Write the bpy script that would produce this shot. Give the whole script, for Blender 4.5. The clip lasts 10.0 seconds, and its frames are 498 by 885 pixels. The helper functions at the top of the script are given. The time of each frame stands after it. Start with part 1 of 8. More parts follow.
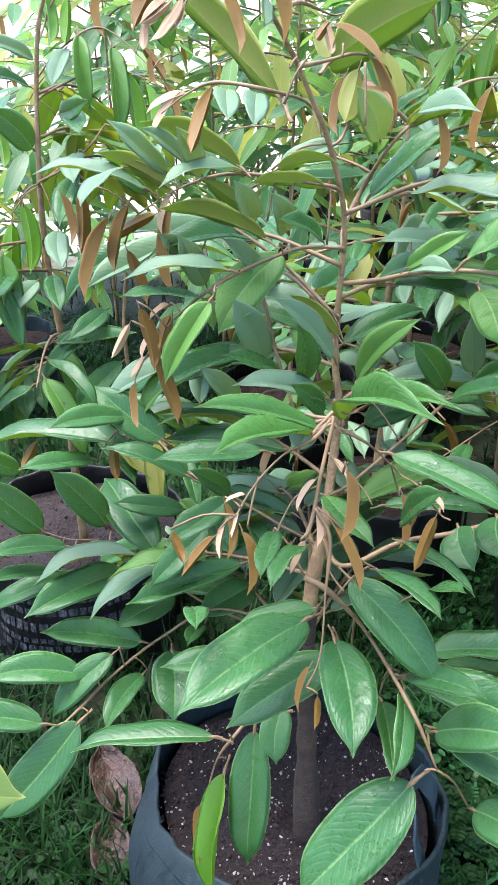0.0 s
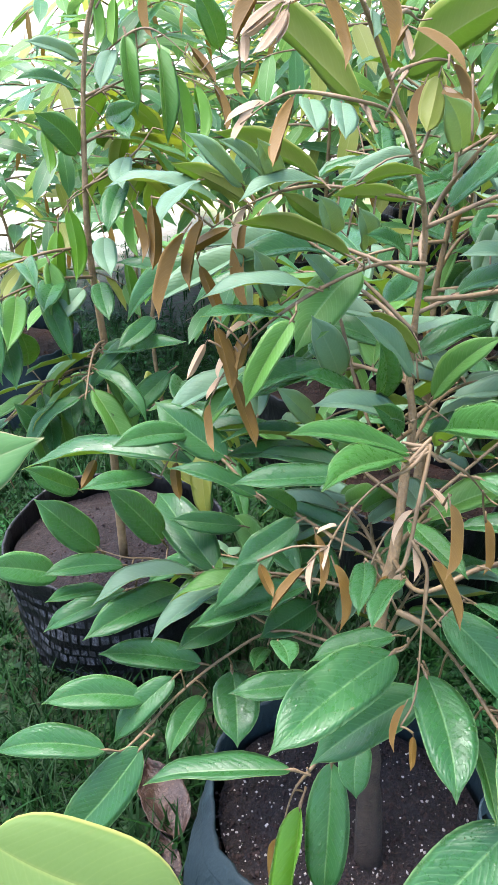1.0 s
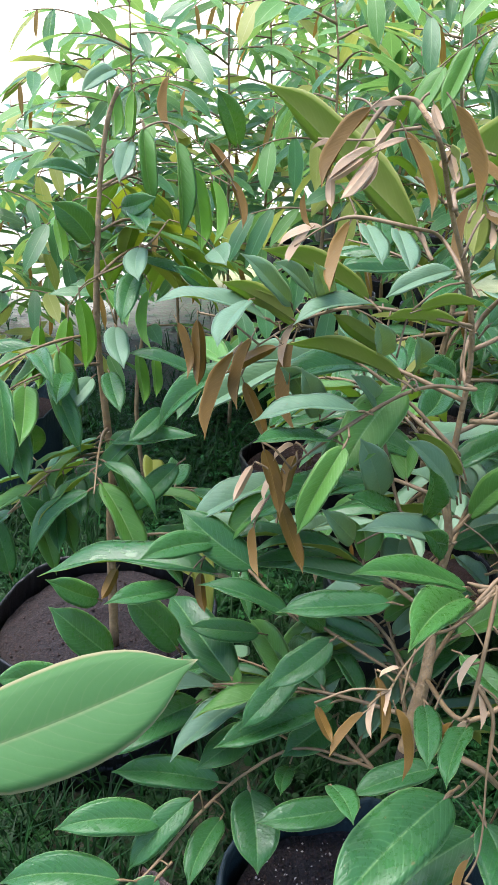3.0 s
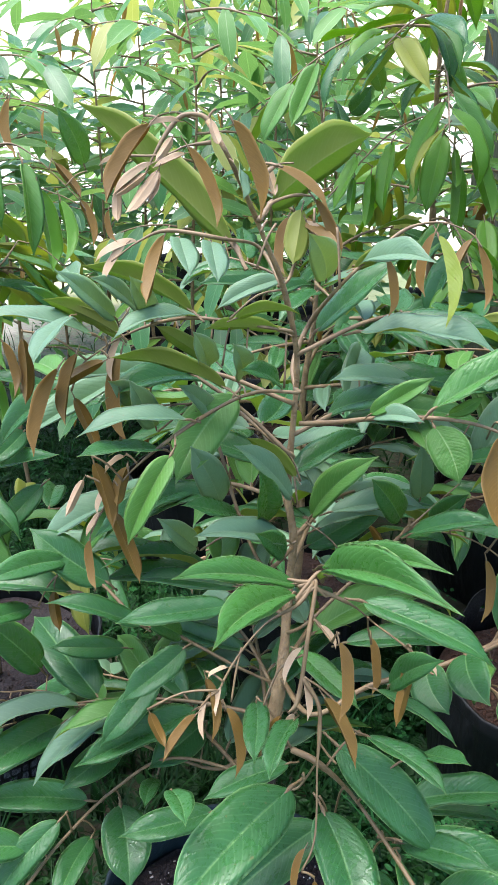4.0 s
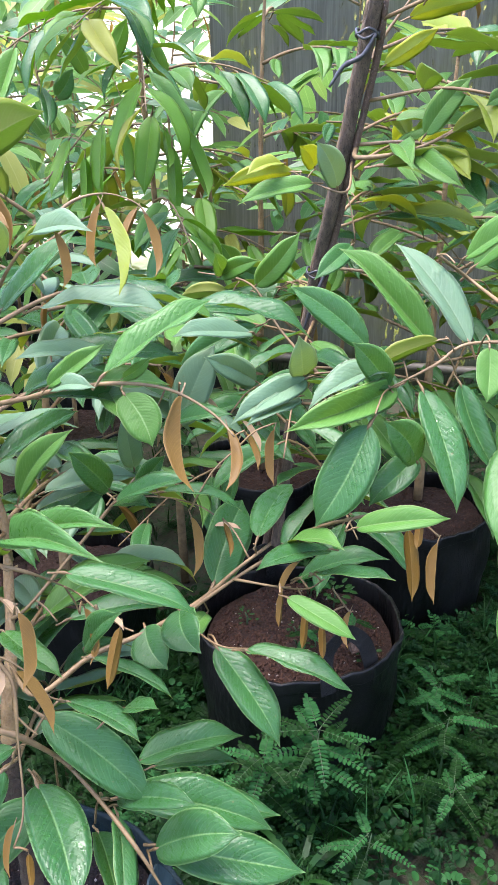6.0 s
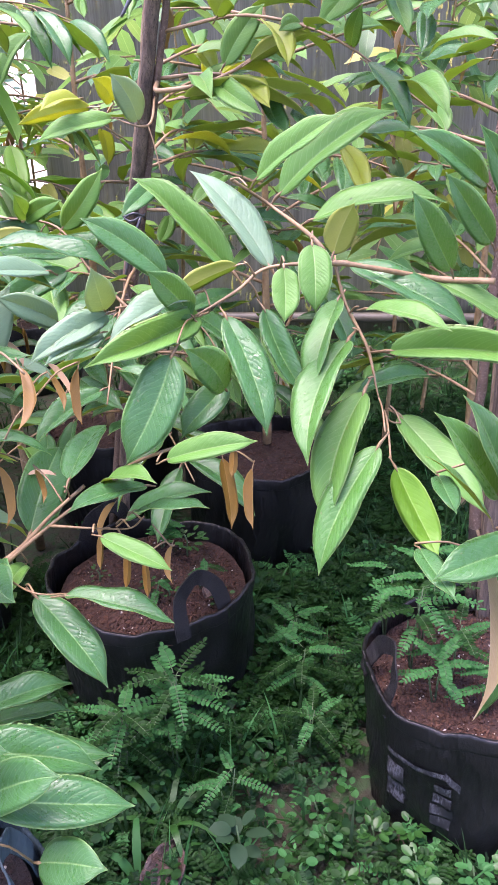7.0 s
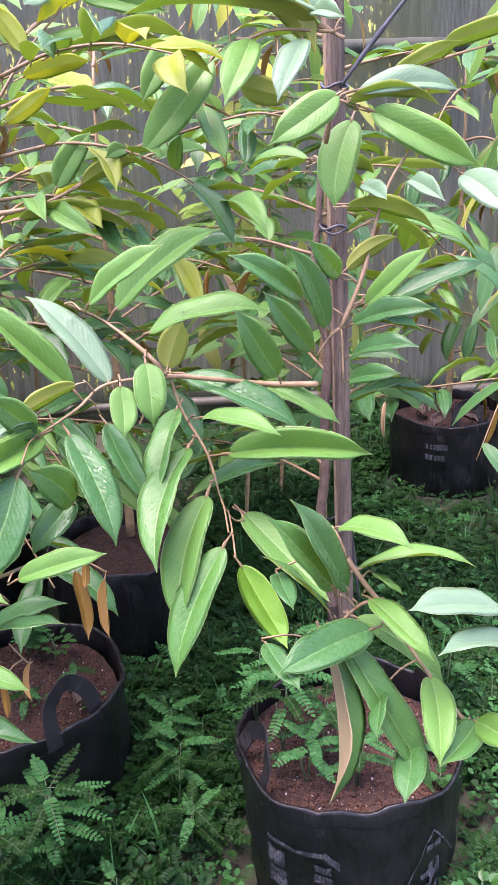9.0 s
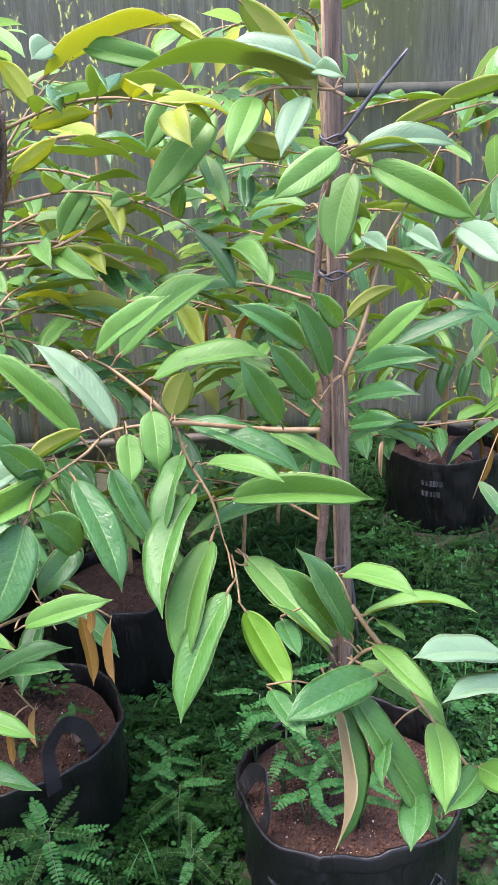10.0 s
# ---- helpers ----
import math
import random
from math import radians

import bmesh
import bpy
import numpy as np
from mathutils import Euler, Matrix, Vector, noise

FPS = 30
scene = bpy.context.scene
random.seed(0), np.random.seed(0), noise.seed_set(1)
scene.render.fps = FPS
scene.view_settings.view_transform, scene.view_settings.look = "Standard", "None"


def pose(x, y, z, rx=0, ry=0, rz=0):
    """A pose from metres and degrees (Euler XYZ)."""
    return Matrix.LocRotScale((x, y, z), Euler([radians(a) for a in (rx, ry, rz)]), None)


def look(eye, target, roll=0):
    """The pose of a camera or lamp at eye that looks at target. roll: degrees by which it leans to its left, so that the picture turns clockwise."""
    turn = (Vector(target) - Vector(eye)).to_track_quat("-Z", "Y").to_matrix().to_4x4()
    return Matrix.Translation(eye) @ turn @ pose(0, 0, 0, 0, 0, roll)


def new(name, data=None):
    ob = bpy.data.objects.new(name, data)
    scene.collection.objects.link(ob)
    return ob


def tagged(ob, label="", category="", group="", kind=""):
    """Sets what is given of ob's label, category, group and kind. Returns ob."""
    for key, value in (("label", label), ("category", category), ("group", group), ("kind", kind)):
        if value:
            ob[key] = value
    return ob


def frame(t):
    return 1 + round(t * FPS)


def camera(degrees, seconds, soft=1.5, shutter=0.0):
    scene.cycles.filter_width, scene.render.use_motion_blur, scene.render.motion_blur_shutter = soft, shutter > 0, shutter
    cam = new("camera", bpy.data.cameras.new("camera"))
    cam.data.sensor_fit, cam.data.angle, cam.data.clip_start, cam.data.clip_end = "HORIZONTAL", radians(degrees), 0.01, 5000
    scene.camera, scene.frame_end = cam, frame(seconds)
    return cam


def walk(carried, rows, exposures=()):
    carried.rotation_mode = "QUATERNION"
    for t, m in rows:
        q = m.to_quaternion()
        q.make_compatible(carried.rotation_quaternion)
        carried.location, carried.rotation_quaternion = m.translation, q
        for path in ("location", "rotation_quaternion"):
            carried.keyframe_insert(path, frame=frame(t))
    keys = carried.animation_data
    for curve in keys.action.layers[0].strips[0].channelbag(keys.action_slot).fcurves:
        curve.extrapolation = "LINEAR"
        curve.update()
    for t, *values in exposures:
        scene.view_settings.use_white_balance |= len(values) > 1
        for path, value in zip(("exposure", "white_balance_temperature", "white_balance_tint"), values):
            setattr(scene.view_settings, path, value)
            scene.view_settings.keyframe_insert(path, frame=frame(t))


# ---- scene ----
cam = camera(32.4, 10.0, soft=1.0)
PATH = [
    (0, (0.066, 0.058, 1.323), (-0.003, 1.82, 0.38), -1.1),
    (0.5, (0.031, 0.076, 1.332), (-0.061, 1.836, 0.385), -1.0),
    (1, (-0.011, 0.101, 1.337), (-0.095, 1.854, 0.378), -1.4),
    (1.5, (-0.051, 0.125, 1.348), (-0.105, 1.886, 0.4), -1.1),
    (2, (-0.088, 0.146, 1.359), (-0.112, 1.923, 0.441), 0.1),
    (2.2, (-0.1, 0.153, 1.365), (-0.122, 1.933, 0.454), 0.2),
    (3.3, (-0.105, 0.155, 1.392), (-0.067, 1.975, 0.565), 1.5),
    (3.5, (-0.083, 0.148, 1.391), (-0.012, 1.971, 0.573), 0.8),
    (4, (-0.02, 0.134, 1.39), (0.199, 1.948, 0.576), 0.4),
    (4.5, (0.014, 0.114, 1.376), (0.318, 1.908, 0.546), -0.2),
    (5, (0.033, 0.095, 1.37), (0.435, 1.874, 0.549), -0.2),
    (5.2, (0.038, 0.09, 1.374), (0.492, 1.86, 0.56), -0.5),
    (6.3, (0.116, 0.078, 1.364), (0.838, 1.748, 0.533), -0.8),
    (6.5, (0.126, 0.072, 1.357), (0.896, 1.718, 0.522), -1.0),
    (7, (0.161, 0.052, 1.329), (1.057, 1.593, 0.423), -1.7),
    (7.5, (0.179, 0.04, 1.325), (1.165, 1.512, 0.397), -2.1),
    (8, (0.18, 0.033, 1.342), (1.226, 1.473, 0.43), -2.1),
    (8.5, (0.178, 0.018, 1.363), (1.308, 1.445, 0.533), -1.9),
    (9, (0.169, 0.007, 1.381), (1.355, 1.431, 0.627), -2.2),
    (9.5, (0.161, 0.01, 1.395), (1.367, 1.447, 0.703), -1.9),
    (10, (0.154, 0.008, 1.404), (1.371, 1.44, 0.718), -2.0),
]
LIGHT = [(0.0, 2.54, 6350, 25), (2.2, 2.26, 6350, 19), (3.5, 1.96, 6250, 22), (4.2, 2.20, 6350, 18), (5.2, 2.38, 6400, 18), (6.5, 2.69, 6450, 40), (8.0, 2.94, 6500, 60), (9.0, 2.80, 6650, 48), (10.0, 2.64, 6700, 33)]
walk(cam, [(t, look(eye, target, roll)) for t, eye, target, roll in PATH], LIGHT)

# ---- world and light ----
world = bpy.data.worlds.new("sky")
scene.world = world
world.use_nodes = True
wn, wl = world.node_tree.nodes, world.node_tree.links
sky = wn.new("ShaderNodeTexSky")
sky.sky_type, sky.sun_disc = "NISHITA", False
sky.sun_elevation, sky.sun_rotation = radians(72), radians(-51)
sky.air_density, sky.dust_density, sky.ozone_density = 1.0, 0.8, 1.0
wl.new(sky.outputs[0], wn["Background"].inputs[0])
wn["Background"].inputs[1].default_value = 0.15
sun = new("sun", bpy.data.lights.new("sun", "SUN"))
sun.data.energy, sun.data.angle, sun.data.color = 2.6, radians(45), (1.0, 0.97, 0.90)
sun.matrix_world = look((0, 0, 6), (1.2, -0.4, 0.0))


# ---- materials ----
def shader(name):
    m = bpy.data.materials.new(name)
    m.use_nodes = True
    t = m.node_tree
    return m, t, t.nodes["Principled BSDF"]


def node(t, kind, **kw):
    n = t.nodes.new(kind)
    for k, v in kw.items():
        if k in n.inputs:
            n.inputs[k].default_value = v
    return n


def math_node(t, op, a, b=None, clamp=False):
    n = t.nodes.new("ShaderNodeMath")
    n.operation, n.use_clamp = op, clamp
    for i, v in enumerate((a, b)):
        if v is None:
            continue
        if isinstance(v, (int, float)):
            n.inputs[i].default_value = v
        else:
            t.links.new(v, n.inputs[i])
    return n.outputs[0]


def mix(t, fac, a, b):
    n = t.nodes.new("ShaderNodeMix")
    n.data_type = "RGBA"
    for sock, v in ((n.inputs[0], fac), (n.inputs[6], a), (n.inputs[7], b)):
        if isinstance(v, (int, float)):
            sock.default_value = v
        elif isinstance(v, tuple):
            sock.default_value = (*v, 1)
        else:
            t.links.new(v, sock)
    return n.outputs[2]


def noise_of(t, scale, detail=3.0, rough=0.55, vec=None):
    n = node(t, "ShaderNodeTexNoise", Scale=scale, Detail=detail, Roughness=rough)
    if vec is None:
        vec = t.nodes.new("ShaderNodeTexCoord").outputs["Object"]
    t.links.new(vec, n.inputs["Vector"])
    return n.outputs["Fac"]


def ramp(t, v, lo, hi):
    n = t.nodes.new("ShaderNodeMapRange")
    n.inputs[1].default_value, n.inputs[2].default_value = lo, hi
    t.links.new(v, n.inputs[0])
    return n.outputs[0]


def bump(t, bsdf, h, strength=0.3, dist=0.002):
    n = node(t, "ShaderNodeBump", Strength=strength, Distance=dist)
    t.links.new(h, n.inputs["Height"])
    t.links.new(n.outputs[0], bsdf.inputs["Normal"])


def leaf_material(name, dark, light, vein, rough, glow, wet=0.0, vein_amount=0.8, through_tone=(0.55, 0.62, 0.15), spec=0.5, relief=1.0, joined=False):
    """Leaf skin: two tones, a pale midrib, quilted side veins, wet patches, light shining through."""
    m, t, b = shader(name)
    uv = t.nodes.new("ShaderNodeUVMap").outputs[0]
    sep = t.nodes.new("ShaderNodeSeparateXYZ")
    t.links.new(uv, sep.inputs[0])
    u, v = sep.outputs[0], math_node(t, "ABSOLUTE", math_node(t, "SUBTRACT", sep.outputs[1], 0.5))
    rnd = t.nodes.new("ShaderNodeNewGeometry").outputs["Random Per Island"] if joined else t.nodes.new("ShaderNodeObjectInfo").outputs["Random"]
    # the blade's own plane, length against width
    flat = t.nodes.new("ShaderNodeMapping")
    flat.inputs["Scale"].default_value = (1.0, 0.36, 1.0)
    t.links.new(uv, flat.inputs[0])
    shift = t.nodes.new("ShaderNodeVectorMath")
    shift.operation = "ADD"
    t.links.new(flat.outputs[0], shift.inputs[0])
    t.links.new(math_node(t, "MULTIPLY", rnd, 37.0), shift.inputs[1])
    vec = shift.outputs[0]
    big = noise_of(t, 4.0, 3, 0.6, vec)
    fine = noise_of(t, 48.0, 3, 0.65, vec)
    tone = math_node(t, "ADD", math_node(t, "MULTIPLY", rnd, 0.62), math_node(t, "MULTIPLY", ramp(t, big, 0.3, 0.7), 0.38))
    col = mix(t, tone, dark, light)
    col = mix(t, math_node(t, "MULTIPLY", ramp(t, fine, 0.42, 0.68), 0.42), col, dark)
    # side veins leave the midrib at a slant and bend forward near the margin
    sway = math_node(t, "MULTIPLY", noise_of(t, 5.0, 1, 0.5, vec), 1.1)
    lean = math_node(t, "ADD", math_node(t, "MULTIPLY", v, 5.0), math_node(t, "MULTIPLY", math_node(t, "POWER", v, 2.0), 7.0))
    phase = math_node(t, "ADD", math_node(t, "SUBTRACT", math_node(t, "MULTIPLY", u, 15.0), lean), sway)
    tri = math_node(t, "ABSOLUTE", math_node(t, "SUBTRACT", math_node(t, "FRACT", phase), 0.5))
    side = ramp(t, tri, 0.085, 0.0)
    rib = ramp(t, v, 0.030, 0.014)
    lines = math_node(t, "MAXIMUM", rib, math_node(t, "MULTIPLY", side, 0.40))
    col = mix(t, math_node(t, "MULTIPLY", lines, vein_amount), col, vein)
    # darker web between the veins, thin pale margin, pale drip tip
    web = math_node(t, "MULTIPLY", math_node(t, "MULTIPLY", ramp(t, tri, 0.09, 0.2), ramp(t, tri, 0.5, 0.3)), 0.26)
    col = mix(t, web, col, dark)
    edge = math_node(t, "MAXIMUM", math_node(t, "MULTIPLY", ramp(t, v, 0.462, 0.486), 0.8), math_node(t, "MULTIPLY", ramp(t, u, 0.955, 0.99), 0.7))
    col = mix(t, edge, col, vein)
    # small blemishes, bitten spots
    spot = ramp(t, noise_of(t, 26.0, 1, 0.5, vec), 0.74, 0.77)
    col = mix(t, math_node(t, "MULTIPLY", spot, 0.6 if relief > 0.3 else 0.1), col, (0.16, 0.13, 0.05))
    if wet:
        bite = math_node(t, "MULTIPLY", ramp(t, noise_of(t, 15.0, 2, 0.6, vec), 0.73, 0.735), math_node(t, "LESS_THAN", math_node(t, "FRACT", math_node(t, "MULTIPLY", rnd, 7.3)), 0.35))
        col = mix(t, bite, col, (0.012, 0.012, 0.008))
    b.inputs["Specular IOR Level"].default_value = spec
    rr = node(t, "ShaderNodeMapRange")
    quilt = math_node(t, "POWER", math_node(t, "MULTIPLY", tri, 2.0), 0.55)
    h = math_node(t, "MULTIPLY", quilt, 0.24)
    h = math_node(t, "ADD", h, math_node(t, "MULTIPLY", noise_of(t, 9.0, 2, 0.5, vec), 1.5))
    h = math_node(t, "ADD", h, math_node(t, "MULTIPLY", noise_of(t, 60.0, 2, 0.6, vec), 0.32))
    h = math_node(t, "SUBTRACT", h, math_node(t, "MULTIPLY", rib, 0.18))
    if wet:
        # a broken film of rain water, and single drops
        film = math_node(t, "ADD", noise_of(t, 17.0, 4, 0.72, vec), math_node(t, "MULTIPLY", math_node(t, "FRACT", math_node(t, "MULTIPLY", rnd, 3.7)), 0.07))
        patch = math_node(t, "MULTIPLY", ramp(t, film, 0.600, 0.612), wet)
        col = mix(t, math_node(t, "MULTIPLY", patch, 0.55), col, tuple(0.9 * c for c in light))
        vo = node(t, "ShaderNodeTexVoronoi", Scale=60.0)
        t.links.new(vec, vo.inputs["Vector"])
        drop = math_node(t, "MULTIPLY", ramp(t, vo.outputs["Distance"], 0.30, 0.10), ramp(t, noise_of(t, 8.0, 2, 0.5, vec), 0.52, 0.56))
        rr.inputs[3].default_value, rr.inputs[4].default_value = rough, 0.07
        t.links.new(math_node(t, "MAXIMUM", patch, math_node(t, "MULTIPLY", drop, wet)), rr.inputs[0])
        h = math_node(t, "ADD", h, math_node(t, "ADD", math_node(t, "MULTIPLY", drop, 0.8 * wet), math_node(t, "MULTIPLY", patch, 0.5)))
    else:
        rr.inputs[3].default_value, rr.inputs[4].default_value = rough - 0.06, rough + 0.10
        t.links.new(fine, rr.inputs[0])
    t.links.new(rr.outputs[0], b.inputs["Roughness"])
    t.links.new(col, b.inputs["Base Color"])
    bump(t, b, h, 1.0, 0.001 * relief)
    tr = t.nodes.new("ShaderNodeBsdfTranslucent")
    t.links.new(mix(t, 0.7, col, through_tone), tr.inputs[0])
    mx = t.nodes.new("ShaderNodeMixShader")
    mx.inputs[0].default_value = glow
    out = t.nodes["Material Output"]
    t.links.new(b.outputs[0], mx.inputs[1])
    t.links.new(tr.outputs[0], mx.inputs[2])
    t.links.new(mx.outputs[0], out.inputs[0])
    return m


def rough_material(name, a, b2, scale, rough=0.8, strength=0.5, dist=0.004, metal=0.0, spec=0.5, c=None, vary=0.0, stretch=1.0):
    m, t, b = shader(name)
    st = t.nodes.new("ShaderNodeMapping")
    st.inputs["Scale"].default_value = (1, 1, stretch)
    t.links.new(t.nodes.new("ShaderNodeTexCoord").outputs["Object"], st.inputs[0])
    n1, n2 = noise_of(t, scale, 4, 0.65, st.outputs[0]), noise_of(t, scale * 7, 3, 0.6, st.outputs[0])
    col = mix(t, ramp(t, n1, 0.32, 0.68), a, b2)
    if c:
        col = mix(t, ramp(t, n2, 0.56, 0.66), col, c)
    else:
        col = mix(t, math_node(t, "MULTIPLY", ramp(t, n2, 0.4, 0.7), 0.3), col, a)
    if vary:
        g = t.nodes.new("ShaderNodeNewGeometry")
        col = mix(t, math_node(t, "MULTIPLY", g.outputs["Random Per Island"], vary), col, b2)
    t.links.new(col, b.inputs["Base Color"])
    b.inputs["Roughness"].default_value, b.inputs["Metallic"].default_value = rough, metal
    b.inputs["Specular IOR Level"].default_value = spec
    bump(t, b, math_node(t, "ADD", n1, math_node(t, "MULTIPLY", n2, 0.5)), strength, dist)
    return m


SKINS = {
    "green": ((0.013, 0.076, 0.020), (0.043, 0.164, 0.043), (0.18, 0.34, 0.12), 0.38, 0.34, 1.0, 0.6, (0.27, 0.54, 0.11), 0.42),
    "mid": ((0.023, 0.108, 0.018), (0.060, 0.200, 0.036), (0.21, 0.36, 0.13), 0.44, 0.34, 0.5, 0.65, (0.29, 0.52, 0.12), 0.42),
    "fresh": ((0.042, 0.150, 0.020), (0.090, 0.232, 0.042), (0.25, 0.38, 0.15), 0.50, 0.36, 0.2, 0.65, (0.33, 0.54, 0.12), 0.36),
    "lime": ((0.066, 0.205, 0.008), (0.118, 0.275, 0.020), (0.30, 0.44, 0.12), 0.45, 0.44, 0.0, 0.4, (0.45, 0.68, 0.06)),
    # pale blades: the sky's bluish sheen is put into the leaf colour
    "pale": ((0.082, 0.180, 0.095), (0.130, 0.240, 0.132), (0.28, 0.38, 0.25), 0.50, 0.36, 0.0, 0.4, (0.46, 0.60, 0.30)),
    "soft": ((0.048, 0.138, 0.042), (0.062, 0.160, 0.052), (0.34, 0.28, 0.16), 0.6, 0.36, 0.0, 0.2, (0.36, 0.56, 0.16), 0.2, 0.2),
    "sunny": ((0.095, 0.165, 0.040), (0.115, 0.19, 0.055), (0.36, 0.36, 0.10), 0.6, 0.40, 0.0, 0.2, (0.46, 0.60, 0.16), 0.2, 0.2),
    # yellow-green blades, brightened in colour as if lit through
    "gold": ((0.19, 0.27, 0.020), (0.27, 0.335, 0.045), (0.42, 0.44, 0.12), 0.42, 0.48, 0.0, 0.3, (0.70, 0.70, 0.07)),
    "copper": ((0.105, 0.058, 0.007), (0.215, 0.124, 0.018), (0.30, 0.19, 0.06), 0.5, 0.34, 0.0, 0.6, (0.52, 0.32, 0.06), 0.35, 0.35),
    "bud": ((0.36, 0.245, 0.135), (0.52, 0.385, 0.235), (0.50, 0.39, 0.25), 0.5, 0.36, 0.0, 0.6, (0.70, 0.50, 0.28), 0.4, 0.35),
    "tan": ((0.20, 0.15, 0.075), (0.30, 0.24, 0.13), (0.38, 0.31, 0.19), 0.55, 0.30, 0.0, 0.5, (0.52, 0.42, 0.20), 0.3, 0.4),
    "under": ((0.165, 0.190, 0.026), (0.245, 0.262, 0.055), (0.33, 0.33, 0.11), 0.5, 0.50, 0.0, 0.6, (0.66, 0.74, 0.14), 0.35, 0.5),
}
TOP = {k: leaf_material("leaf_" + k, *v) for k, v in SKINS.items()}
UNDER = {k: TOP["under"] for k in ("green", "mid", "fresh", "pale", "soft", "sunny")}
TOP["rusty"], UNDER["rusty"] = TOP["mid"], TOP["tan"]
UNDER.update({k: TOP[k] for k in ("lime", "copper", "bud", "gold", "under")})
FAR = {k: leaf_material("crown_" + k, *SKINS[k][:4], 0.30, 0.0, *SKINS[k][6:], joined=True) for k in ("green", "fresh", "under", "copper")}
M_TWIG = rough_material("young_twig_bark", (0.100, 0.062, 0.024), (0.205, 0.136, 0.060), 40, 0.6, 0.4, 0.001)
M_BARK = rough_material("sapling_bark", (0.150, 0.088, 0.034), (0.290, 0.188, 0.082), 44, 0.7, 1.0, 0.004, c=(0.20, 0.14, 0.075))
M_RUDDY_BARK = rough_material("ruddy_sapling_bark", (0.058, 0.034, 0.022), (0.125, 0.078, 0.052), 44, 0.75, 1.0, 0.004, c=(0.16, 0.115, 0.085))
M_OLD_BARK = rough_material("dark_old_bark", (0.012, 0.007, 0.004), (0.042, 0.026, 0.014), 50, 0.9, 1.0, 0.006, c=(0.034, 0.034, 0.014))
M_STAKE = rough_material("weathered_stake_wood", (0.050, 0.034, 0.023), (0.165, 0.118, 0.080), 110, 0.85, 1.0, 0.006, c=(0.030, 0.021, 0.014), stretch=0.05)
M_SPLIT = rough_material("pale_split_wood", (0.16, 0.105, 0.060), (0.32, 0.225, 0.14), 130, 0.8, 0.8, 0.004, c=(0.08, 0.050, 0.032), stretch=0.04)


def bag_material(name, dark, light, rough, lighten):
    """Woven bag fabric: fine weave, long wrinkles, scattered lighter patches."""
    m, t, b = shader(name)
    co = t.nodes.new("ShaderNodeTexCoord").outputs["Object"]
    st = t.nodes.new("ShaderNodeMapping")
    st.inputs["Scale"].default_value = (1, 1, 0.35)
    t.links.new(co, st.inputs[0])
    wrinkle = noise_of(t, 26.0, 3, 0.6, st.outputs[0])
    blot = noise_of(t, 9.0, 4, 0.7)
    vo = node(t, "ShaderNodeTexVoronoi", Scale=330.0)
    t.links.new(co, vo.inputs["Vector"])
    weave = vo.outputs["Distance"]
    col = mix(t, ramp(t, blot, 0.35, 0.7), dark, light)
    col = mix(t, math_node(t, "MULTIPLY", ramp(t, noise_of(t, 15.0, 4, 0.75), 0.58, 0.70), lighten), col, tuple(3.2 * c for c in light))
    col = mix(t, math_node(t, "MULTIPLY", ramp(t, weave, 0.3, 0.7), 0.45), col, dark)
    t.links.new(col, b.inputs["Base Color"])
    rr = node(t, "ShaderNodeMapRange")
    rr.inputs[3].default_value, rr.inputs[4].default_value = rough - 0.30, rough + 0.15
    t.links.new(blot, rr.inputs[0])
    t.links.new(rr.outputs[0], b.inputs["Roughness"])
    b.inputs["Specular IOR Level"].default_value = 0.32
    crease = math_node(t, "ABSOLUTE", math_node(t, "SUBTRACT", noise_of(t, 13.0, 3, 0.55, st.outputs[0]), 0.5))
    bump(t, b, math_node(t, "ADD", math_node(t, "ADD", math_node(t, "MULTIPLY", wrinkle, 0.7), math_node(t, "MULTIPLY", crease, -2.6)), math_node(t, "MULTIPLY", weave, 0.04)), 0.8, 0.010)
    return m


def print_material():
    """Grey print, rubbed away in fine flecks."""
    m, t, b = shader("worn_grey_print")
    co = t.nodes.new("ShaderNodeTexCoord").outputs["Object"]
    st = t.nodes.new("ShaderNodeMapping")
    st.inputs["Scale"].default_value = (1, 1, 0.45)
    t.links.new(co, st.inputs[0])
    flecks = ramp(t, noise_of(t, 230.0, 3, 0.75, st.outputs[0]), 0.44, 0.58)
    worn = ramp(t, noise_of(t, 30.0, 2, 0.6), 0.36, 0.56)
    t.links.new(mix(t, math_node(t, "MULTIPLY", flecks, worn), (0.005, 0.0055, 0.0065), (0.070, 0.073, 0.078)), b.inputs["Base Color"])
    b.inputs["Roughness"].default_value = 0.6
    return m


M_BAG = bag_material("black_bag_fabric", (0.0023, 0.0025, 0.0024), (0.0056, 0.0060, 0.0058), 0.50, 0.18)
M_BAG_OLD = bag_material("faded_blue_bag", (0.0055, 0.015, 0.0165), (0.0125, 0.028, 0.030), 0.75, 0.35)
M_STRAP = rough_material("webbing_strap", (0.0022, 0.0024, 0.0024), (0.0060, 0.0064, 0.0064), 300, 0.6, 0.8, 0.002, spec=0.3)
M_STRAP_OLD = rough_material("blue_webbing_strap", (0.006, 0.022, 0.027), (0.016, 0.042, 0.048), 40, 0.7, 0.3, 0.001)
M_PRINT = print_material()
M_SOIL_RED = rough_material("red_brown_soil", (0.018, 0.0070, 0.0038), (0.038, 0.0155, 0.0080), 16, 0.95, 1.0, 0.02, c=(0.066, 0.030, 0.016))
M_SOIL = rough_material("dark_or_shaded_soil", (0.0046, 0.0026, 0.0022), (0.012, 0.0064, 0.0050), 26, 0.95, 1.0, 0.02, c=(0.034, 0.019, 0.014))
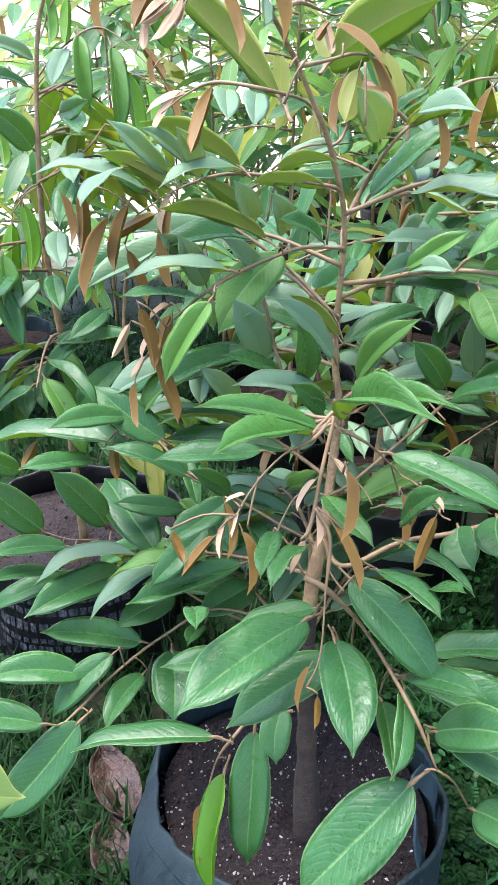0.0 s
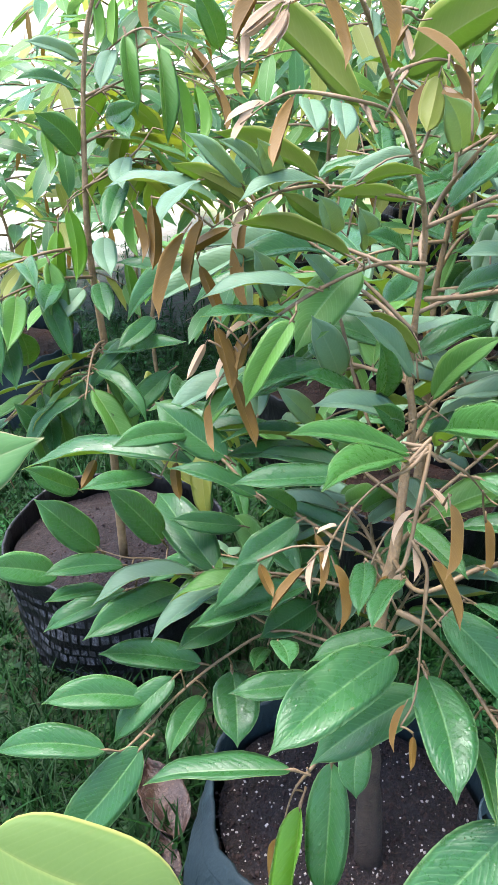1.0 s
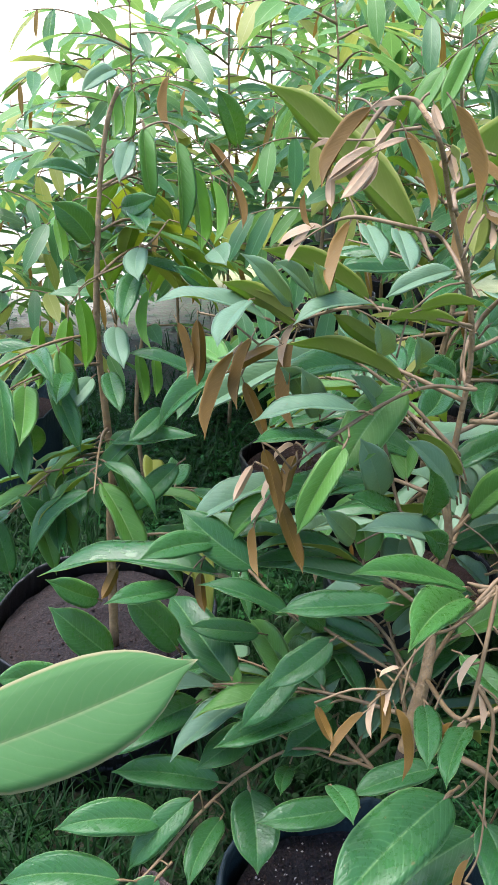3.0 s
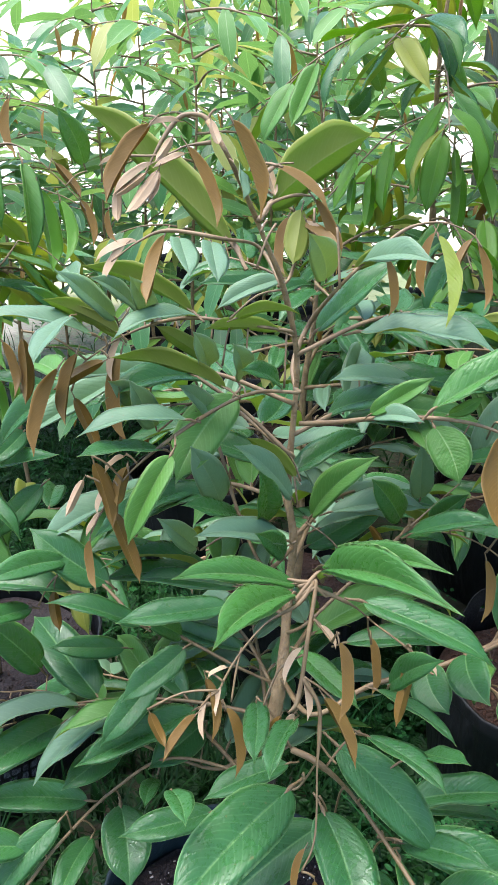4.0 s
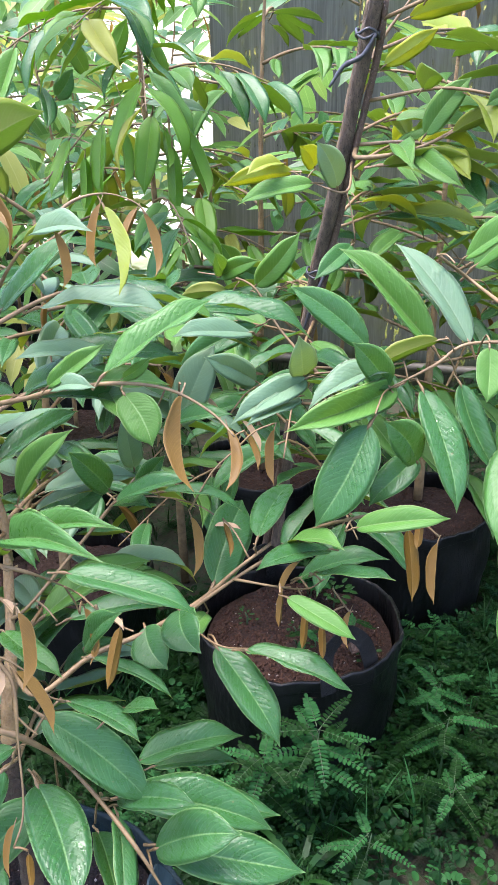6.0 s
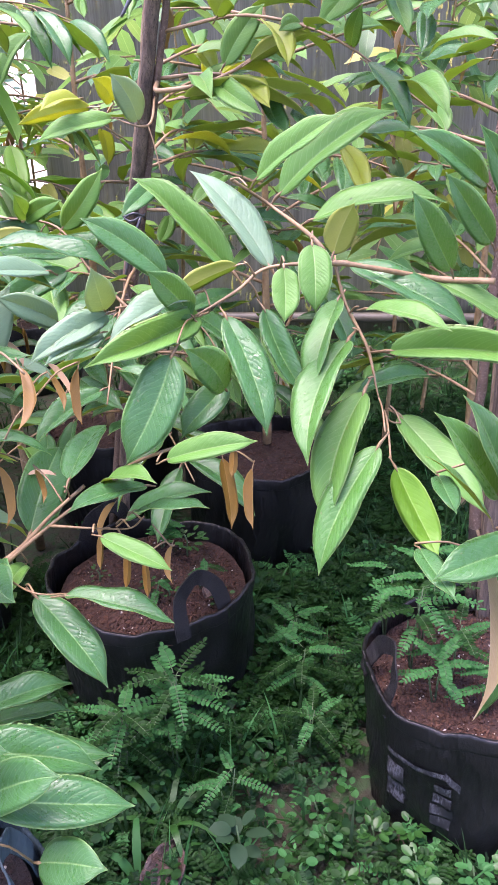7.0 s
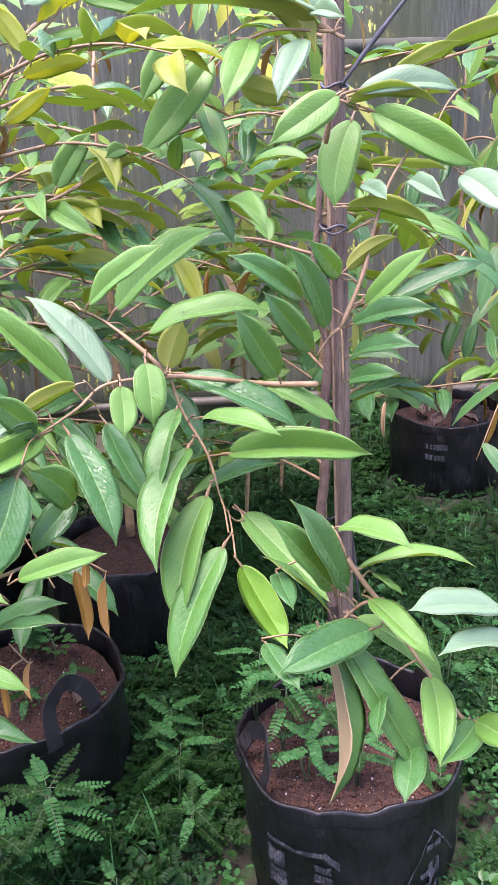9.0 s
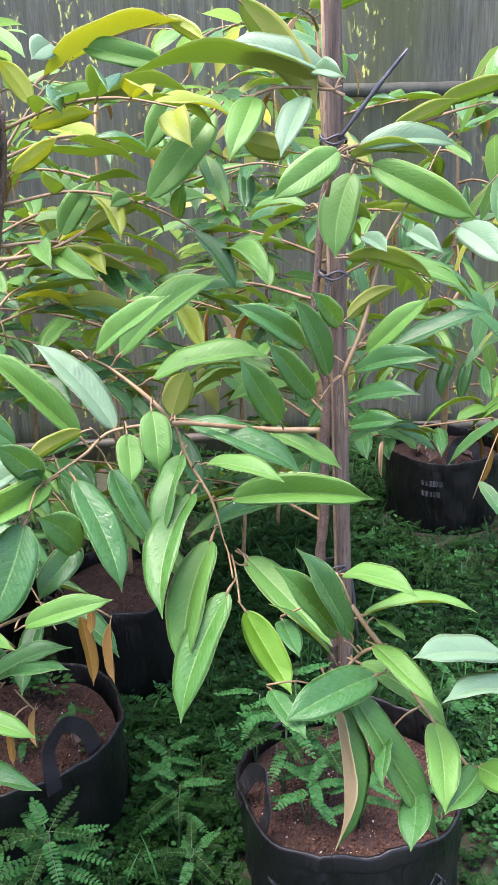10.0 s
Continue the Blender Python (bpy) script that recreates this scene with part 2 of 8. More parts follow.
M_CRUMB = rough_material("soil_crumbs", (0.020, 0.0080, 0.0045), (0.072, 0.031, 0.015), 14, 0.95, 0.6, 0.004, vary=0.8)
M_CRUMB_DARK = rough_material("dark_soil_crumbs", (0.006, 0.0034, 0.003), (0.028, 0.014, 0.010), 14, 0.95, 0.6, 0.004, vary=0.8)
M_SPECK = rough_material("pale_grit", (0.20, 0.17, 0.14), (0.42, 0.38, 0.33), 60, 0.8, 0.3, 0.001, vary=0.6)


def ground_material():
    """Damp dark earth among the bags, dry pale sand in the open yard beyond the rows."""
    m, t, b = shader("damp_earth")
    co = t.nodes.new("ShaderNodeTexCoord").outputs["Object"]
    sp = t.nodes.new("ShaderNodeSeparateXYZ")
    t.links.new(co, sp.inputs[0])
    n1, n2 = noise_of(t, 5.0, 4, 0.65), noise_of(t, 35.0, 3, 0.6)
    earth = mix(t, ramp(t, n1, 0.32, 0.68), (0.018, 0.020, 0.010), (0.046, 0.040, 0.021))
    earth = mix(t, ramp(t, n2, 0.48, 0.60), earth, (0.020, 0.046, 0.014))
    sand = mix(t, ramp(t, n1, 0.3, 0.7), (0.34, 0.31, 0.24), (0.50, 0.47, 0.39))
    far = math_node(t, "ADD", sp.outputs[1], math_node(t, "MULTIPLY", n1, 0.8))
    beyond = math_node(t, "ADD", math_node(t, "MULTIPLY", sp.outputs[0], 0.62), math_node(t, "MULTIPLY", sp.outputs[1], 0.79))
    # behind the net: sunlit greenery put into the ground colour, seen through the slits
    earth = mix(t, ramp(t, beyond, 4.0, 4.5), earth, mix(t, ramp(t, n1, 0.3, 0.7), (0.22, 0.26, 0.09), (0.42, 0.42, 0.20)))
    t.links.new(mix(t, math_node(t, "MAXIMUM", ramp(t, far, 6.8, 7.6), math_node(t, "MULTIPLY", ramp(t, far, 4.9, 6.0), ramp(t, sp.outputs[0], -0.5, -1.0))), earth, sand), b.inputs["Base Color"])
    b.inputs["Roughness"].default_value = 0.95
    bump(t, b, math_node(t, "ADD", n1, math_node(t, "MULTIPLY", n2, 0.5)), 0.8, 0.02)
    return m


M_GROUND = ground_material()
M_DRY = rough_material("dry_leaf", (0.020, 0.010, 0.006), (0.062, 0.032, 0.018), 26, 0.55, 0.9, 0.006, c=(0.10, 0.06, 0.036))
M_TIE = rough_material("black_plastic_tie", (0.016, 0.017, 0.019), (0.050, 0.053, 0.058), 30, 0.4, 0.3, 0.001)
M_RAIL = rough_material("mossy_rail_wood", (0.026, 0.030, 0.020), (0.060, 0.066, 0.046), 12, 0.95, 0.8, 0.006)
M_BAMBOO = rough_material("old_bamboo", (0.026, 0.025, 0.015), (0.060, 0.056, 0.034), 9, 0.6, 0.4, 0.002)


# ---- mesh helpers ----
def mesh_of(name, bm, mats, smooth=True):
    me = bpy.data.meshes.new(name)
    bm.normal_update()
    for f in bm.faces:
        f.smooth = smooth
    bm.to_mesh(me)
    bm.free()
    for m in mats if isinstance(mats, (list, tuple)) else [mats]:
        me.materials.append(m)
    return me


def part(name, bm, material, parent, label="", smooth=True):
    ob = new(name, mesh_of(name, bm, material, smooth))
    ob.parent = parent
    if label:
        tagged(ob, label)
    return ob


def thing(name, at, label, category, group="", kind=""):
    ob = new(name)
    ob.empty_display_size = 0.05
    ob.location = at
    return tagged(ob, label, category, group, kind)


def spline(pts, n):
    """Catmull-Rom through the points (any dimension), n steps a span."""
    p = [np.array(q, float) for q in pts]
    p = [2 * p[0] - p[1]] + p + [2 * p[-1] - p[-2]]
    out = []
    for i in range(1, len(p) - 2):
        a, b, c, d = p[i - 1:i + 3]
        for k in range(n):
            s = k / n
            out.append(0.5 * (2 * b + (c - a) * s + (2 * a - 5 * b + 4 * c - d) * s * s + (3 * b - a - 3 * c + d) * s ** 3))
    out.append(p[-2])
    return out


def add_tube(bm, pts, radii, seg=8, cap=True, mat=0):
    rings, last = [], None
    n = len(pts)
    vs = [Vector(p[:3]) for p in pts]
    for i, p in enumerate(vs):
        d = (vs[min(i + 1, n - 1)] - vs[max(i - 1, 0)]).normalized()
        a = last if last is not None else (Vector((0, 0, 1)) if abs(d.z) < 0.9 else Vector((1, 0, 0)))
        a = (a - d * a.dot(d)).normalized()
        last = a
        b = d.cross(a)
        rings.append([bm.verts.new(p + (a * math.cos(k * math.tau / seg) + b * math.sin(k * math.tau / seg)) * radii[i]) for k in range(seg)])
    for r0, r1 in zip(rings, rings[1:]):
        for k in range(seg):
            f = bm.faces.new((r0[k], r0[(k + 1) % seg], r1[(k + 1) % seg], r1[k]))
            f.material_index = mat
    if cap:
        for f in (bm.faces.new(rings[0][::-1]), bm.faces.new(rings[-1])):
            f.material_index = mat
    return rings


def joined(name, pieces, mats, parent=None, uvs=None):
    """Many small pieces as one mesh: pieces of (points, faces, material index)."""
    vs, fs, ms, n = [], [], [], 0
    for p, f, m in pieces:
        vs.append(p)
        fs += [tuple(i + n for i in q) for q in f]
        ms += [m] * len(f)
        n += len(p)
    me = bpy.data.meshes.new(name)
    me.from_pydata(np.concatenate(vs).tolist(), [], fs)
    for m in mats:
        me.materials.append(m)
    me.polygons.foreach_set("material_index", ms)
    if uvs is not None:
        lay = me.uv_layers.new(name="UVMap")
        idx = np.zeros(len(me.loops), int)
        me.loops.foreach_get("vertex_index", idx)
        lay.data.foreach_set("uv", np.concatenate(uvs)[idx].ravel())
    me.shade_smooth()
    ob = new(name, me)
    ob.parent = parent
    return ob


def limb(rows, steps=5, seg=8, knots=0.0):
    """A tapered, knotty limb through rows of (x, y, z, radius)."""
    p = spline(rows, steps)
    bm = bmesh.new()
    add_tube(bm, p, [max(q[3], 0.0008) * (1 + knots * noise.noise(Vector(q[:3]) * 45)) for q in p], seg)
    return bm


OUTLINE = ((0, 0.02, 0.05, 0.09, 0.15, 0.23, 0.32, 0.42, 0.52, 0.61, 0.69, 0.76, 0.82, 0.865, 0.90, 0.93, 0.965, 1),
           (0.02, 0.24, 0.43, 0.60, 0.77, 0.905, 0.975, 1.0, 0.995, 0.955, 0.87, 0.745, 0.585, 0.42, 0.27, 0.16, 0.075, 0.0))


def half_width(u):
    """The outline of a leaf from stalk (0) to its drip tip (1): long, nearly straight sides, round base, drawn-out tip."""
    return 0.5 * float(np.interp(u, *OUTLINE))


LEAVES = {}


def leaf_mesh(kind, shape, fine, turn=0):
    """A unit leaf along x, its upper side towards z, with stalk; shape gives (arch, fold, twist, wave); turn picks one of four habits."""
    key = (kind, shape, fine, turn)
    if key in LEAVES:
        return LEAVES[key]
    arch, fold, twist, wave = SHAPES[shape]
    bend, hook, start = ((0.10, 0.05, 0.3), (-0.13, 0.03, 1.9), (0.04, 0.07, 3.4), (-0.05, 0.02, 5.0))[turn]
    us = OUTLINE[0] if fine else (0, 0.04, 0.12, 0.28, 0.48, 0.68, 0.82, 0.90, 0.95, 1)
    nu, nv = len(us) - 1, 4 if fine else 2
    bm = bmesh.new()
    uvl = bm.loops.layers.uv.new("UVMap")

    def spot(u, s, lift):
        w = half_width(u)
        a = fold * (0.65 + 0.35 * math.sin(math.pi * u))
        y, z = s * w * math.cos(a), abs(s) * w * 0.36 * math.sin(a)
        z += 0.030 * w * 4 * abs(s) * (1 - abs(s)) * (1 if fold < 0.9 else 0.5)
        z += 0.011 * wave * math.sin(u * 13 + start + (1.7 if s > 0 else 0)) * s * s * min(1, 6 * w)
        z -= hook * (max(0.0, u - 0.72) / 0.28) ** 2
        y += bend * 4 * u * (1 - u)
        z += arch * 4 * u * (1 - u) + lift
        tw = twist * (u - 0.2)
        yy, zz = y * 0.36, z
        return ((u, (yy * math.cos(tw) - zz * math.sin(tw)) / 0.36 if twist else y, yy * math.sin(tw) + zz * math.cos(tw) if twist else z))
    sides = []
    for lift in (0.0, -0.005):
        sides.append([[bm.verts.new(spot(us[i], k / nv, lift if 0 < i < nu and abs(k) < nv else lift * 0.3)) for k in range(-nv, nv + 1)] for i in range(nu + 1)])
    for n, g in enumerate(sides):
        for i in range(nu):
            for k in range(2 * nv):
                q = [(i, k), (i + 1, k), (i + 1, k + 1), (i, k + 1)]
                if n:
                    q = [q[2], q[1], q[0], q[3]]
                f = bm.faces.new([g[a][b] for a, b in q])
                f.material_index = n
                for lp, (a, b) in zip(f.loops, q):
                    lp[uvl].uv = (us[a], b / (2 * nv))
    for k in (0, 2 * nv):
        for i in range(nu):
            q = [sides[0][i][k], sides[1][i][k], sides[1][i + 1][k], sides[0][i + 1][k]]
            f = bm.faces.new(q if k == 0 else q[::-1])
            f.material_index = 1
            for lp in f.loops:
                lp[uvl].uv = (0.5, 0.0)
    # a crisp midrib
    for g in sides:
        for i in range(nu):
            e = bm.edges.get((g[i][nv], g[i + 1][nv]))
            if e:
                e.smooth = False
    # the stalk: a swollen knee below the blade
    st = [(-0.13, 0, -0.045), (-0.10, 0, -0.036), (-0.06, 0, -0.018), (-0.025, 0, -0.002), (0.0, 0, 0.002), (0.05, 0, -0.004 + arch * 0.18)]
    r0 = 0.011 if fine else 0.009
    rings = add_tube(bm, st, [r0 * 1.05, r0 * 0.85, r0 * 0.9, r0 * 1.35, r0 * 1.3, r0 * 0.45], 7, True, 2)
    for ring in rings:
        cy = sum(v.co.y for v in ring) / len(ring)
        for v in ring:
            v.co.y = cy + (v.co.y - cy) / 0.36
    me = mesh_of("leaf", bm, [TOP[kind], UNDER[kind], M_TWIG])
    LEAVES[key] = me
    return me


# arch of the blade, fold along the midrib, twist, waviness
SHAPES = {
    "level": (0.015, 0.06, 0.0, 0.5), "flat": (0.025, 0.25, 0.0, 1.0), "arched": (0.075, 0.36, 0.15, 1.2), "droop": (0.12, 0.48, -0.15, 1.1), "wavy": (0.05, 0.46, 0.3, 2.0),
    "hollow": (-0.05, 0.55, -0.2, 1.2), "folded": (0.03, 1.25, 0.1, 0.5), "half": (0.04, 0.80, 0.25, 1.0),
}


def put_leaf(parent, origin, base, tip, width=0.36, roll=0.0, kind="green", shape="flat", fine=True, label=""):
    """A leaf from base to tip (world places), width as a share of its length; roll turns its upper side about its length."""
    b, t = Vector(base), Vector(tip)
    d = t - b
    ln = d.length
    x = d / ln
    up = Vector((0, 0, 1))
    n = up - x * up.dot(x)
    if n.length < 0.25:
        side = Vector((b.x - origin[0], b.y - origin[1], 0)) + Vector((0.001, -0.002, 0))
        n = n + side.normalized() - x * side.normalized().dot(x)
    n = (Matrix.Rotation(radians(roll), 3, x) @ n.normalized()).normalized()
    y = n.cross(x)
    m = Matrix((( x.x * ln, y.x * ln * width, n.x * ln, b.x - origin[0]), (x.y * ln, y.y * ln * width, n.y * ln, b.y - origin[1]), (x.z * ln, y.z * ln * width, n.z * ln, b.z - origin[2]), (0, 0, 0, 1)))
    ob = new("leaf", leaf_mesh(kind, shape, fine, int(1000 * (b.x + 3 * b.y + 7 * b.z)) % 4))
    ob.parent = parent
    ob.matrix_basis = m
    if label:
        tagged(ob, label)
    return ob


# ---- ground ----
def ground_sheet():
    bm = bmesh.new()
    edges = [-60, -20, -8] + [-3 + 0.125 * i for i in range(65)] + [9, 20, 60]
    vs = [[bm.verts.new((x, y + 1.5, 0.02 * noise.noise(Vector((x * 2.2, y * 2.2, 0))) if abs(x) < 6 and abs(y) < 6 else 0)) for y in edges] for x in edges]
    for i in range(len(edges) - 1):
        for k in range(len(edges) - 1):
            bm.faces.new((vs[i][k], vs[i + 1][k], vs[i + 1][k + 1], vs[i][k + 1]))
    ob = new("ground", mesh_of("ground", bm, M_GROUND))
    tagged(ob, "damp dark earth overgrown with low green weeds", "ground", kind="structure")


ground_sheet()


# ---- planter bags ----
GRIT_P = np.array([(1, 0, 0), (-1, 0, 0), (0, 1, 0), (0, -1, 0), (0, 0, 1), (0, 0, -1)], float)
GRIT_F = [(0, 2, 4), (2, 1, 4), (1, 3, 4), (3, 0, 4), (2, 0, 5), (1, 2, 5), (3, 1, 5), (0, 3, 5)]


def planter_bag(at, radius, height, label, seed, fabric=M_BAG, soil=M_SOIL_RED, sink=0.035, handles=(), sag=0.006, prints=(), crumbs=160, press=(), grit=0):
    """A soft round bag with folded rim, straps and soil; press gives (bearing, spread, depth) where the rim leans in."""
    rng = random.Random(seed)
    bag = thing("planter_bag", at, label, "planter bag", "planter bags in the nursery")
    seg, rows = 64, 14
    ph = [rng.uniform(0, 6.28) for _ in range(5)]

    def skin(a, s, r, rim):
        z = s * height
        c, sn = math.cos(a), math.sin(a)
        w = 0.006 * math.sin(2 * a + ph[0] + z * 4) + 0.004 * math.sin(5 * a + ph[1] - z * 10) + 0.007 * noise.noise(Vector((c * 2.5, sn * 2.5, z * 7 + seed)))
        w += (1 - 0.6 * rim) * (0.006 * noise.noise(Vector((c * 5 + z * 12, sn * 5, z * 14 + seed))) + 0.004 * noise.noise(Vector((c * 9 - z * 16, sn * 9, z * 22 + seed))))
        zz = z + rim * (sag * math.sin(2 * a + ph[2]) + 0.5 * sag * math.sin(3 * a + ph[3]))
        zz += rim * (0.006 * noise.noise(Vector((c * 6, sn * 6, seed))) + 0.003 * noise.noise(Vector((c * 15, sn * 15, seed))))
        rr = r + w + rim * (0.006 * noise.noise(Vector((c * 5, sn * 5, seed + 9))) + 0.003 * noise.noise(Vector((c * 13, sn * 13, seed + 9))))
        for b0, wide, deep in press:
            g = math.exp(-((math.degrees(a) - b0 + 180) % 360 - 180) ** 2 / (2 * wide * wide))
            rr -= deep * g * rim
            rr += 0.12 * deep * g * (1 - rim)
            zz -= 0.25 * deep * g * rim
        return Vector((rr * c, rr * sn, zz))

    def bulge(s):
        return radius * (0.93 + 0.065 * math.sin(math.pi * 0.5 * min(1, s * 1.25)))

    def band(name, levels, label=""):
        bm = bmesh.new()
        rings = [[bm.verts.new(skin(k * math.tau / seg, s, r, max(0, min(1, s)) ** 3)) for k in range(seg)] for s, r in levels]
        for r0, r1 in zip(rings, rings[1:]):
            for k in range(seg):
                bm.faces.new((r0[k], r0[(k + 1) % seg], r1[(k + 1) % seg], r1[k]))
        part(name, bm, fabric, bag, label)
    top = bulge(1)
    band("bag", [(i / rows, bulge(i / rows)) for i in range(rows + 1)] + [(1 - 0.08 * i, top - 0.005) for i in range(5)])
    band("hem", [(0.90, top + 0.0004), (0.902, top + 0.0016), (0.908, top + 0.0018), (0.985, top + 0.0018), (0.998, top + 0.0012), (1.003, top - 0.0005), (1.003, top - 0.0028), (0.998, top - 0.0052), (0.985, top - 0.0062), (0.92, top - 0.0062)], "folded stitched rim")
    # worn print: bars of unreadable lettering
    for a0, s0, wide, tall, *slope in prints:
        lean = slope[0] if slope else 0.0
        pb = bmesh.new()
        n = max(3, int(wide / 0.006))
        grid = [[pb.verts.new(skin(radians(a0) + (i / n - 0.5) * wide / radius, s0 + (q * tall + (i / n - 0.5) * lean) / height, bulge(s0) + 0.002, s0 ** 3)) for q in (0, 0.5, 1)] for i in range(n + 1)]
        for g0, g1 in zip(grid, grid[1:]):
            for q in (0, 1):
                pb.faces.new((g0[q], g1[q], g1[q + 1], g0[q + 1]))
        part("print_bar", pb, M_PRINT, bag, "worn grey print bar")
    for a0, lift in handles:
        hb = bmesh.new()
        rows_v = []
        c = Vector((math.cos(radians(a0)), math.sin(radians(a0)), 0))
        along, rise = Vector((-c.y, c.x, 0)), Vector((0, 0, 1))
        for i in range(21):
            th = math.pi * i / 20
            p = c * (top - 0.010 - 0.030 * math.sin(th) + 0.003 * math.sin(i * 0.9 + seed)) + along * (0.052 * math.cos(th)) + rise * (height - 0.035 + (lift + 0.035) * math.sin(th) ** 0.7)
            side = (along * (math.cos(th) * 0.9) + rise * (math.sin(th) + 0.02)).normalized() * 0.0165
            rows_v.append([hb.verts.new(p + side + c * 0.0015), hb.verts.new(p - side + c * 0.0015), hb.verts.new(p - side - c * 0.0015), hb.verts.new(p + side - c * 0.0015)])
        for r0, r1 in zip(rows_v, rows_v[1:]):
            for k in range(4):
                hb.faces.new((r0[k], r0[(k + 1) % 4], r1[(k + 1) % 4], r1[k]))
        part("handle", hb, M_STRAP if fabric is M_BAG else M_STRAP_OLD, bag, "webbing carrying strap", False)
    # soil with crumbs
    rr = top - 0.012

    def soil_z(x, y):
        q = Vector((x * 9 + seed, y * 9, 0))
        return height - sink + 0.016 * noise.noise(q) + 0.008 * noise.noise(q * 4) + 0.004 * noise.noise(q * 11) - 0.012 * (x * x + y * y) / rr ** 2
    sb = bmesh.new()
    n, rings = 48, 22
    grid = [[sb.verts.new((0, 0, soil_z(0, 0)))] * n]
    for i in range(1, rings + 1):
        row = []
        for k in range(n):
            a = k * math.tau / n
            d = rr * i / rings
            for b0, wide, deep in press:
                d -= deep * i / rings * math.exp(-((math.degrees(a) - b0 + 180) % 360 - 180) ** 2 / (2 * wide * wide))
            row.append(sb.verts.new((d * math.cos(a), d * math.sin(a), soil_z(d * math.cos(a), d * math.sin(a)))))
        grid.append(row)
    for i in range(rings):
        for k in range(n):
            q = [grid[i][k], grid[i + 1][k], grid[i + 1][(k + 1) % n], grid[i][(k + 1) % n]]
            sb.faces.new(q if i else q[:3])
    so = thing("potting_soil", at, "crumbly red-brown soil filling a planter bag" if soil is M_SOIL_RED else "dark crumbly soil filling a bag, gritty or with painted shade", "soil")
    part("surface", sb, soil, so)

    def scatter(name, count, lo, hi, mat):
        pieces = []
        for _ in range(count):
            a, d = rng.uniform(0, 6.28), rr * 0.92 * math.sqrt(rng.random())
            x, y = d * math.cos(a), d * math.sin(a)
            s = lo + (hi - lo) * rng.random() ** 3
            m = np.array(Euler((rng.random() * 6, rng.random() * 6, rng.random() * 6)).to_matrix()) * (s * rng.uniform(0.7, 1.7), s, s * 0.8)
            pieces.append((GRIT_P @ m.T + (x, y, soil_z(x, y) + s * 0.3), GRIT_F, 0))
        ob = joined(name, pieces, [mat], so)
        ob["kind"] = "stuff"
        ob.data.shade_flat()
    scatter("crumb_layer", crumbs, 0.0009, 0.0052, M_CRUMB if soil is M_SOIL_RED else M_CRUMB_DARK)
    if grit:
        scatter("grit_layer", grit, 0.0009, 0.0034, M_SPECK)
    return bag


POT_MAIN = (0.07, 0.935, 0.0)
POT_A = (1.105, 0.87, 0.0)
POT_B = (0.725, 1.445, 0.0)
POT_C = (1.215, 1.80, 0.0)
POT_D = (2.62, 1.80, 0.0)
POT_E = (-0.385, 1.65, 0.0)


def lettering(a0, a1, lines, seed):
    """Lines of worn print between two bearings: word-long bars with narrow gaps."""
    rng = random.Random(seed)
    out = []
    for s, tall in lines:
        a = a0
        while a < a1:
            w = rng.uniform(0.009, 0.019)
            a += math.degrees(w / 0.22) / 2
            out.append((a, s, w, tall))
            a += math.degrees(w / 0.22) / 2 + rng.uniform(0.5, 1.5)
    return out


planter_bag(POT_MAIN, 0.230, 0.285, "tattered faded blue planter bag full of dark soil", 1, M_BAG_OLD, M_SOIL, 0.05, ((-18, 0.07),), 0.012, crumbs=2600, press=((212, 40, 0.055),), grit=800)
planter_bag(POT_A, 0.212, 0.285, "black fabric planter bag with worn grey print", 2, handles=((-15, 0.05), (160, 0.05)), crumbs=5200, grit=220, sag=0.009,
            press=((232, 24, 0.016),),
            prints=[(198, 0.68, 0.115, 0.011), (187, 0.50, 0.040, 0.034), (187, 0.31, 0.040, 0.044)]
            + [(211, s, w, 0.019) for s, w in ((0.56, 0.028), (0.47, 0.032), (0.38, 0.038))] + [(211, 0.29, 0.034, 0.020), (215, 0.64, 0.026, 0.016, -0.026), (207, 0.08, 0.060, 0.012)]
            + [(254.4, 0.56, 0.076, 0.005, 0.12), (277, 0.56, 0.092, 0.005, -0.12), (267, 0.38, 0.032, 0.036)] + lettering(261, 271, ((0.62, 0.016), (0.24, 0.015)), 6) + lettering(257, 261, ((0.44, 0.012), (0.34, 0.012)), 4))
planter_bag(POT_B, 0.21, 0.285, "black fabric planter bag with strap handles", 3, handles=((-84, 0.066), (98, 0.07)), crumbs=4600, grit=150)
planter_bag(POT_C, 0.20, 0.285, "black planter bag shining with damp", 4)
planter_bag(POT_D, 0.21, 0.295, "black planter bag near the net wall", 5, handles=((-122, 0.07),), crumbs=600, prints=lettering(196, 214, ((0.70, 0.02), (0.56, 0.02)), 8))
# red-brown soil given the dark tone: leaf shade put into its colour
planter_bag(POT_E, 0.235, 0.285, "black printed planter bag on the grass", 6, soil=M_SOIL, crumbs=600, prints=lettering(215, 305, ((0.80, 0.012), (0.70, 0.016), (0.55, 0.022), (0.44, 0.014), (0.35, 0.018), (0.22, 0.014), (0.13, 0.012)), 3))


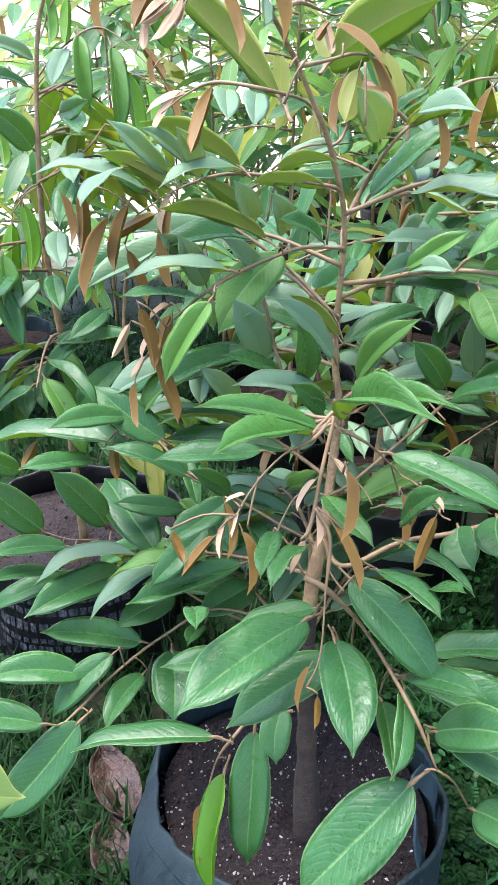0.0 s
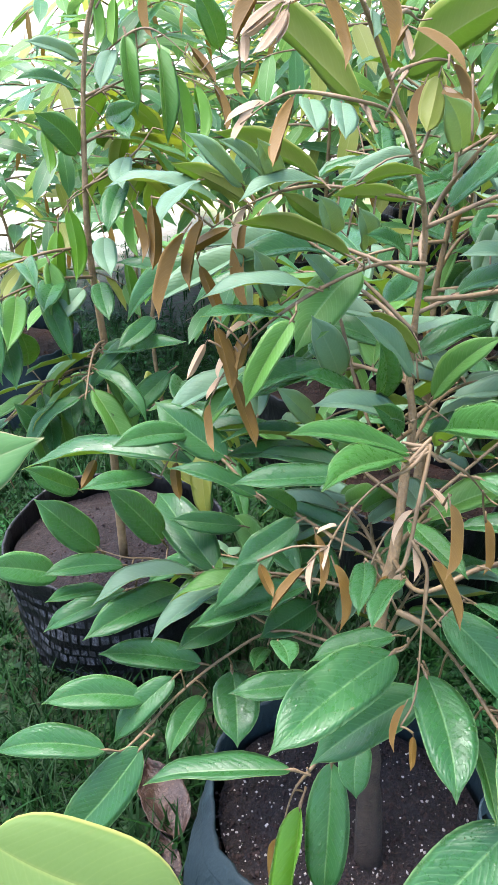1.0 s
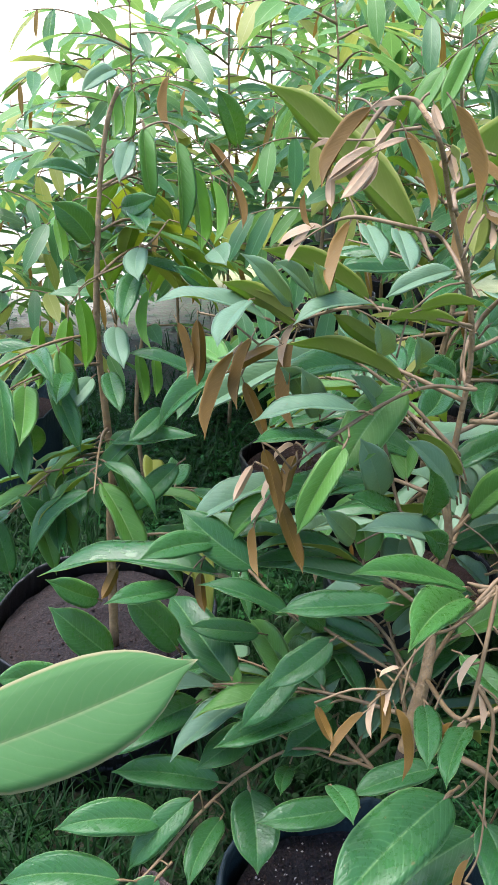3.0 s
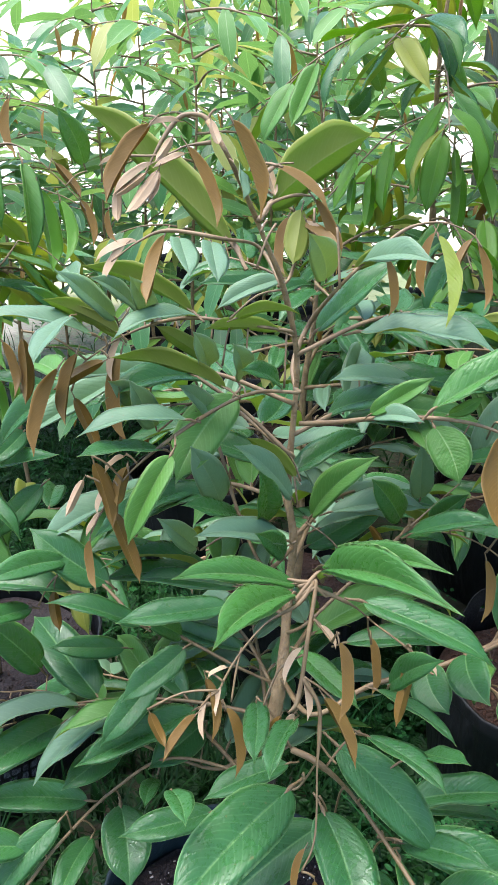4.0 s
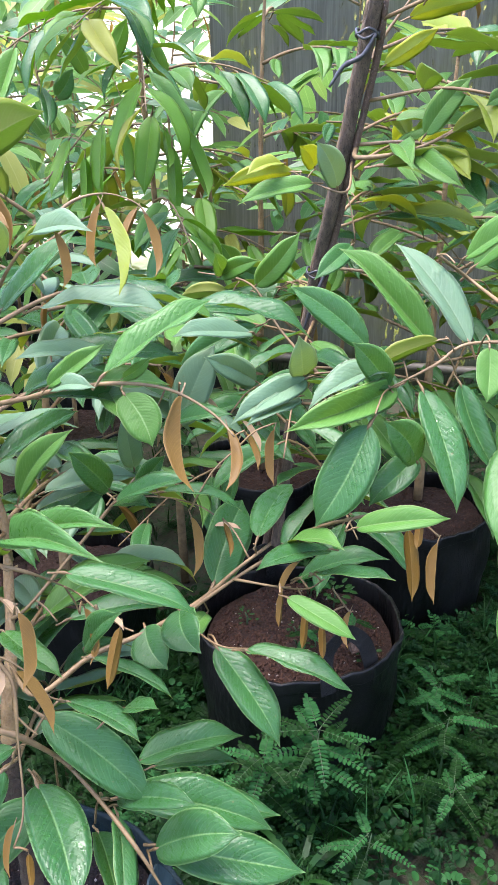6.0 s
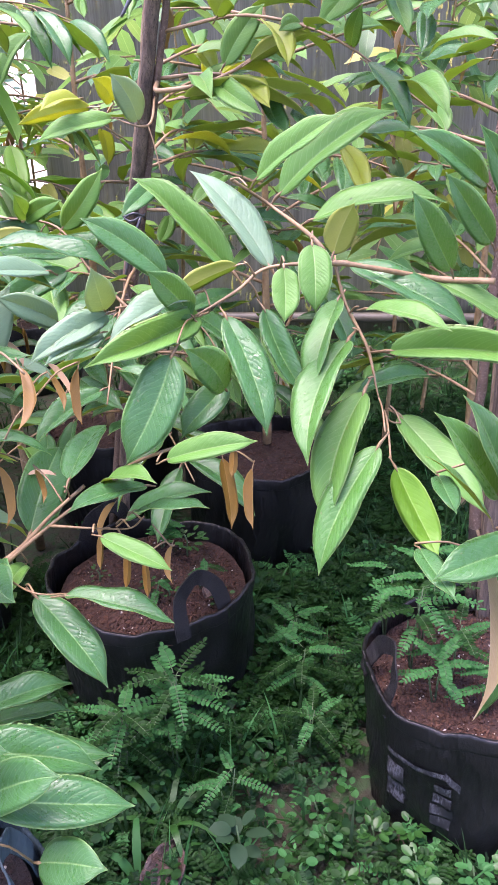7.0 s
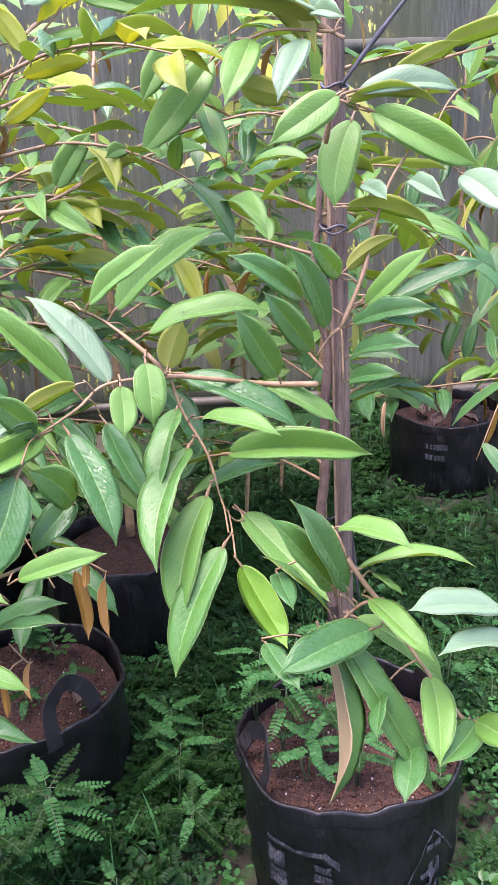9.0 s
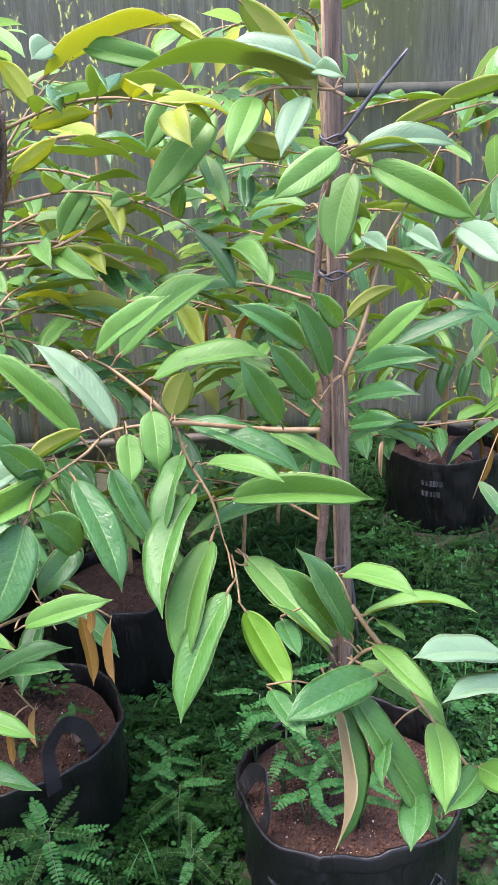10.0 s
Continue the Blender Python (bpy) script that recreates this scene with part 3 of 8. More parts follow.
# ---- shade-net wall, distance ----
def net_material():
    """Old shade net: grey weave in upright streaks, mossy stains, rows of torn slits that let daylight through."""
    m, t, b = shader("grey_shade_net")
    co = t.nodes.new("ShaderNodeTexCoord").outputs["Object"]

    def scaled(x, z):
        st = t.nodes.new("ShaderNodeMapping")
        st.inputs["Scale"].default_value = (x, x, z)
        t.links.new(co, st.inputs[0])
        return st.outputs[0]
    streak = noise_of(t, 1.0, 4, 0.65, scaled(45, 0.8))
    thread = noise_of(t, 1.0, 2, 0.6, scaled(190, 4.0))
    blot = noise_of(t, 2.2, 4, 0.65)
    col = mix(t, ramp(t, streak, 0.3, 0.7), (0.092, 0.100, 0.082), (0.200, 0.210, 0.172))
    col = mix(t, math_node(t, "MULTIPLY", ramp(t, thread, 0.4, 0.65), 0.5), col, (0.060, 0.063, 0.054))
    col = mix(t, math_node(t, "MULTIPLY", ramp(t, blot, 0.46, 0.66), 0.65), col, (0.115, 0.135, 0.060))
    t.links.new(col, b.inputs["Base Color"])
    b.inputs["Roughness"].default_value = 0.9
    b.inputs["Specular IOR Level"].default_value = 0.1
    glow = t.nodes.new("ShaderNodeBsdfTranslucent")
    t.links.new(col, glow.inputs[0])
    cloth = t.nodes.new("ShaderNodeMixShader")
    cloth.inputs[0].default_value = 0.45
    t.links.new(b.outputs[0], cloth.inputs[1])
    t.links.new(glow.outputs[0], cloth.inputs[2])
    slit = ramp(t, noise_of(t, 1.0, 2, 0.6, scaled(70, 22.0)), 0.56, 0.62)
    torn = ramp(t, noise_of(t, 1.0, 3, 0.6, scaled(7.0, 2.2)), 0.50, 0.60)
    tr = t.nodes.new("ShaderNodeBsdfTransparent")
    tr.inputs[0].default_value = (0.62, 0.64, 0.34, 1)
    mx = t.nodes.new("ShaderNodeMixShader")
    t.links.new(math_node(t, "ADD", math_node(t, "MULTIPLY", math_node(t, "MULTIPLY", slit, torn), 0.6), 0.05), mx.inputs[0])
    t.links.new(cloth.outputs[0], mx.inputs[1])
    t.links.new(tr.outputs[0], mx.inputs[2])
    t.links.new(mx.outputs[0], t.nodes["Material Output"].inputs[0])
    return m


M_NET = net_material()


def net_wall(a, b, z0, z1):
    a, b = Vector(a), Vector(b)
    d = (b - a).normalized()
    n = Vector((-d.y, d.x, 0))
    ln = (b - a).length
    bm = bmesh.new()
    nx, nz = int(ln / 0.03), 14
    cols = []
    for i in range(nx + 1):
        s = i / nx * ln
        col = []
        for k in range(nz + 1):
            z = z0 + (z1 - z0) * k / nz
            w = 0.025 * math.sin(s * 9 + 2 * math.sin(s * 2.1)) + 0.018 * noise.noise(Vector((s * 6, z * 0.7, 3))) + 0.03 * noise.noise(Vector((s * 1.3, z * 1.2, 8)))
            col.append(bm.verts.new(Vector((a.x, a.y, z)) + d * s + n * w))
        cols.append(col)
    for c0, c1 in zip(cols, cols[1:]):
        for k in range(nz):
            bm.faces.new((c0[k], c1[k], c1[k + 1], c0[k + 1]))
    ob = new("wall_net", mesh_of("wall_net", bm, M_NET))
    mod = ob.modifiers.new("thickness", "SOLIDIFY")
    mod.thickness = 0.002
    tagged(ob, "grey woven shade net hanging in folds as a wall", "shade net", kind="structure")
    pole = new("bamboo_pole", mesh_of("bamboo_pole", limb([(*(a + n * -0.06)[:2], z0 + 0.10, 0.022), (*(a.lerp(b, 0.5) - n * 0.06)[:2], z0 + 0.12, 0.024), (*(b - n * 0.06)[:2], z0 + 0.10, 0.022)], 12, 10, 0.15), M_BAMBOO))
    tagged(pole, "weathered bamboo pole along the foot of the net", "pole")


    rail = new("wooden_rail", mesh_of("wooden_rail", limb([(*(a.lerp(b, 0.42) - n * 0.05)[:2], 1.54, 0.026), (*(a.lerp(b, 0.66) - n * 0.05)[:2], 1.52, 0.028), (*(b - n * 0.05)[:2], 1.48, 0.026)], 12, 10, 0.25), M_RAIL))
    tagged(rail, "mossy dark wooden rail that carries the shade net", "rail")


net_wall((1.35, 3.75, 0), (4.6, 1.2, 0), 0.0, 2.6)


# ---- saplings ----
SHAPE_NAMES = ["flat", "arched", "droop", "wavy", "hollow"]


def sapling_at(at, label):
    return thing("durian_sapling", at, label, "sapling", "durian saplings in planter bags")


def grow(at, height, seed, label, branches=11, reach=0.42, lean=(0, 0), young=0.25, hang=0.5, fine=False, lowest=0.25, tones=("green", "green", "fresh"), size=1.0, face=None, per=8):
    """A whole sapling: trunk, alternate branches in a loose spiral, two rows of leaves on each, copper shoots at the tips."""
    rng = random.Random(seed)
    tree = sapling_at(at, label)
    pts = []
    for i in range(6):
        s = i / 5
        pts.append((lean[0] * s + rng.uniform(-0.012, 0.012) * (i > 0), lean[1] * s + rng.uniform(-0.012, 0.012) * (i > 0), height * s, 0.013 * (1 - 0.75 * s)))
    part("trunk", limb(pts, 5, 8, 0.2), M_BARK, tree)
    line = spline(pts, 8)
    ang = rng.uniform(0, 6.28)
    for i in range(branches + 1):
        s = lowest / height + (1 - lowest / height) * (i + 0.5) / (branches + 0.5)
        top = i == branches
        q = line[min(int(s * (len(line) - 1)), len(line) - 1)]
        ang += 2.4 + rng.uniform(-0.4, 0.4)
        if face is not None and rng.random() < face[1]:
            ang = face[0] + rng.uniform(-1.1, 1.1)
        r = reach * (1.15 - 0.65 * s) * rng.uniform(0.75, 1.15)
        if top:
            r *= 0.5
        ca, sa = math.cos(ang), math.sin(ang)
        rise = rng.uniform(0.05, 0.30) * (1 if not top else 2)
        sagd = rng.uniform(0.10, 0.40) * hang * 1.2
        rows = []
        for k in range(5):
            f = k / 4
            bend = 0.10 * math.sin(f * 3 + seed + i) * f
            x, y = q[0] + (ca * f - sa * bend) * r, q[1] + (sa * f + ca * bend) * r
            rows.append((x, y, q[2] + r * (rise * f * 1.6 - sagd * f * f * 1.7), 0.0042 * (1 - 0.68 * f) + 0.0005))
        br = part("branch", limb(rows, 4, 6, 0.1), M_TWIG, tree)
        path = spline(rows, 10)
        n = max(4, int(per * r / reach))
        for k in range(n + 1):
            f = 0.16 + 0.84 * (k + 0.3 * rng.random()) / (n + 0.3)
            j = min(int(f * (len(path) - 1)), len(path) - 2)
            p, d = Vector(path[j][:3]), (Vector(path[j + 1][:3]) - Vector(path[j][:3])).normalized()
            side = 1 if k % 2 else -1
            lat = Vector((-d.y, d.x, 0)).normalized() * side
            new_shoot = f > 0.86 and rng.random() < young * 2.2
            ln = size * rng.uniform(0.11, 0.175) * (0.75 if f > 0.85 else 1)
            if new_shoot:
                way = (d * 0.3 + lat * 0.35 + Vector((0, 0, -1.3)))
                kind, shape, wd, ln = ("copper" if rng.random() < 0.75 else "bud"), "folded", 0.30, ln * 0.75
            else:
                droop = rng.uniform(0.0, 1.3) * hang + (0.2 if f > 0.8 else 0)
                way = d * rng.uniform(0.35, 0.9) + lat * rng.uniform(0.5, 1.0) + Vector((0, 0, rng.uniform(-0.15, 0.25) - droop))
                kind, shape, wd = rng.choice(tones), rng.choice(SHAPE_NAMES), rng.uniform(0.31, 0.40)
            way.normalize()
            b = p + way * 0.018 + Vector((0, 0, 0.002))
            put_leaf(br, (0, 0, 0), b, b + way * ln, wd, rng.uniform(-25, 25), kind, shape, fine)
    return tree

# ---- the three saplings the camera passes, shoot by shoot ----
MAIN_TRUNK = [(0.106, 0.890, 0.200, 0.0240), (0.105, 0.925, 0.391, 0.0130), (0.101, 0.934, 0.477, 0.0130), (0.103, 0.942, 0.559, 0.0120), (0.109, 0.948, 0.638, 0.0100), (0.123, 0.965, 0.714, 0.0070), (0.136, 1.011, 0.797, 0.0060), (0.141, 1.014, 0.863, 0.0050), (0.134, 1.018, 0.919, 0.0039), (0.135, 1.020, 0.977, 0.0039), (0.140, 1.021, 1.086, 0.0031), (0.119, 0.994, 1.175, 0.0031), (0.098, 0.976, 1.224, 0.0023), (0.081, 0.952, 1.261, 0.0023), (0.051, 0.876, 1.317, 0.0023), (0.035, 0.891, 1.344, 0.0023)]
A_TRUNK = [(1.219, 1.014, 0.256, 0.013), (1.211, 1.023, 0.482, 0.011), (1.197, 1.037, 0.624, 0.010), (1.203, 1.031, 0.725, 0.009), (1.203, 1.031, 0.859, 0.009), (1.206, 1.027, 0.965, 0.008), (1.193, 1.041, 1.036, 0.007), (1.191, 1.043, 1.105, 0.007), (1.196, 1.038, 1.191, 0.006), (1.200, 1.034, 1.273, 0.006), (1.209, 1.025, 1.334, 0.005), (1.218, 1.015, 1.368, 0.005)]
B_TRUNK = [(0.741, 1.697, 0.251, 0.010), (0.773, 1.599, 0.688, 0.008), (0.801, 1.490, 1.050, 0.007), (0.805, 1.433, 1.202, 0.006), (0.816, 1.384, 1.357, 0.006), (0.806, 1.344, 1.442, 0.005)]
E_TRUNK = [(-0.360, 1.600, 0.220, 0.010), (-0.347, 1.559, 0.553, 0.008), (-0.340, 1.566, 0.669, 0.007), (-0.356, 1.582, 0.904, 0.006), (-0.349, 1.586, 1.062, 0.005), (-0.339, 1.594, 1.180, 0.004), (-0.322, 1.587, 1.268, 0.004), (-0.302, 1.578, 1.319, 0.003)]
H_TRUNK = [(0.660, 2.080, 0.000, 0.013), (0.640, 2.060, 0.700, 0.009), (0.620, 2.040, 1.100, 0.007), (0.600, 2.020, 1.400, 0.005), (0.620, 2.000, 1.700, 0.004)]
A_STAKE = [(1.236, 0.996, 0.100), (1.211, 1.023, 1.703)]
B_STAKE = [(0.755, 1.692, 0.149), (0.784, 1.552, 0.886), (0.787, 1.463, 1.130), (0.795, 1.394, 1.342), (0.795, 1.349, 1.449)]
MAIN_AT, A_AT, B_AT, E_AT, H_AT = (t[0][:3] for t in (MAIN_TRUNK, A_TRUNK, B_TRUNK, E_TRUNK, H_TRUNK))


def about(rows, at):
    return [(r[0] - at[0], r[1] - at[1], r[2] - at[2], *r[3:]) for r in rows]


def shoot(tree, at, rows):
    """A young branch through rows of (x, y, z, radius)."""
    return part("branch", limb(about(rows, at), 6, 8, 0.15), M_TWIG, tree)


def leaves_on(branch, at, rows):
    """Leaves of one branch: base, tip, width as a share of the length, roll, kind, shape."""
    for x, y, z, a, b, c, width, roll, kind, shape in rows:
        put_leaf(branch, at, (x, y, z), (a, b, c), width, roll, kind, shape)


def stalks_on(branch, at, rows):
    """Bent leaf stalks from the branch to where a leaf's own stalk begins."""
    for x, y, z, a, b, c in rows:
        mid = ((x + a) / 2, (y + b) / 2, (z + c) / 2 + 0.12 * math.dist((x, y, z), (a, b, c)))
        part("stalk", limb(about([(x, y, z, 0.0013), (*mid, 0.0011), (a, b, c, 0.0013)], at), 3, 5), M_TWIG, branch)


main_tree = sapling_at(MAIN_AT, "durian sapling with wet green leaves and coppery new shoots")


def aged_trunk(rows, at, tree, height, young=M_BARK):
    """A trunk with dark old bark low down and smooth brown young bark above."""
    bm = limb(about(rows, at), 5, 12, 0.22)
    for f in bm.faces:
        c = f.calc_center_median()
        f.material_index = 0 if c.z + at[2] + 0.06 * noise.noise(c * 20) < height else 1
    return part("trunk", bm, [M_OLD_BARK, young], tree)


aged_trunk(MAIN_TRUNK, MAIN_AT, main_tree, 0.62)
a_tree = sapling_at(A_AT, "durian sapling tied to a wooden stake, large fresh leaves")
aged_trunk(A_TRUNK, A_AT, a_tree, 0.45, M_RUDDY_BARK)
b_tree = sapling_at(B_AT, "durian sapling with yellow-green leaves beside a dark stake")
part("trunk", limb(about(B_TRUNK, B_AT), 5, 12, 0.22), M_RUDDY_BARK, b_tree)
e_tree = sapling_at(E_AT, "durian sapling with hanging bright green leaves on the grass side")
part("trunk", limb(about(E_TRUNK, E_AT), 5, 10, 0.22), M_BARK, e_tree)
h_tree = sapling_at(H_AT, "durian sapling with an arching shoot of hanging leaves")
part("trunk", limb(about(H_TRUNK, H_AT), 5, 10, 0.22), M_BARK, h_tree)


def stake(rows, wide, label):
    """A rough split wooden stake of uneven square section."""
    at = rows[0]
    ob = thing("wooden_stake", at, label, "stake")
    p = spline(about(rows, at), 14)
    bm = bmesh.new()
    rings = []
    for i, q in enumerate(p):
        ring = []
        for k in range(8):
            a = k * math.tau / 8 + 0.4
            r = wide * (1.0 if k % 2 else 1.13) * (1 + 0.10 * noise.noise(Vector((k * 2.1, i * 0.35, wide * 90))))
            ring.append(bm.verts.new((q[0] + r * math.cos(a), q[1] + r * math.sin(a) * 0.8, q[2])))
        rings.append(ring)
    for r0, r1 in zip(rings, rings[1:]):
        for k in range(8):
            bm.faces.new((r0[k], r0[(k + 1) % 8], r1[(k + 1) % 8], r1[k]))
    bm.faces.new(rings[-1])
    bm.faces.new(rings[0][::-1])
    part("post", bm, M_STAKE, ob)
    sp = bmesh.new()
    add_tube(sp, [(q[0] - wide * 0.72, q[1] + wide * 0.62, q[2]) for q in p[2:-1]], [wide * (0.30 + 0.18 * noise.noise(Vector((i * 0.5, wide * 50, 1)))) for i in range(len(p) - 3)], 6)
    part("split_edge", sp, M_SPLIT, ob, "pale freshly split wood along one edge")
    return ob


stake(A_STAKE, 0.0150, "weathered brown wooden stake tied to a sapling")
stake(B_STAKE, 0.0120, "dark weathered wooden stake beside a sapling trunk")


# low left
br = shoot(main_tree, MAIN_AT, [(0.103, 0.942, 0.559, 0.002), (-0.013, 0.973, 0.578, 0.002), (-0.091, 0.973, 0.532, 0.002), (-0.155, 0.919, 0.510, 0.002), (-0.193, 0.875, 0.493, 0.002), (-0.217, 0.857, 0.481, 0.001), (-0.237, 0.851, 0.488, 0.001)])
leaves_on(br, MAIN_AT, [
    (-0.123, 0.962, 0.529, -0.260, 0.957, 0.549, 0.35, -32, "green", "hollow"),
    (-0.192, 0.906, 0.521, -0.317, 0.876, 0.541, 0.36, -32, "green", "arched"),
    (-0.236, 0.850, 0.489, -0.380, 0.847, 0.486, 0.33, -24, "green", "arched"),
    (-0.193, 0.860, 0.482, -0.303, 0.796, 0.371, 0.38, -32, "green", "flat"),
    (-0.155, 0.924, 0.540, -0.230, 0.866, 0.484, 0.36, -28, "green", "flat"),
    (-0.120, 0.937, 0.493, -0.157, 0.848, 0.480, 0.39, -12, "green", "wavy"),
    (-0.084, 0.979, 0.499, -0.073, 0.882, 0.464, 0.62, 0, "green", "flat"),
    (-0.035, 0.957, 0.562, -0.049, 0.890, 0.588, 0.32, -8, "green", "flat"),
])
stalks_on(br, MAIN_AT, [(-0.170, 0.901, 0.503, -0.178, 0.909, 0.518), (-0.193, 0.875, 0.493, -0.181, 0.867, 0.494), (-0.142, 0.930, 0.514, -0.147, 0.930, 0.547), (-0.129, 0.941, 0.519, -0.116, 0.947, 0.495), (-0.091, 0.973, 0.532, -0.085, 0.990, 0.503), (-0.029, 0.973, 0.569, -0.034, 0.964, 0.560)])

# low front left
br = shoot(main_tree, MAIN_AT, [(0.082, 0.761, 0.607, 0.002), (0.039, 0.757, 0.601, 0.002), (0.014, 0.740, 0.585, 0.002), (-0.004, 0.730, 0.560, 0.001), (-0.016, 0.711, 0.519, 0.001), (-0.019, 0.701, 0.500, 0.001)])
leaves_on(br, MAIN_AT, [
    (-0.005, 0.734, 0.594, -0.164, 0.725, 0.591, 0.32, 16, "green", "flat"),
    (0.039, 0.751, 0.586, 0.028, 0.677, 0.449, 0.32, 8, "green", "flat"),
    (0.005, 0.727, 0.546, -0.009, 0.656, 0.414, 0.32, 32, "lime", "half"),
    (-0.019, 0.710, 0.516, -0.022, 0.674, 0.466, 0.41, 168, "copper", "half"),
])
stalks_on(br, MAIN_AT, [(0.014, 0.740, 0.585, 0.012, 0.736, 0.595), (-0.000, 0.732, 0.565, 0.007, 0.735, 0.560)])

# mid left
br = shoot(main_tree, MAIN_AT, [(0.102, 0.941, 0.547, 0.003), (0.112, 1.019, 0.557, 0.003), (0.056, 1.004, 0.523, 0.003), (0.001, 1.008, 0.537, 0.002), (-0.055, 1.017, 0.565, 0.002), (-0.103, 1.038, 0.592, 0.002), (-0.178, 1.071, 0.616, 0.002), (-0.230, 1.057, 0.633, 0.001), (-0.270, 1.065, 0.640, 0.001)])
leaves_on(br, MAIN_AT, [
    (-0.270, 1.066, 0.642, -0.340, 1.048, 0.734, 0.45, -52, "green", "flat"),
    (-0.233, 1.046, 0.628, -0.332, 0.997, 0.648, 0.32, -20, "green", "flat"),
    (-0.186, 1.103, 0.628, -0.254, 1.090, 0.726, 0.43, -52, "green", "flat"),
    (-0.154, 1.044, 0.587, -0.273, 0.943, 0.586, 0.35, -36, "green", "wavy"),
    (-0.234, 1.048, 0.583, -0.347, 1.002, 0.551, 0.32, -16, "green", "flat"),
    (-0.255, 1.039, 0.591, -0.325, 0.974, 0.623, 0.32, -8, "green", "flat"),
    (-0.108, 1.056, 0.613, -0.204, 1.192, 0.663, 0.38, -12, "green", "flat"),
    (-0.082, 1.020, 0.567, -0.150, 0.941, 0.575, 0.42, -28, "green", "flat"),
    (-0.027, 0.984, 0.703, -0.100, 0.928, 0.649, 0.36, -28, "green", "flat"),
    (0.004, 0.949, 0.766, -0.071, 0.905, 0.733, 0.43, -32, "green", "wavy"),
    (-0.073, 1.113, 0.648, -0.172, 1.097, 0.671, 0.33, -44, "green", "flat"),
])
leaves_on(br, MAIN_AT, [
    (-0.327, 1.047, 0.611, -0.405, 0.993, 0.664, 0.44, -48, "green", "flat"),
    (0.055, 1.077, 0.630, -0.032, 0.999, 0.642, 0.32, -16, "green", "wavy"),
    (0.028, 1.042, 0.567, -0.043, 0.963, 0.576, 0.47, -28, "green", "flat"),
])
stalks_on(br, MAIN_AT, [(-0.262, 1.063, 0.639, -0.262, 1.068, 0.632), (-0.220, 1.060, 0.630, -0.222, 1.052, 0.626), (-0.178, 1.071, 0.616, -0.179, 1.105, 0.617), (-0.133, 1.051, 0.602, -0.140, 1.056, 0.587), (-0.209, 1.062, 0.626, -0.221, 1.053, 0.586), (-0.238, 1.058, 0.634, -0.248, 1.047, 0.587), (-0.103, 1.038, 0.592, -0.097, 1.041, 0.608), (-0.074, 1.026, 0.576, -0.075, 1.029, 0.567), (-0.270, 1.065, 0.640, -0.319, 1.053, 0.606), (0.023, 1.006, 0.532, 0.036, 1.050, 0.566)])

# upper left
br = shoot(main_tree, MAIN_AT, [(0.113, 0.953, 0.660, 0.003), (0.125, 0.973, 0.674, 0.002), (0.067, 0.986, 0.706, 0.002), (-0.005, 1.007, 0.744, 0.002), (-0.045, 0.972, 0.790, 0.002), (-0.091, 1.049, 0.794, 0.002), (-0.121, 1.058, 0.810, 0.001), (-0.146, 1.057, 0.808, 0.001)])
leaves_on(br, MAIN_AT, [
    (-0.085, 1.052, 0.795, -0.179, 1.091, 0.858, 0.42, -36, "green", "flat"),
    (-0.045, 0.964, 0.791, -0.148, 0.961, 0.836, 0.32, -12, "green", "arched"),
    (-0.127, 1.049, 0.785, -0.356, 1.056, 0.779, 0.32, 4, "green", "arched"),
    (0.048, 0.861, 0.883, -0.067, 0.845, 0.885, 0.30, -15, "green", "flat"),
    (0.074, 1.025, 0.795, -0.051, 1.050, 0.805, 0.32, -8, "green", "flat"),
    (-0.135, 1.065, 0.823, -0.218, 0.993, 0.844, 0.32, -36, "green", "flat"),
    (-0.179, 1.037, 0.775, -0.256, 0.968, 0.802, 0.32, -20, "green", "flat"),
    (-0.275, 1.026, 0.763, -0.322, 0.977, 0.824, 0.35, -68, "green", "flat"),
    (-0.150, 1.047, 0.791, -0.144, 1.015, 0.753, 0.39, 172, "copper", "half"),
    (-0.253, 1.044, 0.796, -0.270, 1.017, 0.769, 0.47, 132, "copper", "half"),
    (0.004, 1.010, 0.738, -0.043, 0.968, 0.798, 0.32, -72, "green", "flat"),
])
stalks_on(br, MAIN_AT, [(-0.082, 1.034, 0.794, -0.075, 1.048, 0.788), (-0.045, 0.972, 0.790, -0.033, 0.965, 0.786), (-0.097, 1.051, 0.797, -0.102, 1.049, 0.786), (-0.126, 1.058, 0.809, -0.126, 1.073, 0.821), (-0.146, 1.057, 0.808, -0.171, 1.045, 0.772), (-0.146, 1.057, 0.808, -0.151, 1.051, 0.795), (0.009, 1.003, 0.736, 0.009, 1.015, 0.731)])

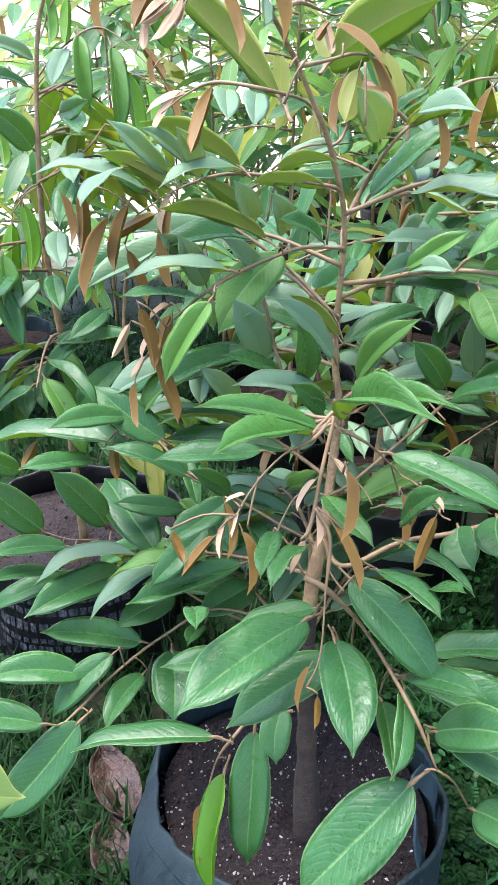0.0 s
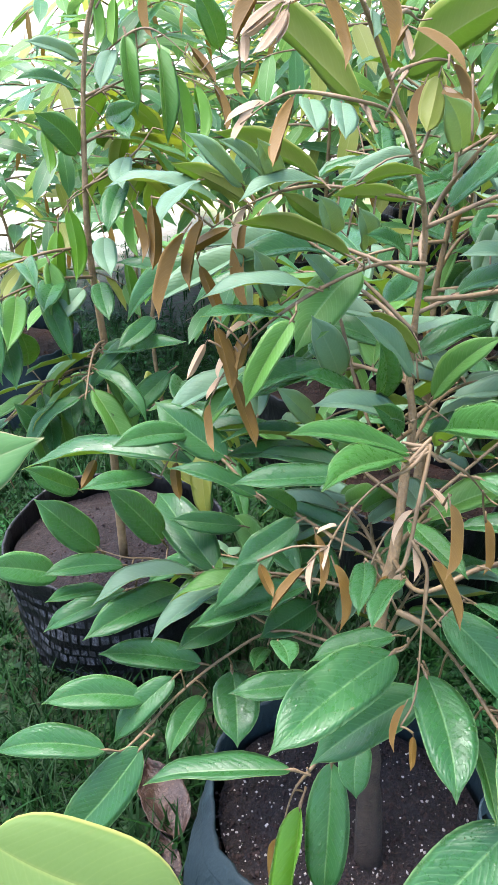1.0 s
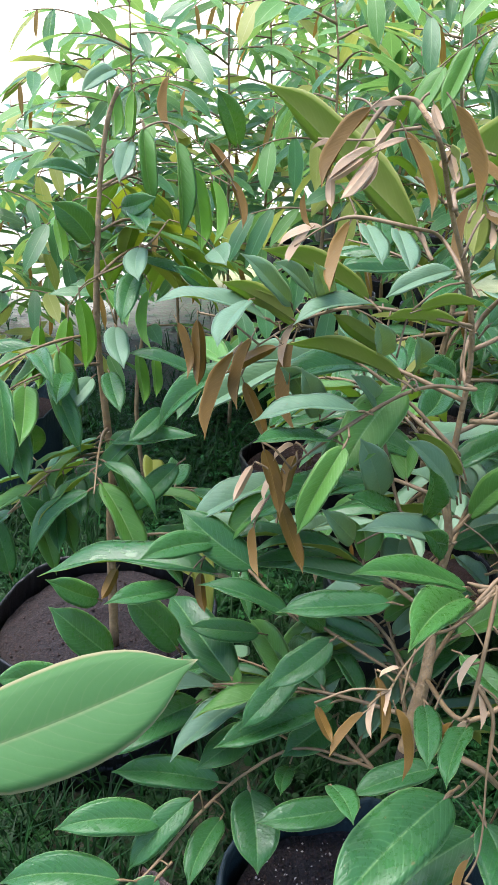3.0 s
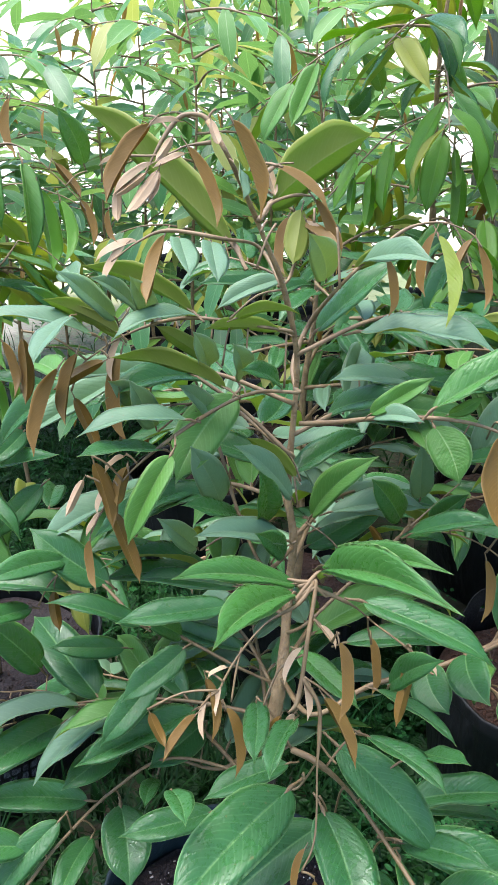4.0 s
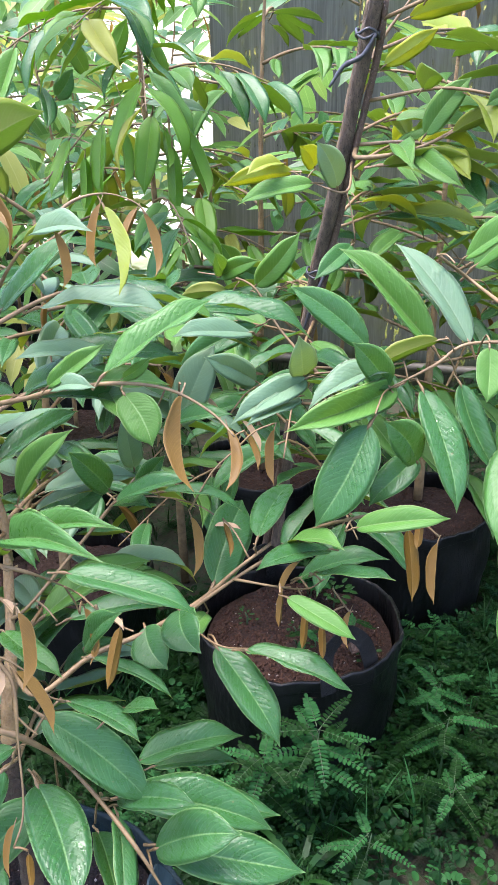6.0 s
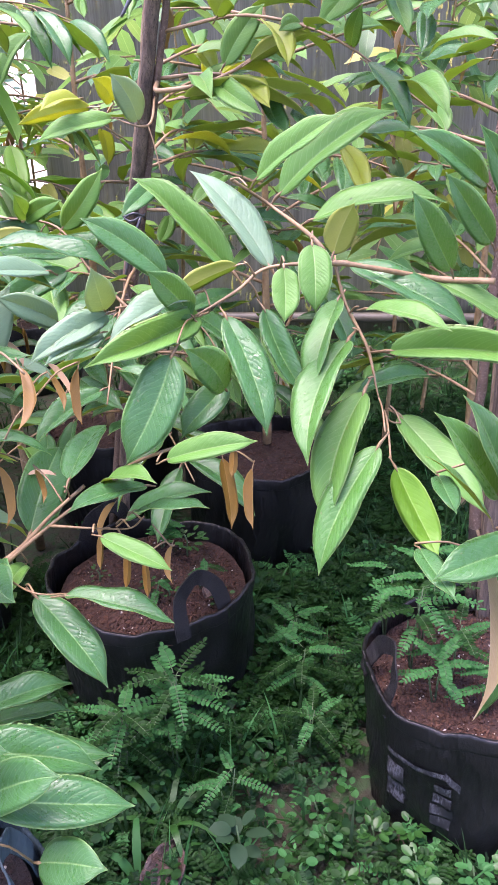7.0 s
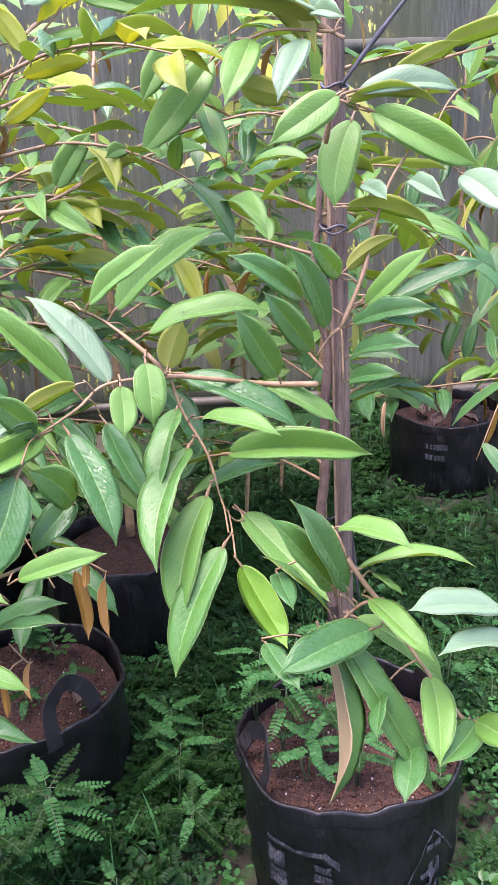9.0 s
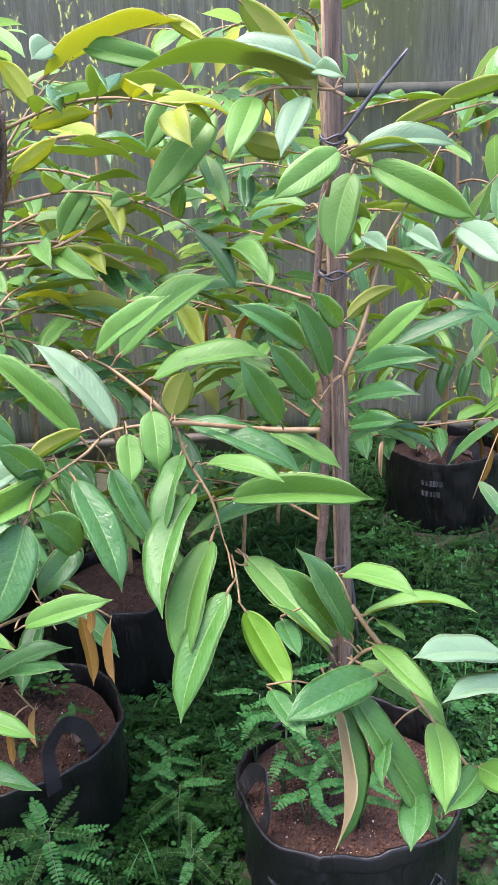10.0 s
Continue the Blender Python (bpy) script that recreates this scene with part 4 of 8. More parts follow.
# leader
br = shoot(main_tree, MAIN_AT, [(0.038, 0.900, 1.342, 0.003), (0.030, 0.903, 1.348, 0.002), (0.014, 0.906, 1.347, 0.002), (0.001, 0.902, 1.334, 0.002), (-0.012, 0.895, 1.314, 0.001), (-0.021, 0.889, 1.297, 0.001)])
leaves_on(br, MAIN_AT, [
    (0.050, 0.838, 1.348, 0.073, 0.812, 1.276, 0.26, -70, "copper", "half"),
    (-0.013, 0.826, 1.346, -0.051, 0.807, 1.291, 0.30, 80, "copper", "half"),
    (0.015, 0.836, 1.329, 0.038, 0.805, 1.271, 0.22, -104, "copper", "half"),
    (-0.009, 0.811, 1.314, -0.034, 0.800, 1.283, 0.30, 150, "bud", "flat"),
    (-0.040, 0.821, 1.300, -0.041, 0.799, 1.277, 0.25, 170, "bud", "flat"),
    (0.003, 0.819, 1.337, -0.011, 0.814, 1.320, 0.42, 110, "bud", "half"),
    (0.009, 0.823, 1.348, -0.015, 0.826, 1.345, 0.34, 30, "bud", "folded"),
    (0.033, 0.831, 1.349, 0.038, 0.811, 1.332, 0.36, -150, "bud", "half"),
    (0.012, 0.812, 1.326, -0.013, 0.812, 1.316, 0.28, 64, "bud", "half"),
    (-0.013, 0.813, 1.319, -0.044, 0.808, 1.297, 0.26, 60, "bud", "half"),
    (-0.018, 0.811, 1.312, -0.043, 0.808, 1.296, 0.30, 100, "bud", "half"),
    (-0.025, 0.822, 1.309, -0.038, 0.817, 1.294, 0.34, 160, "bud", "flat"),
    (-0.008, 0.815, 1.312, -0.020, 0.806, 1.288, 0.34, -170, "bud", "flat"),
    (-0.052, 0.930, 1.267, -0.046, 0.916, 1.239, 0.34, 140, "copper", "half"),
    (-0.032, 0.840, 1.320, -0.055, 0.841, 1.315, 0.22, 30, "bud", "folded"),
    (0.129, 1.121, 1.282, 0.184, 1.093, 1.241, 0.18, -60, "copper", "folded"),
    (0.068, 1.011, 1.219, -0.084, 1.133, 1.354, 0.28, 62, "green", "flat"),
])
leaves_on(br, MAIN_AT, [
    (0.052, 0.846, 1.316, 0.056, 0.801, 1.293, 0.42, -60, "pale", "wavy"),
    (0.124, 1.126, 1.243, 0.274, 1.286, 1.306, 0.36, -80, "green", "flat"),
    (0.170, 1.110, 1.248, 0.196, 1.080, 1.169, 0.24, -72, "copper", "half"),
    (0.157, 1.117, 1.236, 0.139, 1.065, 1.184, 0.41, 152, "fresh", "flat"),
    (0.181, 1.080, 1.164, 0.147, 1.010, 1.228, 0.39, -132, "pale", "flat"),
    (0.142, 1.116, 1.228, 0.130, 1.075, 1.168, 0.28, 128, "copper", "folded"),
    (0.161, 1.112, 1.225, 0.165, 1.086, 1.187, 0.61, -120, "bud", "folded"),
    (0.162, 1.112, 1.224, 0.184, 1.079, 1.172, 0.39, -92, "bud", "folded"),
    (0.157, 1.112, 1.224, 0.153, 1.093, 1.202, 0.85, 132, "bud", "folded"),
    (0.120, 1.146, 1.284, 0.128, 1.120, 1.250, 0.33, -148, "bud", "half"),
    (0.124, 1.146, 1.284, 0.108, 1.123, 1.265, 0.40, 132, "copper", "half"),
])
leaves_on(br, MAIN_AT, [
    (0.144, 1.116, 1.228, 0.197, 1.078, 1.198, 0.32, -72, "copper", "folded"),
])
stalks_on(br, MAIN_AT, [(0.035, 0.901, 1.344, 0.043, 0.902, 1.353), (0.003, 0.903, 1.336, -0.015, 0.931, 1.346), (-0.037, 0.902, 1.316, -0.036, 0.893, 1.303), (0.089, 0.859, 1.265, 0.071, 0.842, 1.232), (0.061, 0.889, 1.301, 0.054, 0.891, 1.314), (0.082, 0.863, 1.267, 0.076, 0.855, 1.259), (0.120, 0.851, 1.267, 0.121, 0.857, 1.277), (0.139, 0.848, 1.263, 0.140, 0.831, 1.215), (0.072, 0.898, 1.304, 0.092, 0.875, 1.310), (0.075, 0.901, 1.304, 0.096, 0.874, 1.309)])
shoot(main_tree, MAIN_AT, [(0.087, 0.951, 1.253, 0.003), (0.120, 1.095, 1.247, 0.002), (0.148, 1.115, 1.252, 0.002), (0.169, 1.122, 1.250, 0.001)])
shoot(main_tree, MAIN_AT, [(0.123, 1.066, 1.160, 0.002), (0.135, 1.067, 1.167, 0.002), (0.145, 1.084, 1.182, 0.002), (0.155, 1.101, 1.200, 0.001), (0.156, 1.112, 1.224, 0.001)])
shoot(main_tree, MAIN_AT, [(0.069, 0.846, 1.300, 0.002), (0.084, 0.859, 1.309, 0.002), (0.120, 1.039, 1.294, 0.001), (0.133, 1.038, 1.295, 0.001)])
shoot(main_tree, MAIN_AT, [(0.038, 0.895, 1.327, 0.002), (0.016, 0.894, 1.324, 0.001), (-0.003, 0.894, 1.317, 0.001), (-0.045, 0.903, 1.316, 0.001)])

# left shoot high
br = shoot(main_tree, MAIN_AT, [(0.119, 0.994, 1.175, 0.003), (0.101, 1.056, 1.206, 0.002), (0.055, 0.993, 1.228, 0.002), (0.002, 1.003, 1.235, 0.002), (-0.029, 1.001, 1.224, 0.001), (-0.055, 0.998, 1.206, 0.001)])
leaves_on(br, MAIN_AT, [
    (-0.001, 1.002, 1.231, -0.024, 0.956, 1.172, 0.28, 116, "copper", "half"),
    (-0.040, 1.002, 1.222, -0.065, 0.986, 1.187, 0.38, 76, "bud", "folded"),
    (-0.029, 1.002, 1.225, -0.072, 0.998, 1.207, 0.32, 60, "bud", "folded"),
    (0.013, 0.996, 1.229, 0.019, 0.909, 1.212, 0.32, -16, "pale", "flat"),
    (0.044, 0.990, 1.226, 0.044, 0.903, 1.207, 0.32, -20, "pale", "flat"),
    (0.140, 1.146, 1.150, 0.059, 1.124, 1.121, 0.32, -36, "pale", "arched"),
    (0.065, 0.954, 1.157, 0.125, 0.926, 1.169, 0.32, -48, "green", "arched"),
])
stalks_on(br, MAIN_AT, [(0.119, 0.994, 1.175, 0.059, 0.957, 1.156)])

# left shoot mid
br = shoot(main_tree, MAIN_AT, [(0.131, 1.009, 1.124, 0.003), (0.121, 0.989, 1.133, 0.002), (0.074, 0.999, 1.139, 0.002), (0.030, 1.009, 1.143, 0.002), (-0.008, 1.012, 1.139, 0.002), (-0.050, 1.011, 1.124, 0.001), (-0.087, 1.002, 1.103, 0.001)])
leaves_on(br, MAIN_AT, [
    (0.030, 1.010, 1.145, -0.056, 0.948, 1.148, 0.32, -12, "pale", "arched"),
    (0.117, 0.989, 1.131, 0.035, 0.983, 1.140, 0.32, 48, "green", "arched"),
    (0.025, 1.013, 1.149, -0.086, 1.052, 1.193, 0.32, 52, "green", "arched"),
    (-0.030, 1.021, 1.148, -0.074, 0.973, 1.197, 0.32, -60, "pale", "flat"),
    (-0.017, 1.015, 1.140, -0.037, 0.968, 1.198, 0.33, -128, "pale", "flat"),
    (-0.051, 1.012, 1.121, -0.104, 1.015, 1.159, 0.32, 64, "green", "flat"),
    (0.047, 0.987, 1.102, -0.014, 0.993, 1.142, 0.32, 72, "green", "flat"),
    (0.038, 0.986, 1.096, 0.022, 0.936, 1.150, 0.39, -136, "pale", "wavy"),
    (-0.051, 1.012, 1.121, -0.063, 0.993, 1.081, 0.40, 104, "bud", "folded"),
    (-0.051, 1.006, 1.107, -0.051, 0.966, 1.020, 0.28, 132, "copper", "folded"),
    (-0.102, 0.995, 1.064, -0.078, 0.958, 1.013, 0.28, -148, "copper", "half"),
])
leaves_on(br, MAIN_AT, [
    (0.075, 0.976, 1.088, 0.060, 0.925, 1.140, 0.38, -140, "pale", "wavy"),
    (0.113, 0.966, 1.080, 0.066, 0.913, 1.118, 0.32, -56, "green", "arched"),
    (-0.172, 1.009, 1.123, -0.158, 0.976, 1.073, 0.28, -124, "copper", "half"),
    (-0.151, 1.010, 1.126, -0.150, 0.974, 1.065, 0.30, 172, "copper", "half"),
    (-0.080, 1.008, 1.129, -0.194, 0.988, 1.156, 0.32, -12, "pale", "arched"),
    (-0.052, 1.007, 1.129, -0.127, 1.005, 1.169, 0.32, 64, "green", "arched"),
    (-0.055, 1.013, 1.144, -0.105, 0.967, 1.207, 0.32, -64, "pale", "flat"),
    (-0.069, 0.996, 1.103, -0.122, 0.977, 1.079, 0.30, 108, "copper", "half"),
])
stalks_on(br, MAIN_AT, [(0.039, 1.007, 1.142, 0.040, 1.017, 1.144), (-0.025, 1.012, 1.133, -0.025, 1.027, 1.142), (-0.017, 1.012, 1.136, -0.015, 1.021, 1.133), (-0.050, 1.011, 1.124, -0.045, 1.012, 1.117), (0.065, 1.001, 1.140, 0.054, 0.986, 1.097), (0.047, 1.005, 1.142, 0.040, 0.991, 1.090), (-0.087, 1.002, 1.103, -0.105, 0.999, 1.070), (0.083, 0.997, 1.138, 0.077, 0.981, 1.082), (0.123, 0.993, 1.131, 0.118, 0.971, 1.075), (-0.087, 1.002, 1.103, -0.152, 1.013, 1.133), (-0.065, 1.007, 1.116, -0.067, 1.010, 1.126), (-0.042, 1.011, 1.127, -0.049, 1.019, 1.137), (-0.072, 1.006, 1.112, -0.064, 0.998, 1.106)])

# left shoot low
br = shoot(main_tree, MAIN_AT, [(0.139, 1.020, 1.055, 0.003), (0.129, 0.955, 1.076, 0.002), (0.093, 0.975, 1.071, 0.002), (0.056, 0.971, 1.060, 0.002), (0.001, 0.926, 1.046, 0.002), (-0.047, 0.921, 1.008, 0.001), (-0.075, 0.911, 0.974, 0.001), (-0.088, 0.903, 0.951, 0.001)])
leaves_on(br, MAIN_AT, [
    (0.069, 1.008, 1.055, -0.000, 0.936, 0.988, 0.45, -28, "fresh", "flat"),
    (-0.005, 0.898, 1.037, -0.050, 0.850, 0.967, 0.40, -32, "fresh", "half"),
    (0.014, 0.936, 1.058, -0.095, 0.903, 1.060, 0.32, -8, "pale", "arched"),
    (-0.011, 0.927, 1.030, -0.093, 0.873, 1.053, 0.32, -4, "green", "flat"),
    (0.054, 0.943, 1.088, -0.060, 0.968, 1.118, 0.32, 48, "green", "arched"),
    (-0.064, 0.909, 0.972, -0.039, 0.870, 0.910, 0.28, -148, "copper", "half"),
    (-0.065, 0.921, 0.997, -0.081, 0.905, 0.971, 0.51, 92, "bud", "folded"),
    (-0.089, 0.901, 0.945, -0.085, 0.870, 0.904, 0.43, 140, "copper", "folded"),
    (-0.051, 0.931, 1.023, -0.072, 0.921, 1.010, 0.68, 80, "bud", "folded"),
    (-0.049, 0.926, 1.013, -0.060, 0.901, 0.981, 0.48, 148, "copper", "half"),
    (-0.075, 0.911, 0.971, -0.093, 0.898, 0.951, 0.50, 88, "bud", "folded"),
])
leaves_on(br, MAIN_AT, [
    (-0.095, 0.981, 1.117, -0.111, 0.947, 1.052, 0.28, 116, "copper", "half"),
    (-0.112, 0.961, 1.109, -0.142, 0.926, 1.029, 0.28, 80, "copper", "half"),
    (-0.081, 0.921, 1.022, -0.064, 0.886, 0.964, 0.33, -148, "copper", "half"),
    (-0.092, 0.914, 1.007, -0.111, 0.896, 0.975, 0.30, 132, "bud", "half"),
    (-0.098, 0.981, 1.156, -0.128, 0.897, 1.137, 0.32, 12, "pale", "flat"),
])
stalks_on(br, MAIN_AT, [(0.078, 0.973, 1.067, 0.077, 1.016, 1.062), (0.001, 0.926, 1.046, -0.000, 0.903, 1.045), (0.023, 0.944, 1.052, 0.025, 0.940, 1.058), (-0.008, 0.925, 1.039, -0.002, 0.933, 1.027), (0.071, 0.972, 1.064, 0.067, 0.940, 1.085), (-0.058, 0.917, 0.995, -0.063, 0.923, 1.000), (-0.037, 0.922, 1.016, -0.049, 0.932, 1.025), (-0.047, 0.921, 1.008, -0.048, 0.928, 1.016), (-0.053, 0.919, 1.001, -0.083, 0.925, 1.028), (-0.064, 0.915, 0.988, -0.089, 0.916, 1.010)])

# trunk left
br = shoot(main_tree, MAIN_AT, [(0.135, 1.020, 0.977, 0.003), (0.127, 0.983, 0.993, 0.003), (0.082, 1.009, 1.034, 0.002), (0.041, 1.029, 1.062, 0.002), (-0.012, 1.052, 1.091, 0.001)])
leaves_on(br, MAIN_AT, [
    (0.120, 0.944, 0.906, 0.019, 0.902, 0.947, 0.32, -28, "pale", "arched"),
    (0.108, 0.818, 0.932, -0.009, 0.758, 0.988, 0.24, -20, "mid", "flat"),
    (0.103, 0.798, 0.935, 0.017, 0.635, 1.009, 0.20, -12, "mid", "flat"),
    (0.128, 0.962, 0.949, 0.063, 0.932, 1.030, 0.32, -52, "pale", "flat"),
    (0.133, 0.971, 0.970, 0.079, 0.979, 1.019, 0.32, 64, "green", "flat"),
    (0.095, 0.956, 0.925, 0.086, 0.917, 1.006, 0.36, -152, "green", "wavy"),
    (0.050, 0.972, 0.942, 0.017, 0.939, 1.027, 0.39, -108, "pale", "flat"),
    (0.068, 0.964, 0.931, 0.007, 0.916, 0.974, 0.32, -32, "green", "flat"),
    (0.022, 0.956, 0.896, -0.017, 0.913, 0.958, 0.32, -88, "pale", "flat"),
    (-0.036, 1.029, 1.034, -0.064, 0.980, 1.086, 0.37, -104, "pale", "flat"),
    (-0.018, 1.018, 1.017, -0.041, 0.976, 1.086, 0.37, -120, "pale", "flat"),
])
leaves_on(br, MAIN_AT, [
    (0.051, 1.012, 1.028, 0.010, 0.967, 1.085, 0.32, -76, "pale", "flat"),
    (0.117, 0.937, 0.890, 0.080, 0.891, 0.947, 0.34, -92, "green", "flat"),
])
stalks_on(br, MAIN_AT, [(0.104, 0.951, 0.874, 0.132, 0.948, 0.902), (0.129, 0.990, 0.990, 0.135, 0.965, 0.940), (0.127, 0.983, 0.993, 0.139, 0.970, 0.965), (0.079, 0.954, 0.913, 0.096, 0.961, 0.916), (0.068, 0.966, 0.936, 0.054, 0.976, 0.933), (0.074, 0.960, 0.925, 0.074, 0.969, 0.926), (0.079, 0.954, 0.913, 0.026, 0.960, 0.890), (-0.002, 1.047, 1.085, -0.032, 1.035, 1.028), (0.038, 1.018, 1.037, -0.016, 1.023, 1.009), (0.043, 1.010, 1.021, 0.055, 1.017, 1.022)])
shoot(main_tree, MAIN_AT, [(0.141, 1.014, 0.854, 0.003), (0.095, 0.935, 0.879, 0.002), (0.068, 0.966, 0.936, 0.002), (0.049, 1.001, 1.005, 0.002), (0.021, 1.043, 1.085, 0.001), (0.009, 1.064, 1.126, 0.001)])

# right shoot high
br = shoot(main_tree, MAIN_AT, [(0.139, 1.020, 1.055, 0.003), (0.143, 1.063, 1.072, 0.003), (0.166, 1.088, 1.112, 0.003), (0.191, 1.044, 1.167, 0.002), (0.223, 1.047, 1.196, 0.002), (0.262, 1.053, 1.224, 0.002), (0.299, 1.049, 1.231, 0.001), (0.329, 1.039, 1.221, 0.001), (0.341, 1.031, 1.207, 0.001)])
leaves_on(br, MAIN_AT, [
    (0.210, 1.045, 1.187, 0.255, 0.939, 1.217, 0.32, 36, "pale", "arched"),
    (0.204, 1.043, 1.184, 0.266, 1.021, 1.208, 0.32, -64, "green", "arched"),
    (0.174, 1.089, 1.101, 0.271, 1.091, 1.189, 0.32, 20, "green", "flat"),
    (0.292, 1.046, 1.221, 0.273, 1.012, 1.158, 0.20, 124, "copper", "folded"),
    (0.295, 1.044, 1.218, 0.294, 0.981, 1.132, 0.21, -104, "gold", "half"),
    (0.331, 1.036, 1.215, 0.306, 1.011, 1.177, 0.28, 124, "copper", "half"),
    (0.337, 1.033, 1.210, 0.340, 0.995, 1.145, 0.20, -120, "copper", "half"),
    (0.238, 1.043, 1.196, 0.239, 1.007, 1.138, 0.20, -116, "copper", "folded"),
])
stalks_on(br, MAIN_AT, [(0.210, 1.045, 1.184, 0.205, 1.056, 1.184), (0.157, 1.078, 1.096, 0.163, 1.088, 1.091)])

# right shoot mid
br = shoot(main_tree, MAIN_AT, [(0.140, 0.990, 1.026, 0.0032), (0.175, 0.957, 1.040, 0.0028), (0.205, 0.916, 1.060, 0.0025), (0.249, 0.883, 1.072, 0.0022), (0.288, 0.868, 1.070, 0.0019), (0.318, 0.853, 1.061, 0.0016), (0.345, 0.829, 1.043, 0.0013), (0.358, 0.808, 1.026, 0.0011)])
leaves_on(br, MAIN_AT, [
    (0.196, 0.910, 1.067, 0.254, 0.897, 1.109, 0.32, 48, "fresh", "wavy"),
    (0.246, 0.870, 1.086, 0.366, 0.892, 1.146, 0.30, 8, "mid", "wavy"),
    (0.200, 0.908, 1.064, 0.232, 0.855, 1.081, 0.34, 40, "pale", "arched"),
    (0.286, 0.970, 1.024, 0.303, 0.923, 0.977, 0.67, 28, "fresh", "flat"),
    (0.363, 1.019, 0.954, 0.410, 1.020, 1.052, 0.46, 52, "pale", "flat"),
    (0.280, 1.042, 1.008, 0.279, 0.960, 1.000, 0.36, 16, "fresh", "flat"),
    (0.266, 0.880, 1.076, 0.292, 0.864, 1.100, 0.36, 92, "fresh", "flat"),
])
leaves_on(br, MAIN_AT, [
    (0.435, 0.993, 0.958, 0.451, 0.970, 0.923, 0.33, -88, "bud", "folded"),
    (0.392, 1.014, 0.989, 0.407, 0.993, 0.960, 0.39, -88, "bud", "folded"),
    (0.313, 1.069, 0.882, 0.298, 1.035, 0.971, 0.33, -156, "pale", "flat"),
    (0.184, 1.058, 1.008, 0.264, 0.988, 1.053, 0.32, 36, "green", "arched"),
    (0.293, 1.057, 1.045, 0.179, 1.014, 1.073, 0.32, -20, "pale", "flat"),
    (0.238, 1.072, 1.057, 0.376, 1.040, 1.038, 0.32, 16, "green", "flat"),
    (0.464, 1.033, 1.056, 0.353, 0.987, 1.084, 0.32, -28, "pale", "flat"),
    (0.336, 1.010, 0.958, 0.402, 0.938, 0.995, 0.32, 20, "green", "arched"),
    (0.460, 1.008, 1.001, 0.382, 0.969, 1.055, 0.33, -84, "pale", "flat"),
])
stalks_on(br, MAIN_AT, [(0.302, 1.022, 1.014, 0.284, 0.975, 1.029), (0.394, 1.015, 0.986, 0.357, 1.019, 0.941), (0.277, 1.029, 1.012, 0.281, 1.051, 1.009), (0.169, 1.054, 1.003, 0.175, 1.066, 1.003), (0.302, 1.022, 1.014, 0.306, 1.062, 1.042), (0.221, 1.043, 1.008, 0.223, 1.076, 1.059), (0.347, 1.022, 1.002, 0.329, 1.018, 0.954), (0.423, 1.001, 0.967, 0.468, 1.013, 0.995)])

# right shoot low
br = shoot(main_tree, MAIN_AT, [(0.129, 0.985, 0.750, 0.003), (0.150, 0.966, 0.776, 0.002), (0.194, 0.980, 0.810, 0.002), (0.243, 0.986, 0.857, 0.002), (0.270, 0.985, 0.886, 0.002), (0.299, 0.993, 0.909, 0.001), (0.337, 1.006, 0.934, 0.001)])
leaves_on(br, MAIN_AT, [
    (0.262, 0.946, 0.904, 0.339, 0.896, 0.945, 0.30, 20, "green", "arched"),
    (0.314, 0.931, 0.914, 0.400, 0.902, 0.890, 0.30, 0, "green", "arched"),
    (0.192, 1.185, 0.751, 0.308, 1.178, 0.827, 0.35, 48, "green", "flat"),
    (0.133, 0.813, 0.954, 0.212, 0.705, 1.015, 0.19, 30, "mid", "arched"),
    (0.131, 0.792, 0.956, 0.170, 0.593, 1.062, 0.16, 38, "mid", "arched"),
    (0.263, 0.983, 0.881, 0.294, 0.914, 0.911, 0.32, 12, "green", "flat"),
    (0.380, 0.947, 0.846, 0.410, 0.934, 0.842, 0.44, -80, "bud", "folded"),
    (0.359, 0.895, 0.800, 0.442, 1.004, 0.845, 0.42, 40, "green", "flat"),
    (0.185, 0.850, 0.885, 0.308, 0.780, 0.851, 0.30, 8, "green", "flat"),
])
leaves_on(br, MAIN_AT, [
    (0.264, 0.991, 0.898, 0.216, 0.955, 0.971, 0.38, -100, "green", "flat"),
    (0.161, 1.009, 0.899, 0.221, 0.965, 0.994, 0.32, 60, "fresh", "arched"),
    (0.115, 0.824, 0.850, 0.159, 0.741, 0.844, 0.33, -4, "mid", "flat"),
    (0.298, 0.985, 0.898, 0.318, 0.932, 0.959, 0.32, 96, "green", "flat"),
    (0.194, 0.941, 0.764, 0.320, 0.922, 0.769, 0.32, 4, "green", "flat"),
])
stalks_on(br, MAIN_AT, [(0.322, 0.980, 0.881, 0.303, 0.935, 0.917), (0.276, 0.987, 0.890, 0.252, 0.952, 0.899), (0.214, 0.983, 0.829, 0.155, 1.014, 0.888), (0.293, 0.984, 0.886, 0.295, 0.991, 0.892), (0.159, 0.969, 0.783, 0.180, 0.943, 0.763)])
shoot(main_tree, MAIN_AT, [(0.284, 0.985, 0.888, 0.001), (0.331, 0.978, 0.880, 0.001), (0.380, 1.006, 0.844, 0.001), (0.398, 0.957, 0.842, 0.001), (0.413, 0.949, 0.836, 0.001)])

